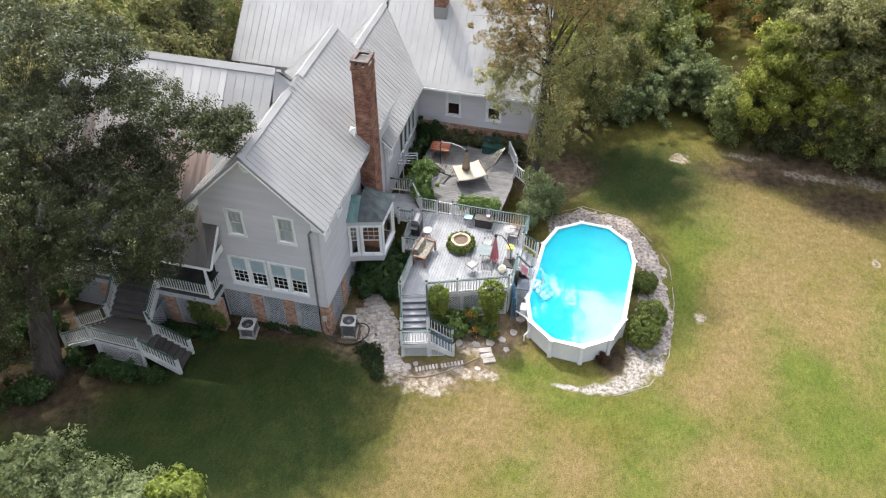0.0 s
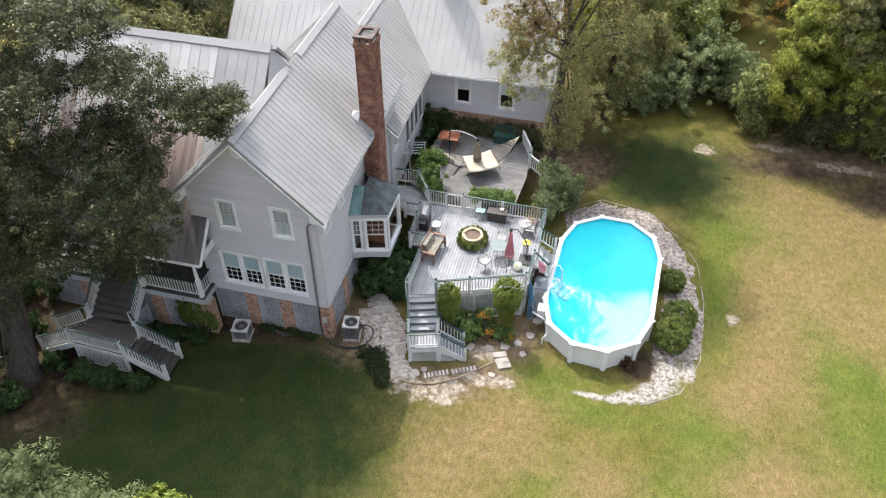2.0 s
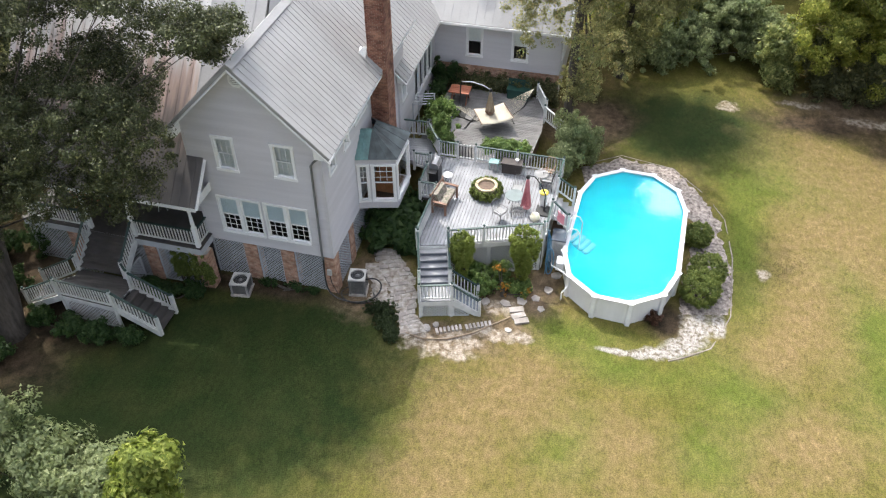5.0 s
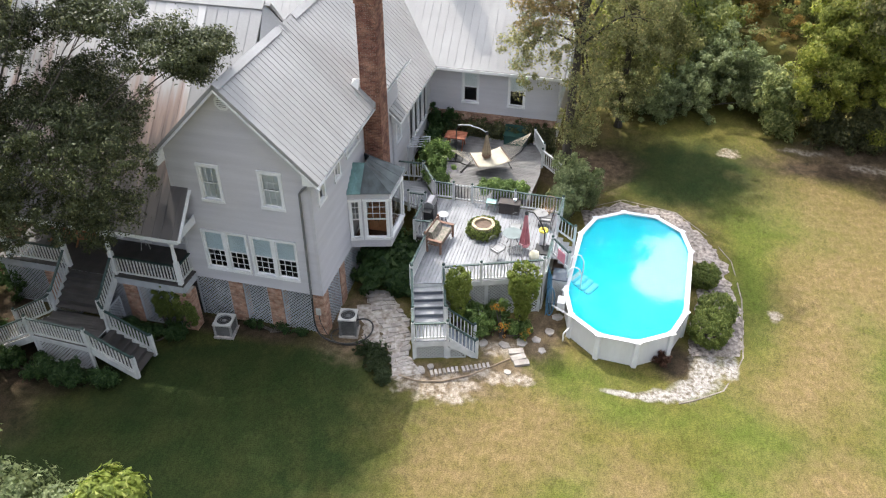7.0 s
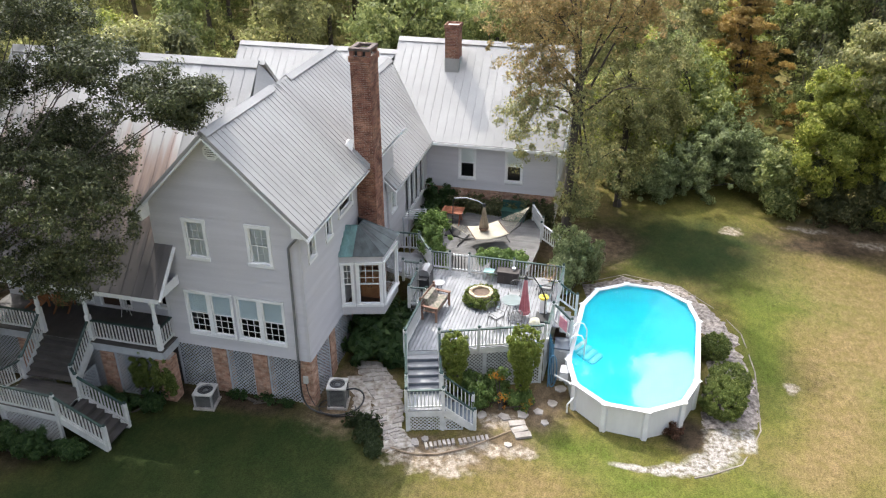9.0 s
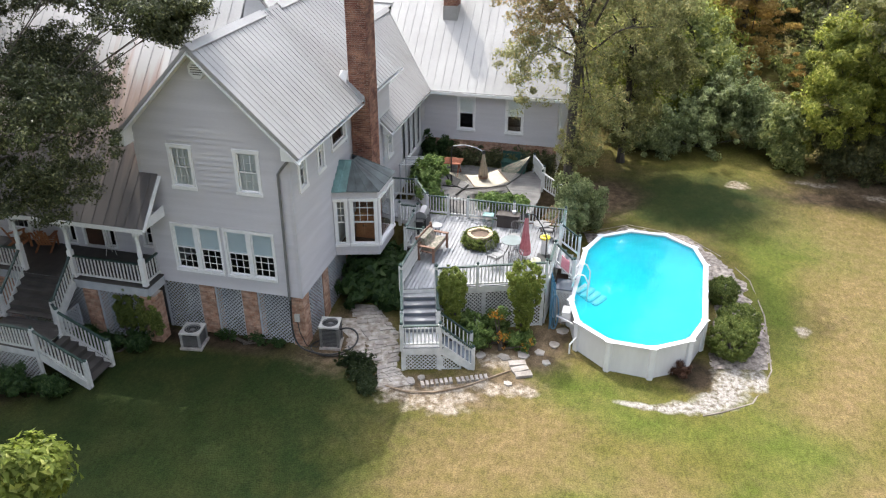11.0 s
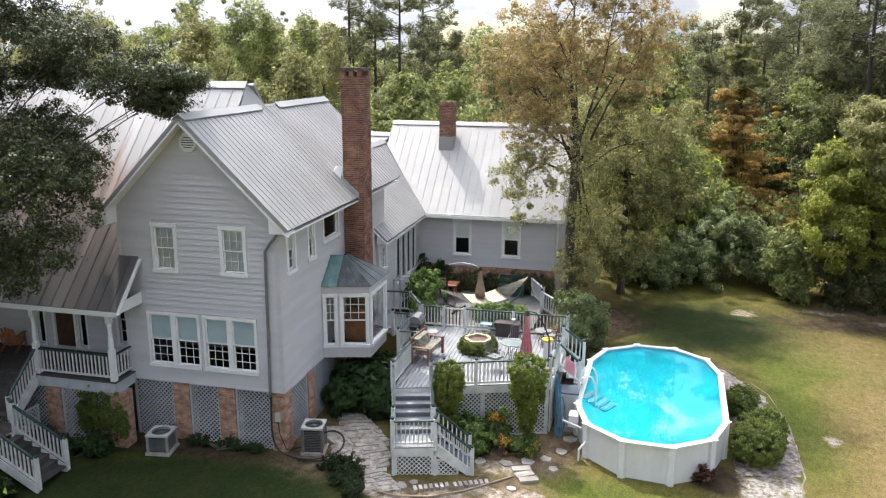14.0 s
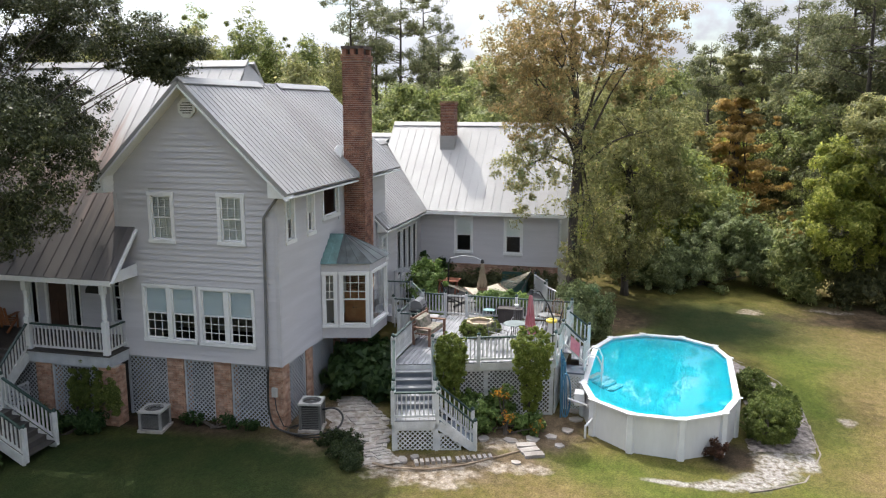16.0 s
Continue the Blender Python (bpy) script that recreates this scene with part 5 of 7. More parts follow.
railing("white stair railing with dark green handrail to the pool", [((8.78, 5.1, DZ), (9.5, 5.0, DZ - 0.6), (False, True))], "stair railings", spacing=0.18)
ladder = thing("pool_ladder", "white moulded pool steps with curved handrail", "pool ladder")
TREADTINT = surface("pale_tread", (0.42, 0.85, 0.92), (0.5, 0.88, 0.94), 2.0, 0.5)
LADDER = pose(9.75, 5.2, 0, 0, 0, -28)
for i in range(4):
    z = 0.79 - 0.07 * i
    step = part("pool_step", Geo().prism([(0.27 * i, -0.42), (0.27 * i + 0.2, -0.42), (0.27 * i + 0.27, -0.3), (0.27 * i + 0.27, 0.3), (0.27 * i + 0.2, 0.42), (0.27 * i, 0.42)], 0.5, z, LADDER), STEPTINT, ladder)
    part("tread", Geo().box(0.27 * i + 0.02, 0.27 * i + 0.19, -0.36, 0.36, z, z + 0.012, LADDER), POOLRIM if i == 0 else TREADTINT, step, "pale tread")
for y in (4.55, 5.45):
    part("handrail", Geo().tube([(9.5, y, 0.95), (9.55, y, 1.5), (9.72, y, 1.72), (9.95, y, 1.68), (10.1, y, 1.4), (10.12, y, 0.35)], 0.03, 8), POOLRIM, ladder, "", True)

# ---- lower patio deck ----
TZ = 1.2
patio = thing("patio_deck", "weathered grey low deck behind the raised deck", "deck")
WEATHERED = surface("weathered_grey_boards", (0.125, 0.12, 0.118), (0.2, 0.196, 0.192), 1.5, 0.8, 0.15, 0, 30, (1, 1, 1), 0.22)
PATIO = [(1.3, 9.9), (3.4, 8.5), (6.9, 8.6), (7.2, 12.4), (6.9, 15.5), (1.6, 15.5)]
planks(patio, "patio_board", PATIO, TZ, 0.15, 0.012, 0, WEATHERED)
part("patio_frame", Geo().prism([(1.4, 10.0), (3.45, 8.6), (6.8, 8.7), (7.1, 12.4), (6.8, 15.4), (1.7, 15.4)], 0.2, TZ - 0.04), WOOD, patio)
railing("weathered white railing round the patio", [((6.45, 15.4, TZ), (7.15, 13.9, TZ), (True, True))], "patio railings", cap=RAILWHITE)
railing("weathered white railing round the patio", [((7.15, 13.3, TZ), (8.4, 12.6, TZ - 0.4), (True, True))], "patio railings", cap=RAILWHITE)
part("patio_step", Geo().box(3.7, 4.6, 8.3, 8.62, TZ, TZ + 0.27), WEATHERED, patio)
hammock = thing("hammock", "cream cloth hammock slung from a steel stand on the patio", "hammock")
CREAM = surface("cream_canvas", (0.37, 0.335, 0.26), (0.46, 0.42, 0.34), 2.0, 0.8, 0.1)
g = Geo()
A, B, C, D = Vector((3.6, 12.3, 2.0)), Vector((4.3, 11.1, 1.95)), Vector((5.75, 12.0, 2.0)), Vector((5.0, 13.2, 2.05))
nu, nv = 10, 6
for i in range(nu + 1):
    for j in range(nv + 1):
        u, v = i / nu, j / nv
        p = A.lerp(D, u).lerp(B.lerp(C, u), v)
        g.v.append(tuple(p - Vector((0, 0, 0.12 * math.sin(math.pi * u) + 0.06 * math.sin(math.pi * v)))))
g.f = [(i * (nv + 1) + j, (i + 1) * (nv + 1) + j, (i + 1) * (nv + 1) + j + 1, i * (nv + 1) + j + 1) for i in range(nu) for j in range(nv)]
cloth = part("cloth", g, CREAM, hammock, "", True)
md = cloth.modifiers.new("thickness", "SOLIDIFY")
md.thickness = 0.02
part("spreader_bar", Geo().tube([A, B], 0.025, 8), WOOD, hammock)
part("spreader_bar", Geo().tube([C, D], 0.025, 8), WOOD, hammock)
E1, E2 = Vector((2.6, 12.1, 2.2)), Vector((6.4, 14.2, 2.5))
for i in range(13):
    part("cord", Geo().tube([A.lerp(B, i / 12), E1], 0.005, 4), CREAM, hammock)
    part("cord", Geo().tube([D.lerp(C, i / 12), E2], 0.006, 4), CREAM, hammock)
part("stand", Geo().tube([E1, (2.9, 12.2, 1.5), (3.5, 12.3, 1.26), (5.4, 13.2, 1.26), (6.0, 13.8, 1.6), E2], 0.035, 8), BLACK, hammock)
part("stand_foot", Geo().tube([(3.3, 11.6, 1.25), (3.6, 12.9, 1.25)], 0.035, 8), BLACK, hammock)
part("stand_foot", Geo().tube([(5.2, 13.7, 1.25), (5.7, 12.6, 1.25)], 0.035, 8), BLACK, hammock)


def folded_umbrella(label, x, y, z0, z1, z2, r, mat, tie, arm, arm_mat, seed):
    t = thing("patio_umbrella", label, "umbrella")
    rnd = random.Random(seed)
    g = Geo()
    k, prev = 20, None
    rows = [(0.03, z2), (0.07, z2 - 0.15), (r * 0.55, z1 + (z2 - z1) * 0.55), (r * 0.9, z1 + 0.3), (r, z1)]
    for rr, z in rows:
        for j in range(k):
            a = 2 * math.pi * j / k
            q = rr * (1 + (0.22 if j % 2 else -0.18) * min(1, (z2 - z) / 0.5))
            g.v.append((x + q * math.cos(a), y + q * math.sin(a), z + rnd.uniform(-0.02, 0.02)))
    g.f = [(i * k + j, i * k + (j + 1) % k, (i + 1) * k + (j + 1) % k, (i + 1) * k + j) for i in range(len(rows) - 1) for j in range(k)]
    part("canopy", g, mat, t, "", False)
    part("tie", Geo().turned(x, y, [(r * 1.1, z1 - 0.06), (r * 1.24, z1 + 0.02), (r * 1.15, z1 + 0.09)], 14), tie, t)
    part("finial", Geo().turned(x, y, [(0.06, z2 - 0.05), (0.09, z2), (0.05, z2 + 0.12)], 10), BLACK, t)
    part("pole", Geo().tube(arm[:3], 0.028, 8), BLACK, t, "", True)
    part("arm", Geo().tube(arm[2:], 0.024, 8), arm_mat, t, "", True)
    b = arm[0]
    part("base", Geo().box(b[0] - 0.35, b[0] + 0.35, b[1] - 0.35, b[1] + 0.35, z0, z0 + 0.06), BLACK, t)
    return t


BEIGE = surface("beige_canvas", (0.25, 0.19, 0.125), (0.36, 0.285, 0.2), 3.0, 0.85, 0.1)
RED = surface("faded_red_canvas", (0.42, 0.13, 0.15), (0.56, 0.24, 0.26), 3.0, 0.8, 0.1)
folded_umbrella("folded beige cantilever umbrella with curved arm", 4.45, 12.3, TZ, 2.0, 3.2, 0.2, BEIGE, WOOD, [(2.75, 12.9, TZ + 0.05), (2.75, 12.9, 2.9), (2.85, 12.85, 3.2), (3.5, 12.6, 3.4), (4.1, 12.4, 3.38), (4.45, 12.3, 3.25)], LATTICE, 3)
folded_umbrella("folded faded red cantilever umbrella on the deck", 7.55, 5.2, DZ, 2.05, 3.6, 0.19, RED, RED, [(8.35, 5.35, DZ + 0.05), (8.35, 5.35, 2.7), (8.15, 5.3, 3.2), (7.85, 5.25, 3.66), (7.55, 5.2, 3.72)], BLACK, 4)
ptable = thing("picnic_table", "red-brown stained wooden picnic table on the patio", "table")
REDWOOD = surface("red_stained_wood", (0.24, 0.07, 0.035), (0.36, 0.13, 0.07), 3.0, 0.6, 0.15)
for i in range(5):
    part("top_board", Geo().box(1.9, 3.0, 13.75 + i * 0.17, 13.9 + i * 0.17, TZ + 0.68, TZ + 0.72), REDWOOD, ptable)
for x in (2.05, 2.85):
    part("leg", Geo().beam((x, 13.75, TZ), (x, 14.15, TZ + 0.68), 0.05, 0.08), REDWOOD, ptable)
    part("leg", Geo().beam((x, 14.55, TZ), (x, 14.15, TZ + 0.68), 0.05, 0.08), REDWOOD, ptable)
chest = thing("storage_bench", "dark green storage bench against the hedge", "bench")
DKGREEN = surface("dark_green_plastic", (0.012, 0.055, 0.045), (0.025, 0.085, 0.07), 2.0, 0.5, 0.05)
part("body", Geo().box(4.85, 6.05, 15.0, 15.5, TZ, TZ + 0.5), DKGREEN, chest)
part("lid", Geo().box(4.82, 6.08, 14.96, 15.52, TZ + 0.5, TZ + 0.56), DKGREEN, chest)
part("back", Geo().box(4.82, 6.08, 15.5, 15.56, TZ, TZ + 0.95), DKGREEN, chest)
lounge = thing("black_tarp_cover", "dark cover thrown over patio furniture", "cover")
part("body", Geo().add([(5.9, 9.3, TZ), (6.8, 9.4, TZ), (6.85, 10.3, TZ), (6.0, 10.2, TZ), (6.05, 9.45, TZ + 0.45), (6.65, 9.5, TZ + 0.6), (6.7, 10.15, TZ + 0.7), (6.15, 10.1, TZ + 0.5)],
                       [(3, 2, 1, 0), (4, 5, 6, 7), (0, 1, 5, 4), (1, 2, 6, 5), (2, 3, 7, 6), (3, 0, 4, 7)]), BLACK, lounge)
trellis = thing("wooden_trellis", "weathered slatted arbour beside the house wall", "trellis")
for i in range(5):
    part("slat", Geo().beam((0.8, 10.6 + i * 0.25, 2.9), (1.7, 10.8 + i * 0.25, 2.95), 0.05, 0.03), LATTICE, trellis)
for x, y in ((0.85, 10.65), (1.65, 10.85), (0.85, 11.6), (1.65, 11.8)):
    part("post", Geo().box(x - 0.03, x + 0.03, y - 0.03, y + 0.03, 0.4, 2.95), LATTICE, trellis)

# ---- deck furniture ----
pit = thing("planter_ring", "round stone fire ring wrapped in clipped ivy", "fire pit")
FX, FY = 5.6, 6.0
g = Geo()
ks = 18
for j in range(ks):
    a0, a1 = 2 * math.pi * j / ks, 2 * math.pi * (j + 0.93) / ks
    q = [(FX + r * math.cos(a), FY + r * math.sin(a)) for r, a in ((0.38, a0), (0.51, a0), (0.51, a1), (0.38, a1))]
    part("ring_stone", Geo().prism(q, DZ + 0.4, DZ + 0.5 + 0.01 * (j % 3)), surface("ring_stone", (0.38, 0.3, 0.19), (0.5, 0.42, 0.29), 3.0, 0.9, 0.3) if j == 0 else bpy.data.materials["ring_stone"], pit)
part("core", Geo().turned(FX, FY, [(0.58, DZ), (0.56, DZ + 0.4)], 24), BARK, pit)
part("ash_bed", Geo().turned(FX, FY, [(0.37, DZ + 0.4), (0.37, DZ + 0.415)], 20), surface("soil", (0.1, 0.07, 0.05), (0.17, 0.12, 0.09), 6.0, 0.95, 0.3), pit)
STOREWOOD = surface("dark_brown_box", (0.035, 0.028, 0.026), (0.06, 0.048, 0.044), 3.0, 0.6, 0.1)
dbox = thing("deck_box", "dark brown storage box against the deck railing", "storage box")
part("body", Geo().box(5.98, 6.88, 7.68, 8.12, DZ, DZ + 0.52), STOREWOOD, dbox)
part("lid", Geo().box(5.94, 6.92, 7.64, 8.16, DZ + 0.52, DZ + 0.58), STOREWOOD, dbox)
part("side_rib", Geo().box(6.2, 6.24, 7.665, 7.68, DZ + 0.05, DZ + 0.5).box(6.6, 6.64, 7.665, 7.68, DZ + 0.05, DZ + 0.5), STOREWOOD, dbox)
pot = thing("white_pot", "small white pot standing on the storage box", "pot")
part("body", Geo().turned(6.65, 7.95, [(0.05, DZ + 0.58), (0.08, DZ + 0.64), (0.09, DZ + 0.7), (0.06, DZ + 0.71)], 12), WHITE, pot)
grill = thing("barbecue_grill", "grey hooded gas grill on a black cabinet", "barbecue")
GREYMETAL = surface("grey_metal", grey(0.26), grey(0.36), 3.0, 0.4, 0.05, 0.5)
part("cabinet", Geo().box(2.86, 3.3, 6.2, 6.9, DZ, DZ + 0.75), BLACK, grill)
g = Geo()
prof = [(2.86, 0.75), (3.3, 0.75), (3.3, 0.88), (3.2, 1.02), (3.0, 1.06), (2.88, 0.98)]
k = len(prof)
g.add([(x, y, DZ + z) for y in (6.22, 6.88) for x, z in prof], [tuple(range(k)), tuple(range(k, 2 * k))[::-1]] + [((i + 1) % k, i, k + i, k + (i + 1) % k) for i in range(k)])
part("hood", g, GREYMETAL, grill)
part("side_shelf", Geo().box(2.9, 3.26, 5.86, 6.2, DZ + 0.72, DZ + 0.76), BLACK, grill)
part("side_shelf", Geo().box(2.9, 3.26, 6.9, 7.22, DZ + 0.72, DZ + 0.76), BLACK, grill)
part("handle", Geo().tube([(3.32, 6.3, DZ + 0.88), (3.36, 6.32, DZ + 0.9), (3.36, 6.78, DZ + 0.9), (3.32, 6.8, DZ + 0.88)], 0.014, 6), BLACK, grill)


def round_table(label, x, y, z0, r, h, mat, name="side_table"):
    t = thing(name, label, "table")
    part("tabletop", Geo().turned(x, y, [(r, z0 + h - 0.025), (r + 0.01, z0 + h - 0.01), (r, z0 + h)], 24), mat, t)
    for i in range(3):
        a = i * 2.094 + 0.4
        part("leg", Geo().tube([(x + r * 0.75 * math.cos(a), y + r * 0.75 * math.sin(a), z0), (x + r * 0.4 * math.cos(a), y + r * 0.4 * math.sin(a), z0 + h * 0.5), (x + r * 0.7 * math.cos(a), y + r * 0.7 * math.sin(a), z0 + h - 0.02)], 0.012, 6), BLACK, t)
    return t


round_table("small round pale grey metal side table", 3.72, 6.3, DZ, 0.24, 0.5, GREYMETAL)
round_table("round glass-topped patio table on metal legs", 7.0, 5.35, DZ, 0.42, 0.68, surface("frosted_glass", (0.17, 0.2, 0.2), (0.23, 0.27, 0.27), 2.0, 0.15), "patio_table")
round_table("pale round metal table beside the railing", 7.9, 7.35, DZ, 0.32, 0.55, GREYMETAL)
teal = thing("side_stand", "small teal metal side stand on the deck", "table")
TEAL = surface("teal_paint", (0.2, 0.34, 0.33), (0.28, 0.43, 0.42), 3.0, 0.5)
part("tabletop", Geo().box(5.35, 5.8, 7.72, 8.1, DZ + 0.42, DZ + 0.45), TEAL, teal)
for x in (5.38, 5.77):
    for y in (7.75, 8.07):
        part("leg", Geo().tube([(x, y, DZ), (x, y, DZ + 0.42)], 0.012, 6), TEAL, teal)


def wire_chair(label, x, y, z0, turn, mat, cushion=None, group="patio chairs"):
    m = pose(x, y, z0, 0, 0, turn)
    t = thing("patio_chair", label, "chair", group, at=m)

    def pt(name, g, mt, lb=""):
        o = part(name, g, mt, t, lb)
        return o
    for sx in (-0.22, 0.22):
        pt("leg", Geo().tube([(sx, -0.24, 0), (sx, -0.22, 0.42)], 0.012, 6), mat)
        pt("leg", Geo().tube([(sx, 0.26, 0), (sx, 0.22, 0.42)], 0.012, 6), mat)
        pt("armrest", Geo().tube([(sx, -0.22, 0.42), (sx * 1.1, -0.24, 0.62), (sx * 1.1, 0.0, 0.64), (sx, 0.26, 0.62)], 0.014, 6), mat)
    g = Geo()
    for i in range(7):
        g.box(-0.22 + i * 0.073 - 0.012, -0.22 + i * 0.073 + 0.012, -0.22, 0.22, 0.41, 0.425)
    pt("seat", g, mat)
    g = Geo().tube([(-0.22, 0.22, 0.42), (-0.22, 0.32, 0.88), (-0.1, 0.34, 0.96), (0.1, 0.34, 0.96), (0.22, 0.32, 0.88), (0.22, 0.22, 0.42)], 0.014, 6)
    for i in range(5):
        xx = -0.15 + i * 0.075
        g.tube([(xx, 0.23, 0.44), (xx, 0.33, 0.92)], 0.007, 4)
    pt("backrest", g, mat)
    if cushion:
        pt("cushion", Geo().box(-0.2, 0.2, -0.2, 0.2, 0.425, 0.49), cushion, "pale cushion")
    return t


IRON = surface("grey_iron", grey(0.12), grey(0.2), 3.0, 0.5)
wire_chair("grey wire patio chair with pale cushion", 6.55, 4.35, DZ, 60, IRON, GREYMETAL)
wire_chair("grey wire patio chair with pale cushion", 7.0, 6.15, DZ, 0, IRON, GREYMETAL)
wire_chair("grey wire patio chair drawn to the table", 7.3, 4.45, DZ, 200, IRON)
wire_chair("brown wicker-backed patio chair by the railing", 8.15, 7.85, DZ, -20, surface("tan_wicker", (0.25, 0.14, 0.08), (0.35, 0.21, 0.12), 8.0, 0.7, 0.3))
wire_chair("dark iron patio chair by the railing", 8.2, 7.1, DZ, -90, BLACK, GREYMETAL)
sofa = thing("garden_bench", "brown wooden garden bench with patterned cushions", "bench", at=pose(4.0, 4.75, DZ, 0, 0, 82))
BROWN = surface("weathered_teak", (0.16, 0.085, 0.055), (0.25, 0.14, 0.095), 3.0, 0.7, 0.2)
FLORAL = surface("floral_fabric", (0.1, 0.12, 0.07), (0.36, 0.29, 0.26), 9.0, 0.85, 0.1)
for i in range(5):
    part("seat_slat", Geo().box(-0.68, 0.68, -0.28 + i * 0.12, -0.18 + i * 0.12, 0.38, 0.41), BROWN, sofa)
for i in range(4):
    part("back_slat", Geo().box(-0.68, 0.68, 0.3 + 0.03 * i, 0.33 + 0.03 * i, 0.5 + 0.12 * i, 0.59 + 0.12 * i), BROWN, sofa)
for x in (-0.7, 0.7):
    part("leg", Geo().box(x - 0.04, x + 0.04, -0.32, -0.24, 0, 0.62), BROWN, sofa)
    part("leg", Geo().beam((x, 0.32, 0), (x, 0.42, 1.0), 0.07, 0.08), BROWN, sofa)
    part("armrest", Geo().box(x - 0.06, x + 0.06, -0.34, 0.38, 0.62, 0.66), BROWN, sofa)
part("cushion", Geo().box(-0.6, 0.6, -0.26, 0.26, 0.41, 0.53), FLORAL, sofa, "cream and green floral cushion")
part("cushion", Geo().add([(x, y, z) for x in (-0.5, 0.45) for y, z in ((0.1, 0.5), (0.28, 0.5), (0.36, 0.9), (0.2, 0.86))], [(0, 1, 2, 3), (7, 6, 5, 4), (0, 4, 5, 1), (1, 5, 6, 2), (2, 6, 7, 3), (3, 7, 4, 0)]), FLORAL, sofa, "cream and green floral cushion")
ringtoy = thing("swim_ring", "yellow inflatable swim ring hung on the railing", "pool toy")
YELLOW = surface("yellow_vinyl", (0.7, 0.55, 0.05), (0.8, 0.65, 0.1), 3.0, 0.35)
ringpts = [(8.25 + 0.15 * math.cos(a), 5.75 + 0.15 * math.sin(a), DZ + 0.75) for a in [i * math.pi / 8 for i in range(17)]]
part("ring", Geo().tube(ringpts, 0.06, 8), YELLOW, ringtoy, "", True)
part("stool", Geo().box(8.12, 8.4, 5.62, 5.9, DZ, DZ + 0.69), WHITE, ringtoy)
bag = thing("beach_bag", "pale yellow and white beach bag on the deck", "bag")
part("body", Geo().turned(8.05, 4.7, [(0.18, DZ), (0.22, DZ + 0.14), (0.19, DZ + 0.3), (0.07, DZ + 0.36)], 12), surface("pale_yellow_cloth", (0.62, 0.58, 0.38), (0.74, 0.72, 0.62), 4.0, 0.85, 0.2), bag, "", True)
towel = thing("pink_towel", "pink towel hung over the pool step railing", "towel")
part("cloth", Geo().add([(9.0, 5.0, 2.2), (9.32, 4.97, 1.95), (9.32, 4.9, 1.5), (9.0, 4.93, 1.75), (9.0, 5.06, 2.19), (9.32, 5.03, 1.94), (9.34, 5.1, 1.6), (9.02, 5.12, 1.85)],
                        [(0, 1, 2, 3), (0, 4, 5, 1), (4, 7, 6, 5)]), surface("pink_towel", (0.62, 0.22, 0.28), (0.72, 0.32, 0.36), 5.0, 0.9, 0.2), towel)

# ---- beside the house ----
def ac_unit(label, x, y, turn, w, h, post):
    z = ground_z(x, y)
    t = thing("air_conditioner", label, "air conditioner", "outdoor air conditioners", at=pose(x, y, z, 0, 0, turn))
    part("pad", Geo().box(-w * 0.62, w * 0.62, -w * 0.62, w * 0.62, -0.1, 0.07), STONE, t)
    part("core", Geo().box(-w / 2 + 0.03, w / 2 - 0.03, -w / 2 + 0.03, w / 2 - 0.03, 0.07, h - 0.04), BLACK, t)
    for sx in (-1, 1):
        for sy in (-1, 1):
            part("corner_post", Geo().box(sx * w / 2 - 0.04, sx * w / 2 + 0.04, sy * w / 2 - 0.04, sy * w / 2 + 0.04, 0.07, h - 0.02), post, t)
    for i in range(12):
        zz = 0.12 + i * (h - 0.2) / 12
        g = Geo()
        for s in (-1, 1):
            g.box(-w / 2, w / 2, s * w / 2 - 0.012, s * w / 2 + 0.012, zz, zz + 0.022)
            g.box(s * w / 2 - 0.012, s * w / 2 + 0.012, -w / 2, w / 2, zz, zz + 0.022)
        part("louvre", g, ACDARK, t)
    ko = 24
    turns = [2 * math.pi * j / ko for j in range(ko)]
    reach = [(w / 2 + 0.05) / max(abs(math.cos(a)), abs(math.sin(a))) for a in turns]
    hole = [(0.3 * math.cos(a), 0.3 * math.sin(a)) for a in turns]
    rim_pts = [(q * math.cos(a), q * math.sin(a)) for q, a in zip(reach, turns)]
    loops = [(hole, h - 0.02), (rim_pts, h - 0.02), (rim_pts, h + 0.05), (hole, h + 0.05)]
    top = Geo().add([(x, y, z) for pts, z in loops for x, y in pts],
                    [(i * ko + j, i * ko + (j + 1) % ko, (i + 1) % 4 * ko + (j + 1) % ko, (i + 1) % 4 * ko + j) for i in range(4) for j in range(ko)])
    part("top_cover", top, ACM, t)
    g = Geo().turned(0, 0, [(0.08, h - 0.02), (0.1, h), (0.04, h + 0.03)], 12)
    for r in (0.15, 0.22, 0.29):
        g.tube([(r * math.cos(a), r * math.sin(a), h + 0.04) for a in [i * math.pi / 12 for i in range(25)]], 0.008, 4)
    for j in range(3):
        a = j * 2.1
        g.prism([(0.08 * math.cos(a), 0.08 * math.sin(a)), (0.28 * math.cos(a), 0.28 * math.sin(a)), (0.26 * math.cos(a + 0.7), 0.26 * math.sin(a + 0.7)), (0.08 * math.cos(a + 0.9), 0.08 * math.sin(a + 0.9))], h - 0.06, h - 0.05)
    part("fan", g, IRON, t)
    return t


ACM = surface("light_grey_casing", (0.46, 0.45, 0.42), (0.56, 0.55, 0.52), 3.0, 0.5, 0.05)
ACDARK = surface("dark_grey_louvre", (0.1, 0.1, 0.095), (0.16, 0.155, 0.15), 3.0, 0.5, 0.05)
ac_unit("dark grey louvred outdoor air conditioner beside brick pier", 1.25, 0.42, 10, 0.62, 0.9, ACDARK)
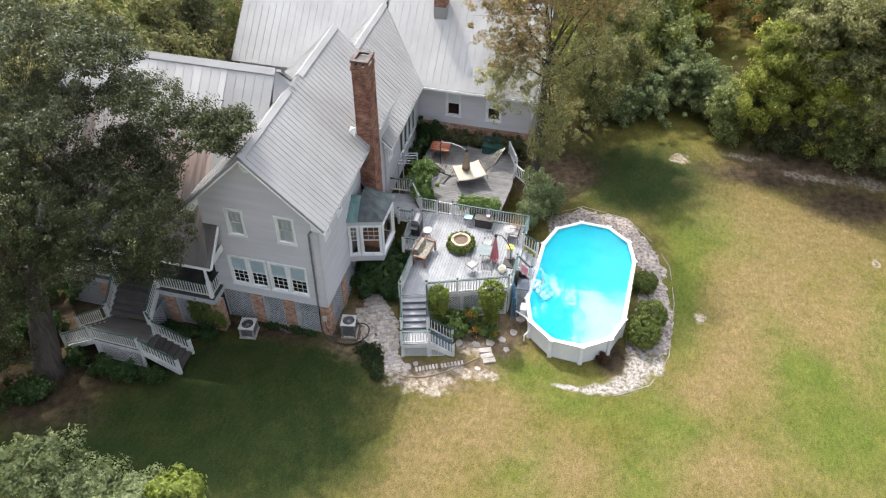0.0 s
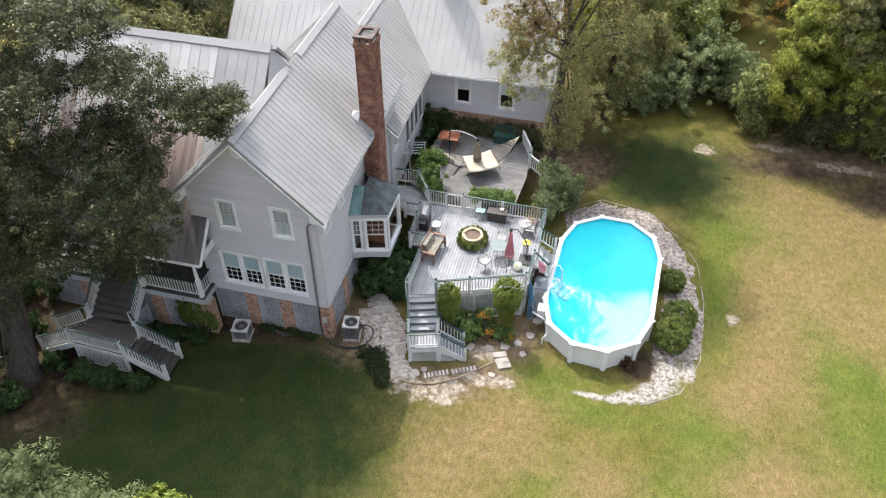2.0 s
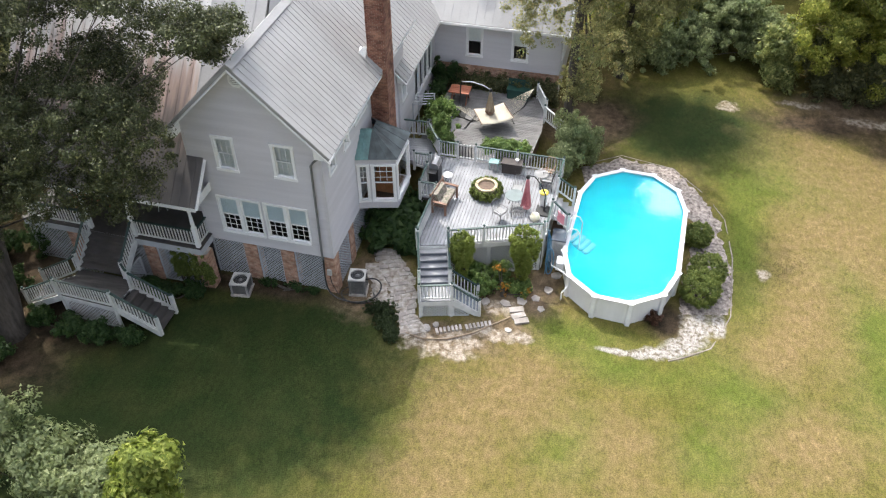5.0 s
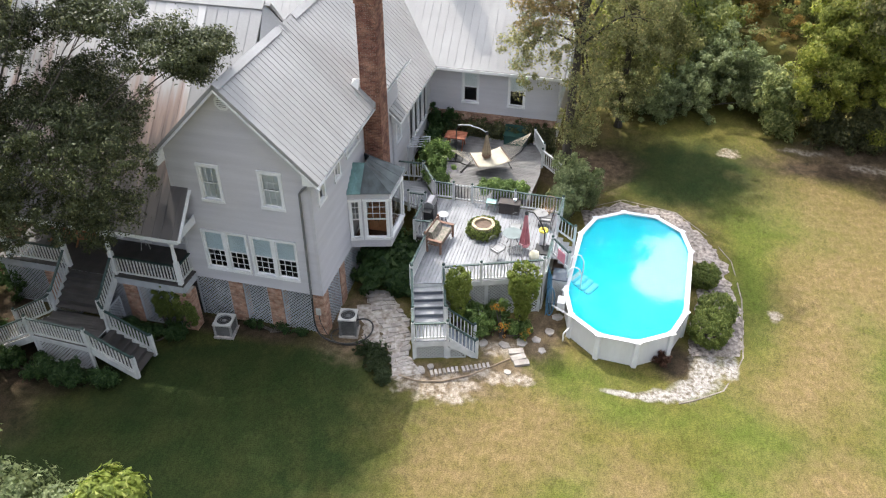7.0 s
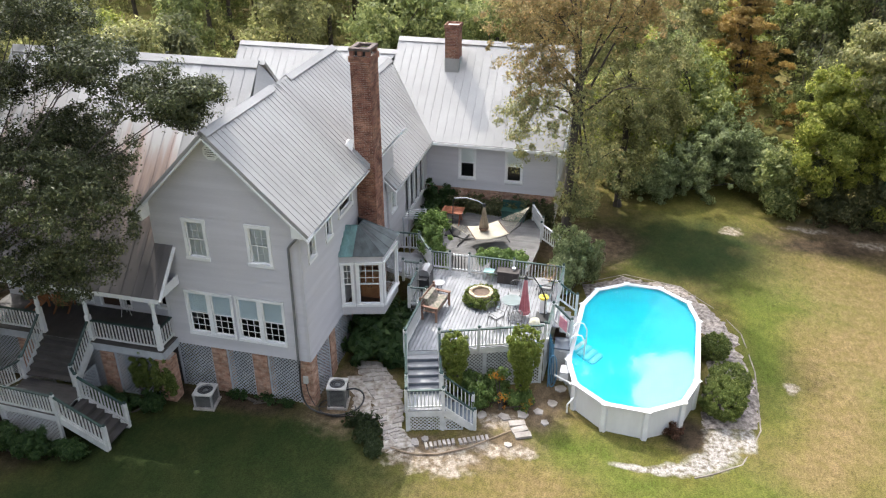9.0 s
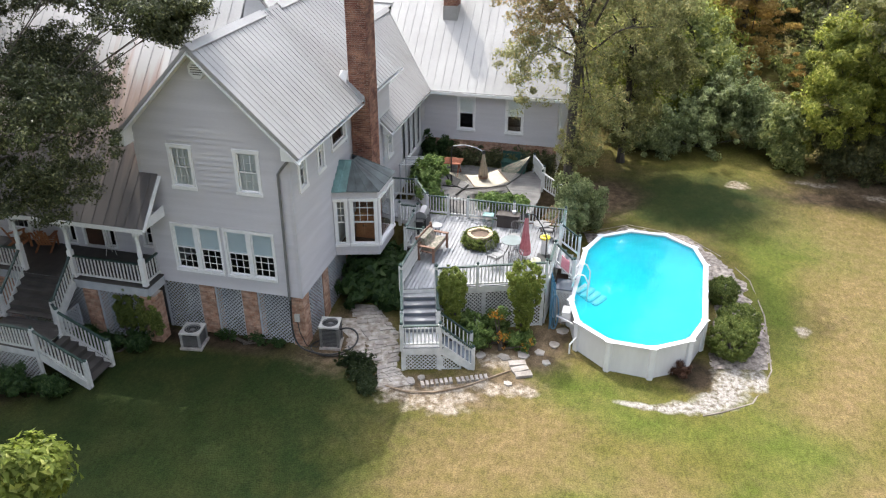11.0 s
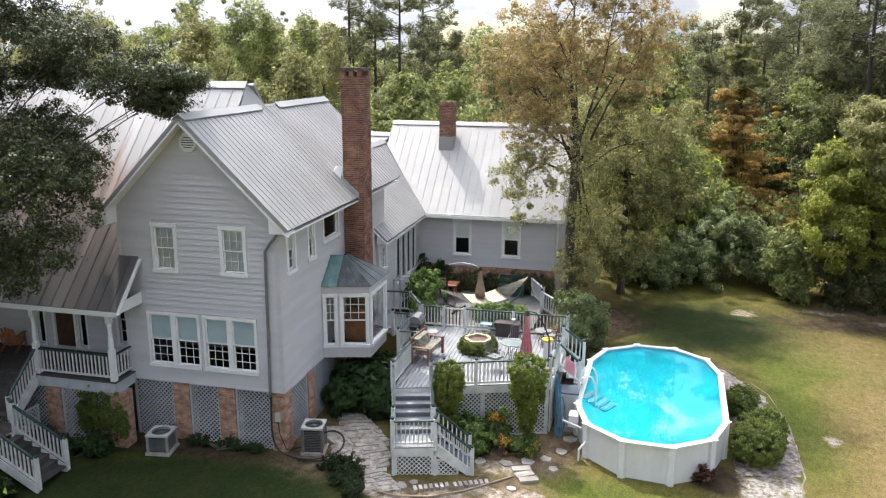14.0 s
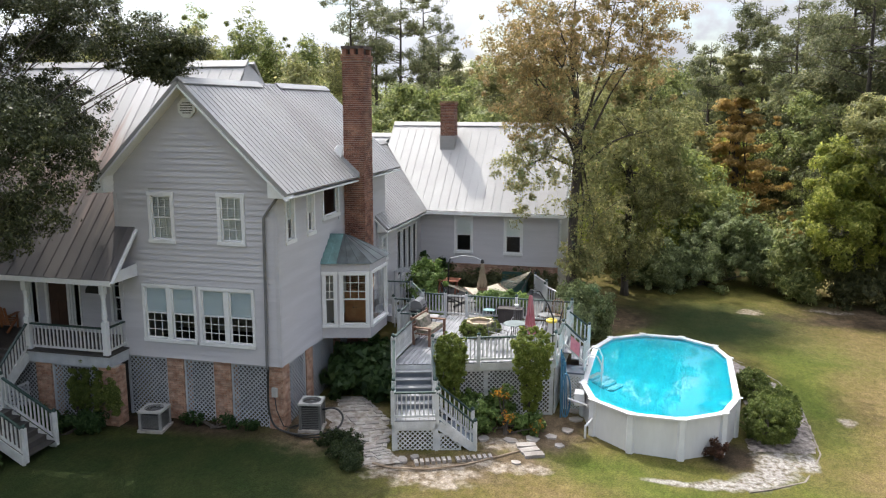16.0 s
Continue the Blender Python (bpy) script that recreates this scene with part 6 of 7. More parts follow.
ac_unit("light grey outdoor air conditioner by the lattice", -3.62, -0.8, 8, 0.66, 0.64, surface("mid_grey_casing", (0.24, 0.235, 0.225), (0.34, 0.33, 0.32), 3.0, 0.5, 0.05))
hose = thing("garden_hose", "black garden hose coiled on the ground", "hose")
hp = [(0.03, -0.07, 2.0), (0.02, -0.12, 1.4), (0.04, -0.2, 0.75), (0.16, -0.28, 0.32), (0.4, -0.36, 0.1), (0.85, -0.42, 0.02), (1.5, -0.42, 0.02), (2.0, -0.1, 0.03), (2.22, 0.35, 0.06), (2.24, 0.62, 0.27), (2.1, 0.66, 0.48), (1.85, 0.62, 0.58), (1.55, 0.55, 0.5)]
for _ in range(2):
    hp = [hp[0]] + [tuple(Vector(a).lerp(Vector(b), f)) for a, b in zip(hp, hp[1:]) for f in (0.25, 0.75)] + [hp[-1]]
part("tube", Geo().tube([Vector(p) for p in hp], 0.034, 6), BLACK, hose, "", True)
part("tube", Geo().tube([(1.3 + 0.72 * math.cos(a), 0.12 + 0.5 * math.sin(a), ground_z(1.3, 0.1) + 0.05) for a in [2.2 + i * 0.22 for i in range(22)]], 0.026, 6), BLACK, hose, "", True)
cable = thing("power_cable", "thin black cable from the brick pier to the air conditioner", "cable")
part("wire", Geo().tube([(0.2, -0.06, 1.05), (0.3, -0.14, 0.6), (0.55, -0.22, 0.15), (0.9, -0.1, 0.05), (1.0, 0.15, 0.25)], 0.018, 5), BLACK, cable, "", True)
box = thing("meter_box", "small grey electric box on the brick pier", "electric box")
part("case", Geo().box(0.12, 0.3, -0.1, -0.02, 1.02, 1.32), ACM, box)
poles = thing("pool_poles", "blue pool brush poles leaning at the deck", "pool tools")
BLUE = surface("blue_tube", (0.05, 0.16, 0.28), (0.1, 0.25, 0.38), 3.0, 0.4)
for i in range(4):
    part("pole", Geo().tube([(8.85 + 0.06 * i, 3.5 + 0.1 * i, -0.3), (8.8 + 0.05 * i, 3.75, 2.1 - 0.15 * i)], 0.025, 6), BLUE, poles)
part("hose_loop", Geo().tube([(9.0 + 0.16 * math.cos(a), 3.45, 0.6 + 0.75 * math.sin(a)) for a in [i * math.pi / 12 for i in range(25)]], 0.03, 6), BLUE, poles, "", True)
pump = thing("pool_pump_pipes", "white plastic pool pipes beside the wall", "pipes")
part("pipe", Geo().tube([(9.1, 3.3, 0.55), (9.7, 3.0, 0.5), (9.75, 2.9, 0.5)], 0.035, 8), WHITE, pump)
part("pipe", Geo().tube([(9.75, 2.2, -0.35), (9.75, 2.2, 0.1), (9.95, 2.4, 0.3), (10.1, 2.5, 0.3)], 0.035, 8), WHITE, pump)
part("skimmer", Geo().box(9.3, 9.62, 3.25, 3.75, 0.35, 0.75), POOLRIM, pump)

# ---- stone path, sandy bed ----
path = thing("stone_path", "irregular pale flagstone path from house to lawn", "path", kind="structure")
BED = [(16.85, 3.1), (16.95, 6.7), (16.6, 9.3), (15.7, 10.9), (14.0, 12.6), (11.4, 13.0), (9.4, 11.6)]
bed = thing("sand_bed", "pale sandy bed edged with timber round the pool", "flower bed", kind="structure")


def sheet(poly_in, poly_out, lift, seed, sub=4):
    """A strip of ground cover between two lines, a little above the ground, with uneven edges."""
    g = Geo()
    r = random.Random(seed)
    n = len(poly_in)
    rows = []
    for i in range((n - 1) * sub + 1):
        k, f = min(i // sub, n - 2), (i / sub) - min(i // sub, n - 2)
        a = Vector(poly_in[k]).lerp(Vector(poly_in[k + 1]), f)
        b = Vector(poly_out[k]).lerp(Vector(poly_out[k + 1]), f)
        a, b = a + Vector((r.uniform(-0.12, 0.12), r.uniform(-0.12, 0.12))), b + Vector((r.uniform(-0.12, 0.12), r.uniform(-0.12, 0.12)))
        rows.append([a.lerp(b, t / 4) for t in range(5)])
    for row in rows:
        for j, p in enumerate(row):
            g.v.append((p.x, p.y, ground_z(p.x, p.y) + (lift if 0 < j < 4 else -0.015) + 0.012 * noise.noise(Vector((p.x * 2, p.y * 2, 0)))))
    g.f = [(i * 5 + j, (i + 1) * 5 + j, (i + 1) * 5 + j + 1, i * 5 + j + 1) for i in range(len(rows) - 1) for j in range(4)]
    return g


INNER = [(14.75, 3.2), (14.75, 6.7), (14.7, 8.8), (14.0, 10.2), (12.9, 10.9), (11.4, 10.8), (9.9, 9.9)]
part("mulch", sheet([(14.85, 2.75)] + INNER, [(15.55, 2.9)] + BED, 0.04, 7, 10), surface("grey_mulch", (0.085, 0.068, 0.058), (0.37, 0.32, 0.285), 6.0, 0.95, 0.5, 0, 12), bed)
EDGING = surface("grey_edging", (0.13, 0.11, 0.095), (0.26, 0.225, 0.195), 3.0, 0.9, 0.3)
KERB = [(14.4, 0.02), (15.0, 0.35), (16.05, 1.1), (16.5, 2.15)] + BED
for a, b in zip(KERB, KERB[1:]):
    part("edging_timber", Geo().beam((*a, ground_z(*a) - 0.02), (*b, ground_z(*b) - 0.02), 0.05, 0.07), EDGING, bed)
PATH_L = [(0.9, 3.0), (1.5, 2.0), (2.1, 1.1), (2.8, 0.0), (3.3, -0.9), (3.8, -1.5)]
PATH_R = [(2.1, 3.3), (2.8, 2.5), (3.5, 1.7), (3.85, 0.8), (4.05, -0.4), (4.7, -0.9)]
part("gravel", sheet(PATH_L, PATH_R, 0.03, 6, 10), SAND, path)
part("gravel", sheet([(1.0, 1.9), (1.5, 1.0), (1.75, 0.4), (1.7, -0.05), (2.3, -0.2)], [(1.75, 2.2), (2.3, 1.3), (2.7, 0.6), (2.85, 0.2), (2.9, -0.1)], 0.02, 8, 8), SAND, path)
rs = random.Random(9)


def across(u, w):
    """A point of the path: u along it, w from one side to the other."""
    k = min(int(u), len(PATH_L) - 2)
    return Vector(PATH_L[k]).lerp(Vector(PATH_L[k + 1]), u - k).lerp(Vector(PATH_R[k]).lerp(Vector(PATH_R[k + 1]), u - k), w)


u = 0.05
while u < len(PATH_L) - 1.35:
    du, w = rs.uniform(0.17, 0.3), 0.03 + rs.uniform(0, 0.16)
    while w < 0.86:
        dw = min(rs.uniform(0.13, 0.34), 0.96 - w)
        if rs.random() < 0.76:
            poly = [tuple(across(u + a + rs.uniform(-0.03, 0.03), w + c + rs.uniform(-0.02, 0.02))) for a, c in ((0.02, 0.015), (0.02, dw - 0.015), (du * 0.5, dw - 0.01), (du - 0.02, dw - 0.015), (du - 0.02, 0.015))]
            z = ground_z(*poly[0])
            part("flagstone", Geo().prism(poly[::-1], z - 0.05, z + 0.042 + rs.uniform(0, 0.012)), STONE, path)
        w += dw
    u += du
spots = [(Vector(q), r0) for q, r0 in (((7.5, 1.33), 0.3), ((8.16, 1.63), 0.3), ((8.69, 1.93), 0.22), ((9.15, 2.55), 0.24), ((9.0, 1.4), 0.18), ((9.35, 3.5), 0.28), ((9.24, 4.2), 0.28), ((6.67, 1.2), 0.24), ((6.1, 1.1), 0.2), ((4.64, -0.86), 0.22), ((4.95, -0.6), 0.16), ((7.9, -0.1), 0.16))]
for p, r0 in spots:
    k = rs.randint(5, 7)
    turn, long = rs.uniform(0, 6.28), rs.uniform(0.65, 0.95)
    ring = [(r0 * rs.uniform(0.8, 1.12) * math.cos(2 * math.pi * i / k), r0 * long * rs.uniform(0.8, 1.12) * math.sin(2 * math.pi * i / k)) for i in range(k)]
    poly = [(p.x + x * math.cos(turn) - y * math.sin(turn), p.y + x * math.sin(turn) + y * math.cos(turn)) for x, y in ring]
    z = ground_z(p.x, p.y)
    part("flagstone", Geo().prism(poly, z - 0.05, z + 0.04 + rs.uniform(0, 0.012)), STONE, path)
for x, y, turn in ((8.03, 1.06, 20), (8.17, 0.75, 32), (8.34, 0.5, 24)):
    part("stone_slab", Geo().box(-0.3, 0.3, -0.14, 0.14, -0.05, 0.09, pose(x, y, ground_z(x, y), 0, 0, turn)), STONE, path)
for i in range(14):
    x, y = 5.07 + i * 0.148 + (0.1 if i > 6 else 0), -0.92 + i * 0.074
    m = pose(x, y, ground_z(x, y), 0, 0, 25 + rs.uniform(-4, 4))
    part("paving_brick", Geo().box(-0.05, 0.05, -0.13, 0.13, -0.05, 0.07, m), STONE, path)
log = thing("edging_log", "thin weathered pole edging the stone path", "log")
part("log", Geo().tube([(x, y, ground_z(x, y) + 0.03) for x, y in ((3.86, -1.34), (4.54, -1.46), (5.56, -1.23), (6.5, -0.65), (7.26, 0.05), (7.93, 0.68))], 0.03, 7), surface("weathered_pole", (0.24, 0.17, 0.11), (0.34, 0.26, 0.18), 3.0, 0.8, 0.2), log)


# ---- planting ----
MORE, FINER = 1.5, 0.82


def leaf_cloud(name, centres, radii, count, size, mat, seed, squash=1.0, flat=0.15, parent=None, label="", long=1.6):
    """One mesh of many small leaves, gathered in clumps about the centres."""
    count, size = int(count * MORE), size * FINER
    r = np.random.default_rng(seed)
    centres, radii = np.asarray(centres, float), np.asarray(radii, float)
    k = r.integers(0, len(centres), count)
    d = r.normal(size=(count, 3))
    d /= np.linalg.norm(d, axis=1)[:, None]
    d[:, 2] *= squash
    far = np.clip(1.0 - np.abs(r.normal(0, 0.3, count)), 0.12, 1.0) * np.where(r.random(count) < 0.1, 1.35, 1.0)
    p = centres[k] + d * (radii[k] * far)[:, None]
    # leaves lie along the outside of their clump and of the crown, with a tilt of their own
    o = (p - centres.mean(0)) / (centres.std(0) * 1.7 + 0.15)
    o /= np.maximum(np.linalg.norm(o, axis=1), 0.3)[:, None]
    n = d * 0.75 + o * 0.5 + r.normal(size=(count, 3)) * 0.42 + np.array([0, 0, flat * 2.0])
    n /= np.linalg.norm(n, axis=1)[:, None]
    u = np.cross(n, r.normal(size=(count, 3)))
    u /= np.linalg.norm(u, axis=1)[:, None]
    v = np.cross(n, u)
    s = size * r.uniform(0.6, 1.3, count)[:, None]
    u, v = u * s * long * 0.5, v * s * 0.5
    verts = np.stack((p - u - v * 0.9, p - u * 0.8 + v * 0.9, p + u + n * s * 0.15), 1).reshape(-1, 3)
    me = bpy.data.meshes.new(name)
    me.vertices.add(count * 3)
    me.vertices.foreach_set("co", verts.ravel())
    me.loops.add(count * 3)
    me.loops.foreach_set("vertex_index", np.arange(count * 3))
    me.polygons.add(count)
    me.polygons.foreach_set("loop_start", np.arange(count) * 3)
    me.update(calc_edges=True)
    me.materials.append(mat)
    ob = new(name, me)
    if parent is not None:
        ob.parent = parent
    return tagged(ob, label)


def clumps_on(blobs, per, size, seed, spread=0.3, mid=0.72):
    """Clump centres gathered about ellipsoids, thinning outwards, of very uneven size; blobs: centre and three half sizes."""
    r = np.random.default_rng(seed)
    out, rad = [], []
    for c, h in blobs:
        for _ in range(per):
            d = r.normal(size=3)
            d /= np.linalg.norm(d)
            q = min(abs(r.normal(mid, spread)), 1.22)
            out.append(np.array(c) + d * np.array(h) * q)
            rad.append(size * r.uniform(0.45, 1.5) * (1.15 - 0.35 * q))
    return out, rad


def limbs(base, trunk_top, blobs, r0, seed, extra=3, thick=0.36, wig=0.5):
    """A tapered trunk and forking limbs that reach into the crown."""
    rnd = random.Random(seed)
    base, trunk_top = Vector(base), Vector(trunk_top)
    g = Geo()
    mid = base.lerp(trunk_top, 0.5) + Vector((rnd.uniform(-1, 1), rnd.uniform(-1, 1), 0)) * r0 * 0.6
    g.tube([base - Vector((0, 0, 0.3)), base + Vector((0, 0, 0.25)), mid, trunk_top], [r0 * 1.6, r0 * 1.15, r0 * 0.9, r0 * 0.62], 10)
    for c, h in blobs:
        c = Vector(c)
        a = base.lerp(trunk_top, rnd.uniform(0.75, 1.0))
        m1 = a.lerp(c, 0.5) + Vector((rnd.uniform(-1, 1), rnd.uniform(-1, 1), rnd.uniform(0, 1))) * wig
        g.tube([a, m1, c], [r0 * thick, r0 * thick * 0.6, r0 * thick * 0.25], 7)
        for _ in range(extra):
            e = c + Vector((rnd.uniform(-1, 1) * h[0], rnd.uniform(-1, 1) * h[1], rnd.uniform(-0.6, 0.9) * h[2])) * 0.9
            s = m1.lerp(c, rnd.uniform(0.3, 1.0))
            g.tube([s, s.lerp(e, 0.5) + Vector((rnd.uniform(-1, 1), rnd.uniform(-1, 1), rnd.uniform(-0.4, 0.6))) * wig * 0.5, e], [r0 * thick * 0.3, r0 * thick * 0.2, r0 * thick * 0.06], 5)
    return g


OAK = leaf_material("oak_leaf", (0.027, 0.034, 0.014), (0.066, 0.077, 0.034), (0.21, 0.215, 0.11), 0.36, 0.24)
WOODDARK = leaf_material("woodland_leaf", (0.074, 0.088, 0.048), (0.187, 0.196, 0.102), (0.326, 0.316, 0.179))
# woodland leaf darkened: own tone of dark trees, painted-in shade in the undergrowth
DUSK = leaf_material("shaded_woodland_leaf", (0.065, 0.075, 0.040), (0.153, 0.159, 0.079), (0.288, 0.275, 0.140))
SYC = leaf_material("thin_olive_leaf", (0.148, 0.151, 0.076), (0.323, 0.323, 0.161), (0.505, 0.406, 0.210))
TAN = leaf_material("tan_autumn_leaf", (0.192, 0.162, 0.084), (0.384, 0.300, 0.156), (0.528, 0.336, 0.180))
BRIGHT = leaf_material("yellow_green_leaf", (0.134, 0.168, 0.043), (0.336, 0.354, 0.088), (0.537, 0.515, 0.158), 0.5, 0.64)
YELLOWG = leaf_material("fresh_yellow_green_leaf", (0.102, 0.141, 0.030), (0.247, 0.294, 0.063), (0.411, 0.429, 0.126))
OLIVE = leaf_material("olive_green_leaf", (0.116, 0.128, 0.058), (0.294, 0.291, 0.133), (0.503, 0.456, 0.231))
MIDGREEN = leaf_material("mid_green_leaf", (0.097, 0.131, 0.050), (0.269, 0.298, 0.119), (0.473, 0.467, 0.206))
CLIPPED = leaf_material("clipped_evergreen_leaf", (0.072, 0.100, 0.026), (0.174, 0.214, 0.056), (0.290, 0.325, 0.107))
GREY_GREEN = leaf_material("grey_green_leaf", (0.113, 0.145, 0.073), (0.271, 0.311, 0.158), (0.435, 0.463, 0.262))
LEAFY = leaf_material("leafy_green_leaf", (0.062, 0.105, 0.03), (0.165, 0.245, 0.075), (0.3, 0.38, 0.14))
DEEP = leaf_material("deep_green_leaf", (0.020, 0.045, 0.015), (0.060, 0.109, 0.036), (0.107, 0.161, 0.061))
DRY = leaf_material("dry_brown_leaf", (0.05, 0.026, 0.018), (0.12, 0.06, 0.04), (0.2, 0.11, 0.07))
MOUND = leaf_material("dark_mound_leaf", (0.022, 0.035, 0.015), (0.051, 0.072, 0.029), (0.091, 0.116, 0.049))
RUST = leaf_material("rusty_cypress_leaf", (0.25, 0.175, 0.065), (0.42, 0.29, 0.11), (0.47, 0.36, 0.14), 0.6, 0.55)
PINE = leaf_material("pine_needle", (0.077, 0.086, 0.050), (0.177, 0.187, 0.106), (0.304, 0.297, 0.178))


def tree(label, base, trunk_top, r0, blobs, per, clump, count, leaf, mat, seed, name="tree", squash=0.8, extra=3, group="", long=1.6, second=None):
    """second: another leaf colour and how many of the last blobs bear it."""
    t = thing(name, label, "tree", group, at=Matrix.Translation(base))
    inv = Matrix.Translation([-v for v in base])
    made = [part("trunk", limbs(base, trunk_top, blobs, r0, seed, extra, 0.08 if r0 > 0.5 else 0.3), BARK, None, "", True)]
    cut = len(blobs) - (second[1] if second else 0)
    c, r = clumps_on(blobs[:cut], per, clump, seed)
    made.append(leaf_cloud("crown", c, r, int(count * cut / len(blobs)), leaf, mat, seed + 1, squash, long=long))
    if second:
        c, r = clumps_on(blobs[cut:], per, clump, seed + 7)
        made.append(leaf_cloud("crown", c, r, int(count * (1 - cut / len(blobs))), leaf, second[0], seed + 8, squash, long=long))
    for o in made:
        o.data.transform(inv)
        o.parent = t
    return t


def pine(label, base, h, w, count, mat, seed, group=""):
    """A straight bare trunk, thin whorled limbs in the upper half, needles in flat tufts towards their ends."""
    t = thing("pine_tree", label, "tree", group, at=Matrix.Translation(base))
    rnd = random.Random(seed)
    lean = Vector((rnd.uniform(-0.4, 0.4), rnd.uniform(-0.4, 0.4), 0))
    axis = lambda f: lean * f * f + Vector((0, 0, h * f))
    g = Geo().tube([axis(f) - Vector((0, 0, 0.3 if f == 0 else 0)) for f in (0, 0.3, 0.6, 0.85, 1.0)], [0.24, 0.2, 0.14, 0.07, 0.02], 8)
    c, rad = [], []
    for i in range(30):
        f = 0.4 + 0.58 * (i + rnd.uniform(-1.5, 1.5)) / 30
        if f < 0.55 and rnd.random() < 0.35:
            continue
        reach = w * (0.25 + 1.0 * math.sin(math.pi * min(1.0, (1.03 - f) / 0.75)) ** 0.8) * rnd.uniform(0.5, 1.1)
        a = rnd.uniform(0, 6.283)
        d = Vector((math.cos(a), math.sin(a), rnd.uniform(-0.15, 0.55)))
        s = axis(f)
        e = s + d * reach
        m1 = s.lerp(e, 0.55) + Vector((0, 0, -0.06 * reach))
        g.tube([s, m1, e], [0.05, 0.035, 0.012], 5)
        side = Vector((-d.y, d.x, 0))
        for k in range(max(2, int(reach * 2.0))):
            q = rnd.uniform(0.4, 1.05)
            p = s.lerp(e, q) + side * rnd.uniform(-0.45, 0.45) * reach * 0.7 + Vector((0, 0, rnd.uniform(-0.3, 0.55)))
            c.append(p)
            rad.append(rnd.uniform(0.3, 0.75))
            if rnd.random() < 0.5:
                g.tube([s.lerp(e, q * 0.8), p], [0.02, 0.008], 4)
    for o in (part("trunk", g, BARK, None, "", True), leaf_cloud("crown", c, rad, count, 0.12, mat, seed + 1, 0.8, 0.15, long=2.6)):
        o.parent = t
    return t


def bush(label, base, blobs, per, clump, count, leaf, mat, seed, name="shrub", category="shrub", group="", stems=5, squash=0.9, clipped=False):
    t = thing(name, label, category, group, at=Matrix.Translation(base))
    inv = Matrix.Translation([-v for v in base])
    rnd = random.Random(seed)
    g = Geo()
    for i in range(stems):
        c, h = blobs[i % len(blobs)]
        e = Vector(c) + Vector((rnd.uniform(-0.5, 0.5) * h[0], rnd.uniform(-0.5, 0.5) * h[1], 0))
        g.tube([Vector(base) + Vector((rnd.uniform(-0.1, 0.1), rnd.uniform(-0.1, 0.1), -0.1)), Vector(base).lerp(e, 0.5), e], [0.035, 0.025, 0.01], 5)
    stem = part("woody_base", g, BARK)
    c, r = clumps_on(blobs, per, clump, seed, 0.08, 0.88) if clipped else clumps_on(blobs, per, clump, seed, 0.3, 0.65)
    crown = leaf_cloud("foliage", c, r, count, leaf, mat, seed + 1, squash)
    for o in (stem, crown):
        o.data.transform(inv)
        o.parent = t
    return t


# the great oak beside the porch
OAK_BLOBS = [((-5.2, -3.1, 8.7), (1.9, 1.5, 1.6)), ((-8.4, -3.8, 9.3), (2.2, 2.0, 1.6)), ((-11.5, -5.0, 10.0), (2.8, 2.4, 2.0)), ((-6.0, -3.4, 6.9), (1.6, 1.2, 0.9)), ((-8.6, -4.4, 7.4), (2.0, 1.6, 1.3)),
             ((-4.1, -0.3, 12.0), (1.9, 1.5, 0.75)), ((-6.0, -0.5, 13.0), (1.5, 1.4, 0.7)), ((-8.4, 0.2, 14.6), (2.0, 1.8, 0.9)), ((-11.6, 0.6, 14.8), (2.6, 2.2, 1.1)), ((-14.5, -2.0, 12.5), (3.2, 3.2, 2.0)),
             ((-15.5, 3.5, 13.0), (3.0, 3.0, 1.6)), ((-17.0, -6.0, 8.0), (3.0, 3.0, 2.6)), ((-16.0, -8.5, 9.5), (4.0, 3.0, 2.2)), ((-10.8, -7.5, 11.6), (2.8, 2.0, 1.3)), ((-12.0, -2.0, 11.6), (2.4, 2.4, 1.3)),
             ((-8.6, -0.6, 9.9), (1.8, 1.6, 0.9)), ((-6.5, -2.0, 9.5), (1.7, 1.4, 1.1)), ((-9.8, -1.8, 9.0), (2.0, 1.6, 1.3)), ((-12.6, -1.0, 9.4), (2.4, 2.0, 1.6)), ((-10.5, -4.0, 7.6), (2.0, 1.6, 1.3)), ((-3.3, 0.1, 11.3), (0.9, 0.8, 0.5)),
             ((-13.0, -6.2, 4.6), (2.2, 2.0, 1.6)), ((-15.5, -6.0, 5.0), (2.5, 2.5, 2.0)), ((-11.6, -6.0, 6.0), (1.7, 1.5, 1.2)), ((-14.0, -8.5, 5.5), (2.5, 2.0, 1.6)), ((-18.0, -9.0, 4.0), (3.0, 3.0, 2.4)), ((-9.6, -2.2, 12.3), (1.6, 1.4, 0.8)), ((-14.0, -6.0, 2.2), (2.0, 1.6, 1.2)), ((-6.3, -0.6, 9.3), (1.4, 1.2, 1.1)), ((-7.4, 0.2, 10.2), (1.2, 1.2, 0.8)), ((-9.0, 1.5, 13.6), (2.2, 1.5, 0.5)), ((-2.9, 0.5, 11.8), (0.9, 0.7, 0.4)), ((-12.5, 2.0, 13.8), (2.2, 1.8, 0.8)), ((-10.3, 0.6, 11.7), (1.8, 1.4, 0.8)), ((-13.2, 1.8, 11.2), (1.8, 1.6, 1.0)), ((-8.0, 1.2, 12.0), (1.2, 1.1, 0.5))]
tree("great live oak with dark small leaves and grey limbs", (-12.0, -5.2, -0.1), (-11.6, -4.0, 5.5), 0.6, OAK_BLOBS, 84, 0.4, 205000, 0.08, OAK, 11, "oak_tree", 0.7, 4)
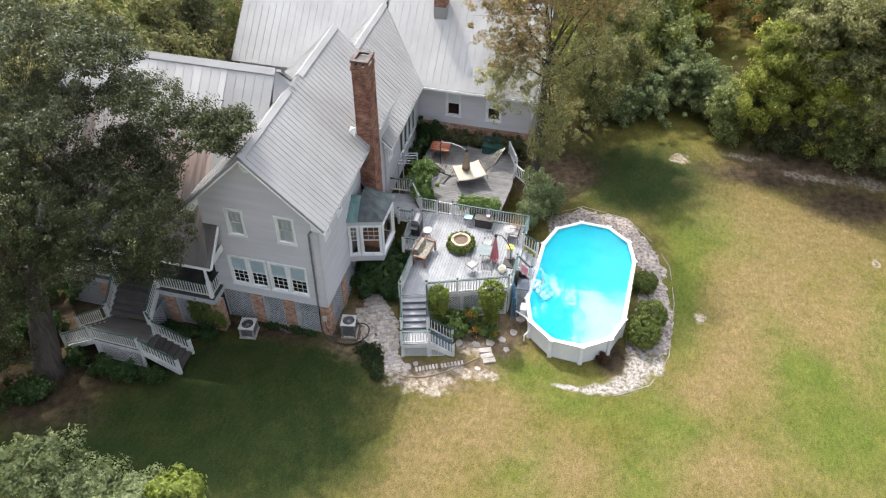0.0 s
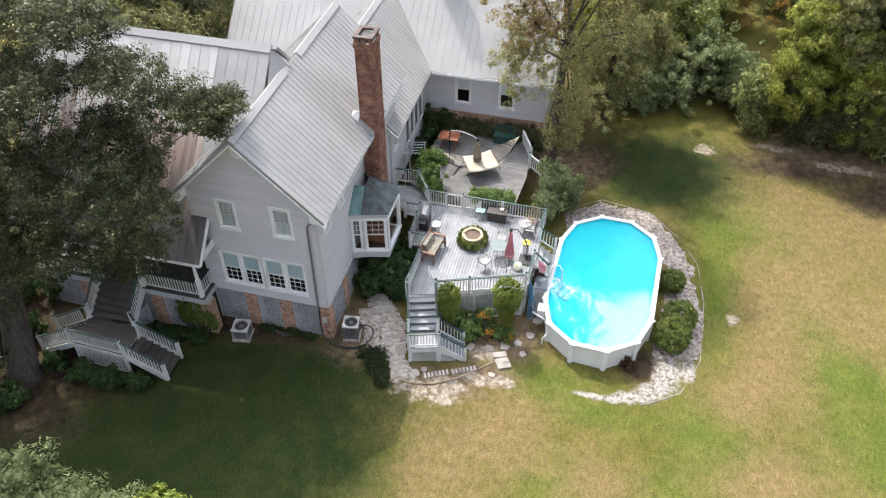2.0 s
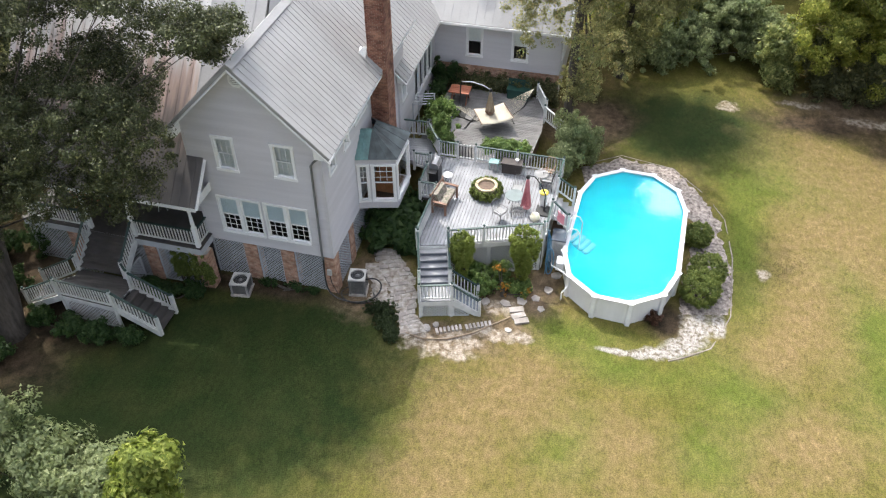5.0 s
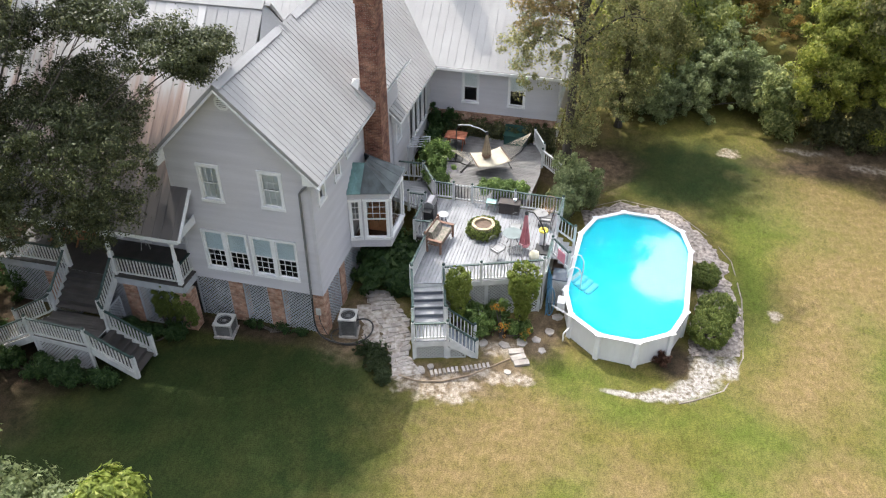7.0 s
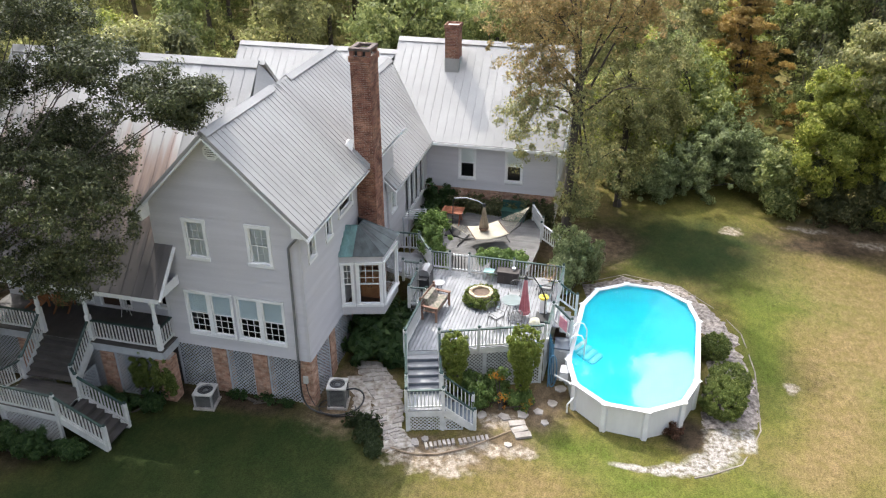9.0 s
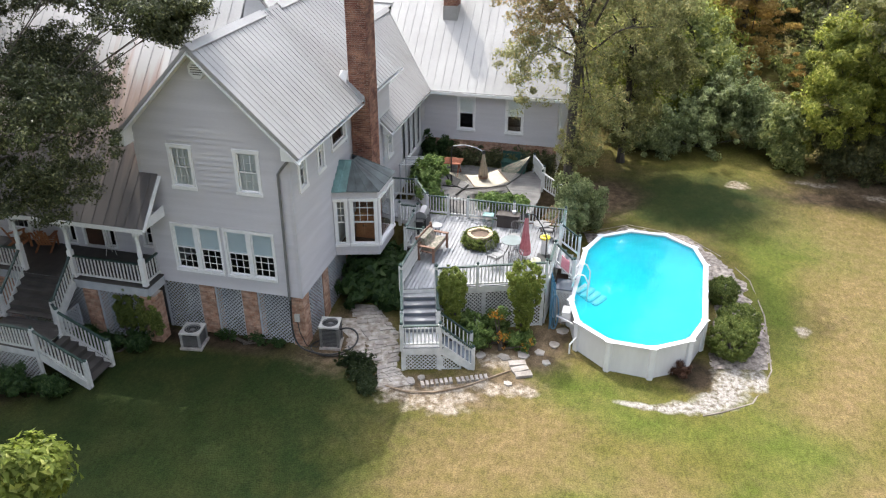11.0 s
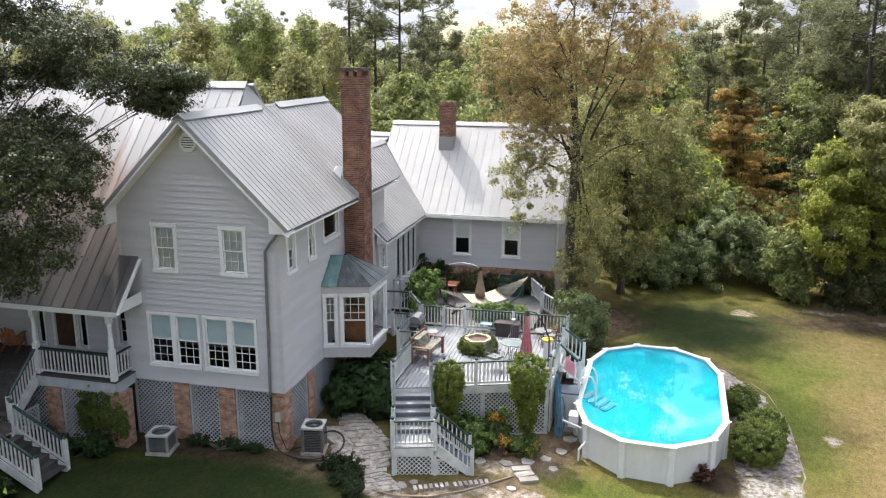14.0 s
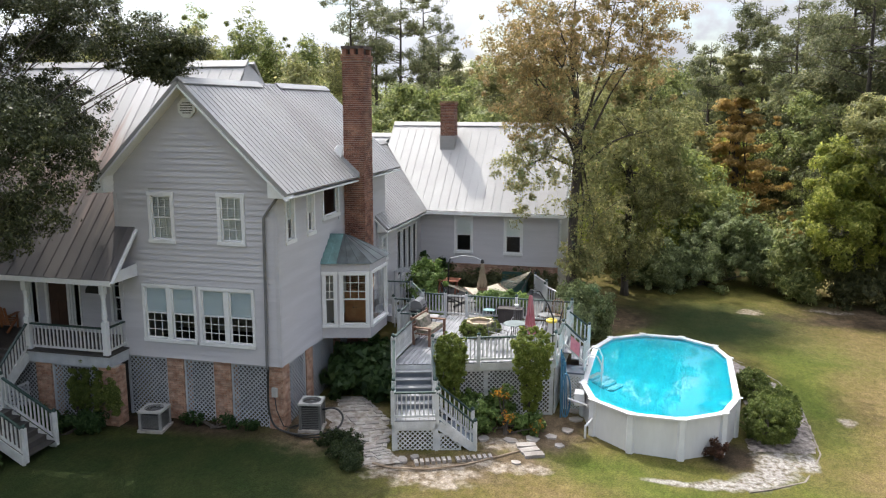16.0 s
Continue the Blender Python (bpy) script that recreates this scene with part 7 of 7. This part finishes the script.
tree("thin-leaved sycamore turning brown beside the rear wing", (8.3, 14.0, 0.2), (8.4, 14.4, 9.5), 0.24,
     [((8.2, 14.1, 8.0), (2.6, 2.2, 1.8)), ((9.2, 14.0, 5.0), (1.7, 1.5, 1.6)), ((6.0, 13.8, 7.4), (1.4, 1.1, 2.4)), ((11.0, 14.8, 9.0), (1.8, 1.6, 1.8)), ((8.6, 14.0, 3.2), (0.9, 0.9, 0.9)),
      ((6.3, 14.2, 11.3), (2.4, 2.0, 2.0)), ((10.0, 14.5, 12.0), (2.6, 2.0, 2.0)), ((7.0, 14.6, 14.3), (2.4, 2.2, 1.9)), ((9.8, 14.4, 15.0), (2.2, 2.0, 1.8)), ((8.2, 14.5, 17.0), (2.2, 2.0, 1.6)), ((8.0, 15.6, 13.0), (2.6, 2.4, 1.8)), ((6.8, 13.2, 9.8), (1.8, 1.4, 1.4)), ((7.2, 13.0, 12.4), (1.8, 1.4, 1.4)), ((5.2, 14.5, 12.8), (1.8, 1.8, 1.8)), ((11.4, 14.6, 13.4), (1.8, 1.8, 1.8))],
     90, 0.32, 45000, 0.1, SYC, 21, "sycamore_tree", 0.9, 7, second=(TAN, 10))
tree("olive-leaved tree close behind the sycamore", (10.6, 20.6, 0.3), (10.5, 20.6, 8.0), 0.18,
     [((10.3, 20.4, 6.0), (2.4, 2.0, 2.2)), ((11.8, 20.0, 8.5), (2.2, 2.0, 1.8)), ((9.2, 20.6, 9.6), (2.4, 2.2, 1.8)), ((10.6, 20.4, 11.3), (1.8, 1.8, 1.3)), ((12.6, 20.4, 5.5), (1.5, 1.5, 1.6)), ((10.6, 20.2, 3.0), (2.0, 1.6, 1.6))],
     60, 0.5, 28000, 0.13, OLIVE, 23, "tree", 0.9, 5)
tree("broad tree with yellow-green and olive leaves at the lawn's edge", (22.0, 24.0, 0.0), (22.0, 24.0, 5.0), 0.25,
     [((21.2, 21.4, 4.6), (2.1, 2.2, 3.0)), ((23.5, 21.0, 4.8), (3.0, 2.4, 3.2)), ((22.0, 21.8, 7.2), (2.0, 2.0, 1.7)), ((23.2, 21.8, 9.2), (2.2, 2.2, 1.8)), ((25.0, 21.6, 9.8), (2.8, 2.6, 2.0)), ((27.5, 21.0, 6.4), (3.0, 2.6, 4.0)), ((24.4, 21.4, 7.4), (2.4, 2.2, 1.8))],
     64, 0.55, 80000, 0.15, BRIGHT, 31, "tree", 0.8, 5, second=(OLIVE, 4))
tree("broad darker green tree at the edge of the lawn", (31.0, 23.0, 0.0), (31.0, 23.0, 5.0), 0.25,
     [((30.5, 21.4, 5.0), (3.0, 2.6, 4.0)), ((32.5, 22.0, 8.5), (3.2, 2.8, 2.8)), ((35.0, 20.8, 5.0), (3.2, 2.8, 4.2)), ((30.0, 20.4, 2.4), (2.6, 1.4, 2.0)), ((29.0, 20.8, 8.6), (2.4, 2.2, 2.0))],
     60, 0.7, 36000, 0.18, MIDGREEN, 33, "tree", 0.8, 5)
for k in range(8):
    ux, uy = 19.6 + 2.3 * k, 22.2 - 0.25 * k
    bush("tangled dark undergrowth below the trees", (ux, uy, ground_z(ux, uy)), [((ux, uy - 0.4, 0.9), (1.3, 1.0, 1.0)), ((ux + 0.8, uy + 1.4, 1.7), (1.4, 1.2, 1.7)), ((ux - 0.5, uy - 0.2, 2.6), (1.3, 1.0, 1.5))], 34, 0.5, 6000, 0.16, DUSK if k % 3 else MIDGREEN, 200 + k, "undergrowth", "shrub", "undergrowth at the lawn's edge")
bush("dense grey-green vine-covered thicket", (14.5, 24.0, 0.2), [((14.5, 23.5, 1.8), (2.4, 1.8, 1.9)), ((12.5, 22.5, 1.4), (1.8, 1.5, 1.5)), ((16.5, 25.0, 2.6), (2.2, 2.0, 2.6)), ((17.8, 25.6, 2.2), (2.0, 1.8, 1.7)), ((18.6, 24.0, 1.4), (1.4, 1.2, 1.4)), ((11.0, 23.5, 1.6), (1.4, 1.6, 1.6))], 130, 0.32, 46000, 0.13, GREY_GREEN, 41, "thicket", "shrub")
CYPRESS = [((17.6 + 0.5 * math.cos(k * 2.4), 36.0 + 0.5 * math.sin(k * 2.4), 1.6 + 0.95 * k), (4.2 - 0.29 * k, 4.2 - 0.29 * k, 0.5)) for k in range(13)]
tree("rust-coloured feathery bald cypress tree", (17.6, 36.0, 0.3), (17.6, 36.0, 12.5), 0.22, CYPRESS, 34, 0.42, 46000, 0.13, RUST, 51, "cypress_tree", 0.45, 3, second=(OLIVE, 3))
BUSHL = "clipped round evergreen shrub in the sandy bed"
for i, (x, y, r) in enumerate(((15.3, 7.3, 0.66), (15.75, 5.0, 0.84), (15.45, 3.75, 0.9))):
    z = ground_z(x, y)
    bush(BUSHL, (x, y, z), [((x, y, z + r * 0.75), (r, r, r * 0.85))], 420, 0.1, 13000, 0.055, CLIPPED, 60 + i, "round_shrub", "shrub", "shrubs beside the pool", clipped=True)
bush("small rust-brown dry shrub at the foot of the pool", (13.7, 1.9, -0.4), [((13.7, 1.9, -0.1), (0.32, 0.3, 0.25))], 30, 0.12, 1500, 0.06, DRY, 87)
TALL = "tall trimmed shrub with bright new leaves against the deck"
for i, (x, y, h, r) in enumerate(((5.5, 1.62, 3.3, 0.52), (8.0, 2.35, 3.55, 0.66))):
    z = ground_z(x, y)
    bush(TALL, (x, y, z), [((x, y, z + h * 0.78), (r, r, h * 0.2)), ((x, y, z + h * 0.62), (r * 0.92, r * 0.85, h * 0.2)), ((x, y, z + h * 0.4), (r * 0.5, r * 0.48, h * 0.24))], 230, 0.085, 27000, 0.052, YELLOWG, 70 + i, "tall_shrub", "shrub", "shrubs against the deck", 9, clipped=True)
bush("leafy dark green shrub under the bay window", (1.5, 4.0, 0), [((1.3, 3.6, 0.8), (0.9, 0.9, 0.8)), ((2.2, 4.4, 0.7), (0.9, 1.0, 0.8)), ((2.6, 3.4, 0.5), (0.6, 0.8, 0.5)), ((1.6, 5.4, 0.8), (1.0, 1.0, 0.8))], 40, 0.3, 5000, 0.3, DEEP, 80)
bush("flower bed shrubs with orange blossom at the deck", (6.5, 1.9, -0.2), [((6.3, 1.7, 0.2), (0.7, 0.5, 0.45)), ((7.9, 2.2, 0.1), (0.6, 0.5, 0.5)), ((5.9, 2.2, 0.5), (0.4, 0.3, 0.5)), ((6.9, 2.4, 0.5), (0.6, 0.3, 0.5))], 40, 0.2, 9000, 0.1, LEAFY, 81, "flower_bed", "flowers")
BLOSSOM = leaf_material("orange_blossom", (0.5, 0.2, 0.04), (0.6, 0.32, 0.05), (0.65, 0.5, 0.1))
bush("orange and yellow blossoms beside the tall shrub", (7.3, 1.75, -0.2), [((7.3, 1.7, 0.3), (0.3, 0.25, 0.3)), ((7.1, 2.2, 0.9), (0.3, 0.15, 0.35)), ((8.3, 1.8, 0.1), (0.25, 0.2, 0.25))], 14, 0.1, 260, 0.06, BLOSSOM, 98, "flowers", "flowers")
bush("lanky green shrub beside the side walkway", (2.6, 9.8, 0.4), [((2.6, 9.6, 2.4), (0.8, 0.8, 0.8)), ((2.4, 10.3, 2.9), (0.8, 0.8, 0.7)), ((2.9, 9.3, 1.5), (0.6, 0.6, 0.7))], 36, 0.26, 6000, 0.13, LEAFY, 82)
bush("leafy vine along the back of the deck", (6.0, 8.9, 0.4), [((5.5, 8.85, 2.45), (0.75, 0.45, 0.4)), ((6.4, 8.9, 2.3), (0.75, 0.45, 0.35)), ((6.0, 8.85, 1.4), (1.0, 0.4, 0.8))], 40, 0.22, 8000, 0.11, LEAFY, 83)
bush("feathery grey-green shrub beside the deck", (8.9, 10.4, 0), [((8.7, 10.9, 1.5), (1.0, 0.9, 1.1)), ((9.5, 11.9, 1.2), (0.9, 0.8, 0.9)), ((8.6, 10.0, 1.2), (0.6, 0.6, 0.9)), ((8.8, 12.2, 1.6), (0.9, 0.8, 0.9))], 44, 0.32, 15000, 0.11, GREY_GREEN, 84)
ring = [((FX + 0.6 * math.cos(a), FY + 0.6 * math.sin(a), DZ + 0.24), (0.16, 0.16, 0.24)) for a in [i * math.pi / 9 for i in range(18)]]
bush("clipped ivy growing round the fire ring", (FX, FY, DZ), ring, 16, 0.08, 9000, 0.06, CLIPPED, 90, "ivy", "ivy", "", 0, clipped=True)
bush("ivy climbing the porch lattice", (-6.1, -1.1, -0.1), [((-6.35, -1.03, 1.0), (0.2, 0.05, 0.85)), ((-5.95, -1.03, 1.05), (0.2, 0.05, 0.82)), ((-5.45, -1.04, 0.9), (0.24, 0.06, 0.8)), ((-4.85, -1.14, 1.0), (0.26, 0.08, 0.8))], 60, 0.1, 8000, 0.08, CLIPPED, 91, "ivy", "ivy")
bush("low dark shrubs under the porch steps", (-6.2, -2.0, -0.1), [((-6.6, -1.9, 0.25), (0.8, 0.5, 0.32)), ((-5.5, -1.6, 0.2), (0.5, 0.35, 0.28)), ((-7.3, -1.9, 0.35), (0.5, 0.4, 0.4))], 40, 0.22, 7000, 0.1, DEEP, 92)
bush("dark green shrubs in front of the porch landing", (-9.2, -4.7, -0.1), [((-9.4, -4.7, 0.35), (0.9, 0.5, 0.45)), ((-8.0, -4.7, 0.35), (0.8, 0.5, 0.45)), ((-10.8, -4.6, 0.3), (0.7, 0.5, 0.4)), ((-6.8, -4.5, 0.2), (0.5, 0.3, 0.3))], 40, 0.22, 9000, 0.11, DEEP, 93)
for k, (ux, uy, uh) in enumerate(((-13.6, -0.6, 1.6), (-15.5, -1.6, 1.8), (-13.9, -3.6, 1.2), (-15.4, -4.6, 1.6), (-12.2, -7.0, 0.7), (-14.6, -8.0, 1.0), (-17.6, -3.0, 2.0))):
    bush("dark shrub in the shade of the oak", (ux, uy, ground_z(ux, uy)), [((ux, uy, uh * 0.5), (1.1, 0.9, uh * 0.5)), ((ux + 0.7, uy + 0.4, uh * 0.4), (0.7, 0.6, uh * 0.4))], 30, 0.26, 3200, 0.12, DEEP, 400 + k, "shrub", "shrub", "shrubs in the oak's shade")
bush("low weeds along the house foot", (-1.8, -0.3, 0.0), [((-2.6, -0.3, 0.12), (0.5, 0.2, 0.2)), ((-1.4, -0.25, 0.15), (0.5, 0.2, 0.25)), ((-0.5, -0.25, 0.1), (0.3, 0.15, 0.15))], 24, 0.1, 2200, 0.06, DEEP, 94, "weeds", "plants")
bush("dark low mounded shrub beside the stone path", (2.7, -0.65, -0.1), [((2.5, -0.5, 0.0), (0.62, 0.46, 0.3)), ((2.95, -1.05, -0.02), (0.5, 0.55, 0.26)), ((3.3, -1.6, -0.06), (0.34, 0.42, 0.18))], 260, 0.085, 15000, 0.055, MOUND, 95, "mounded_shrub")
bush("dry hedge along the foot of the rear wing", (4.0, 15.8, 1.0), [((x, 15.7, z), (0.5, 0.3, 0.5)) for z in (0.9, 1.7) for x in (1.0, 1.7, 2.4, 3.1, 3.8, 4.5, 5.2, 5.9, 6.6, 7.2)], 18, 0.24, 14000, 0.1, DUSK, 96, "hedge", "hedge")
bush("tall leafy plants against the rear wing wall", (1.5, 15.4, 1.0), [((1.0, 15.3, 2.2), (0.3, 0.3, 0.9)), ((1.7, 15.6, 2.0), (0.4, 0.3, 0.7)), ((1.2, 14.6, 1.7), (0.4, 0.5, 0.6)), ((1.0, 13.2, 1.6), (0.3, 0.7, 0.6))], 26, 0.22, 4500, 0.13, DEEP, 97)
bush("yellow-green small tree in front of the house", (-1.0, -12.3, -0.1), [((-0.9, -12.2, 3.3), (1.1, 1.1, 1.2)), ((-0.5, -11.9, 4.6), (0.65, 0.65, 0.65))], 40, 0.34, 8000, 0.16, YELLOWG, 85, "small_tree", "tree")
bush("grey-green feathery small tree in front of the house", (-4.8, -11.6, -0.1), [((-4.4, -11.6, 2.15), (2.0, 1.5, 1.4)), ((-6.6, -11.2, 2.15), (2.0, 1.6, 1.5)), ((-3.0, -11.8, 2.3), (1.1, 1.0, 1.0)), ((-8.2, -11.4, 2.4), (1.6, 1.4, 1.3))], 50, 0.45, 18000, 0.13, GREY_GREEN, 86, "small_tree", "tree")


# trees at the edge of the woods: kind, place, height, half width
WOOD_EDGE = [
    ("mid", -34.0, 51.6, 18.6, 4.5), ("mid", -27.0, 47.1, 17.8, 4.2), ("mid", -27.5, 53.2, 16.7, 3.8), ("mid", -22.1, 54.5, 15.9, 4.0),
    ("olive", -23.6, 37.6, 15.8, 3.6), ("olive", -26.9, 59.5, 16.7, 4.2), ("olive", -17.1, 47.4, 13.9, 3.6), ("olive", -36.1, 38.7, 13.9, 4.5),
    ("olive", -37.6, 34.3, 14.2, 4.5), ("olive", -36.7, 46.8, 16.8, 4.5), ("olive", -57.7, 54.1, 16.6, 5), ("pine", -19.7, 61.2, 23.6, 3.4),
    ("pine", -18.3, 65.7, 21.0, 3.0), ("pine", -13.3, 58.6, 21.2, 3.4), ("pine", -12.3, 65.0, 22.3, 3.2), ("pine", -7.9, 53.8, 16.0, 2.6),
    ("mid", -6.4, 33.6, 10.0, 2.6), ("mid", -3.1, 30.2, 10.7, 3.4), ("mid", -2.8, 38.5, 11.1, 3.6), ("mid", -8.4, 35.1, 9.1, 2.4),
    ("olive", -2.6, 48.9, 13.3, 4.2), ("olive", -1.6, 61.4, 14.4, 4.2), ("olive", 2.5, 56.3, 14.6, 4.2), ("olive", 7.8, 53.4, 12.3, 4.0),
    ("olive", -11.8, 71.3, 14.9, 4.0), ("mid", 10.2, 43.7, 10.4, 3.6), ("mid", 12.9, 79.3, 14.3, 4.4), ("mid", 16.7, 94.6, 16.7, 4.6),
    ("mid", 18.2, 74.4, 14.1, 4.0), ("bright", 9.5, 29.2, 5.2, 3.0), ("bright", 11.3, 27.5, 6.4, 3.2), ("bright", 14.3, 32.4, 6.1, 3.2),
    ("bright", 16.5, 43.2, 7.5, 3.6), ("bright", 13.1, 44.4, 8.1, 3.4), ("pine", 19.8, 60.4, 21.3, 3.2), ("pine", 23.1, 65.3, 20.1, 3.0),
    ("pine", 24.5, 55.4, 19.7, 3.4), ("pine", 28.0, 60.4, 19.1, 3.0), ("pine", 28.0, 48.0, 20.0, 3.4), ("pine", 28.6, 42.0, 19.9, 3.4),
    ("pine", 17.9, 66.1, 16.5, 3.0), ("pine", 33.3, 51.3, 20.5, 3.4), ("pine", 26.4, 39.5, 21.5, 4.4), ("pine", 26.8, 46.5, 23.0, 3.8), ("dark", 31.5, 37.0, 15.0, 4.6), ("dark", 22.9, 44.7, 12.8, 4.0), ("dark", 25.9, 43.4, 13.6, 4.2),
    ("dark", 28.0, 39.8, 13.4, 4.4), ("dark", 32.5, 45.0, 13.2, 4.5), ("dark", 20.7, 46.2, 10.6, 3.8), ("bright", 11.2, 24.5, 6.5, 2.8), ("mid", 13.8, 28.0, 8.5, 3.0), ("dark", -19.0, -9.0, 8.0, 3.6), ("dark", -22.5, -13.0, 9.0, 4.0), ("mid", -17.5, -13.5, 5.0, 2.8), ("dark", -27.0, -8.0, 11.0, 4.2), ("dark", -14.5, 17.0, 9.5, 3.2),
    ("olive", -17.2, 9.5, 11.6, 4.0), ("olive", -13.2, 12.6, 10.8, 3.6), ("olive", -20.5, 3.6, 11.2, 4.0), ("mid", -19.0, 14.0, 11.5, 4.0), ("olive", -24.0, 8.0, 12.0, 4.2), ("mid", -17.0, 22.5, 11.0, 3.8), ("olive", -26.0, 17.0, 13.0, 4.5),
    ("dark", -23.5, -2.0, 11.0, 4.2), ("olive", -12.0, 28.0, 12.0, 4.0), ("mid", -5.0, 30.0, 10.0, 3.6), ("mid", 1.5, 31.0, 9.0, 3.4),
    ("dark", -29.0, 4.0, 13.0, 4.5), ("bright", -20.5, 19.0, 9.0, 3.2), ("dark", 36.0, 21.0, 10.5, 4.2), ("mid", 40.0, 24.0, 11.0, 4.5),
    ("bright", 12.5, 31.0, 7.5, 3.0), ("dark", 26.5, 31.0, 10.0, 3.8), ("dark", 32.0, 31.0, 11.0, 4.0),
    ("olive", 14.0, 38.0, 9.0, 3.4), ("mid", 10.0, 36.0, 9.0, 3.4), ("mid", 23.5, 40.0, 11.0, 4.0),
]
WOOD_KIND = {"mid": (MIDGREEN, "mid-green broadleaf tree in the woods behind"), "olive": (OLIVE, "olive and tan broadleaf tree in the woods behind"), "bright": (BRIGHT, "light yellow-green young tree in the woods"),
             "dark": (DUSK, "dark green broadleaf tree in the woods behind"), "pine": (PINE, "tall pine with a bare trunk above the woods")}
for i, (kind, x, y, h, w) in enumerate(WOOD_EDGE):
    z = ground_z(x, y)
    mat, label = WOOD_KIND[kind]
    r = random.Random(300 + i)
    if kind == "pine":
        pine(label, (x, y, z), h, w, 9000, mat, 300 + i, "pines above the woods")
    else:
        blobs = [((x + r.uniform(-0.5, 0.5) * w, y + r.uniform(-0.5, 0.5) * w, z + h * f), (w * k * r.uniform(0.6, 0.95), w * k * r.uniform(0.6, 0.95), h * 0.15)) for f, k in ((0.16, 0.85), (0.3, 1.0), (0.45, 1.0), (0.6, 0.95), (0.74, 0.75), (0.88, 0.5))]
        hidden = x < -38 or y < 2 or x > 33
        tree(label, (x, y, z), (x, y, z + h * 0.7), 0.2, blobs, 34, 0.72, 2600 if hidden else 11000, 0.36 if hidden else 0.2, mat, 300 + i, "woodland_tree", 0.8, 3, "trees at the edge of the woods")


# far woods, all round
def woods(name, label, spots, mat, seed, leaf, per_tree):
    r = random.Random(seed)
    c, rad = [], []
    g = Geo()
    for x, y, h, w in spots:
        z = ground_z(x, y)
        g.tube([(x, y, z - 0.3), (x + r.uniform(-0.3, 0.3), y, z + h * 0.5), (x, y, z + h * 0.92)], [0.28, 0.2, 0.06], 6)
        for _ in range(34):
            t = r.random() ** 0.8
            rr = w * math.sin(math.pi * min(0.12 + 0.86 * t, 0.98)) ** 0.7
            a = r.uniform(0, 6.283)
            q = r.uniform(0.5, 1.0)
            c.append((x + rr * q * math.cos(a), y + rr * q * math.sin(a), z + h * (0.04 + 0.93 * t)))
            rad.append(w * r.uniform(0.16, 0.34))
    ob = leaf_cloud(name, c, rad, per_tree * len(spots), leaf, mat, seed + 5, 0.8, label=label)
    tagged(ob, label, "woods", "", "stuff")
    tagged(part(name + "_trunks", g, BARK, None, "bare grey trunks of the surrounding woods"), "", "woods", "", "stuff")
    return ob


rnd = random.Random(7)
near, far, gold, round_about = [], [], [], []
for k in range(400):
    front = k < 270
    a = radians(rnd.uniform(-48, 24) if front else rnd.uniform(30, 305))
    d = rnd.uniform(64, 150)
    x, y = 3 + d * math.sin(a), 6 + d * math.cos(a)
    if y < -10 and d < 85:
        continue
    spot = (x, y, rnd.uniform(11, 17) if front else rnd.uniform(9, 15), rnd.uniform(3.0, 5.0))
    (round_about if not front else gold if rnd.random() < 0.12 else near if rnd.random() < 0.5 else far).append(spot)
woods("mixed_woods", "mixed green woodland behind the garden", near, MIDGREEN, 100, 0.36, 800)
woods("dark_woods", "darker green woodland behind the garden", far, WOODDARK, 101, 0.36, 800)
woods("autumn_woods", "yellowing trees among the woods", gold, SYC, 102, 0.36, 800)
woods("surrounding_woods", "green woodland on the other sides of the garden", round_about, WOODDARK, 103, 0.8, 160)
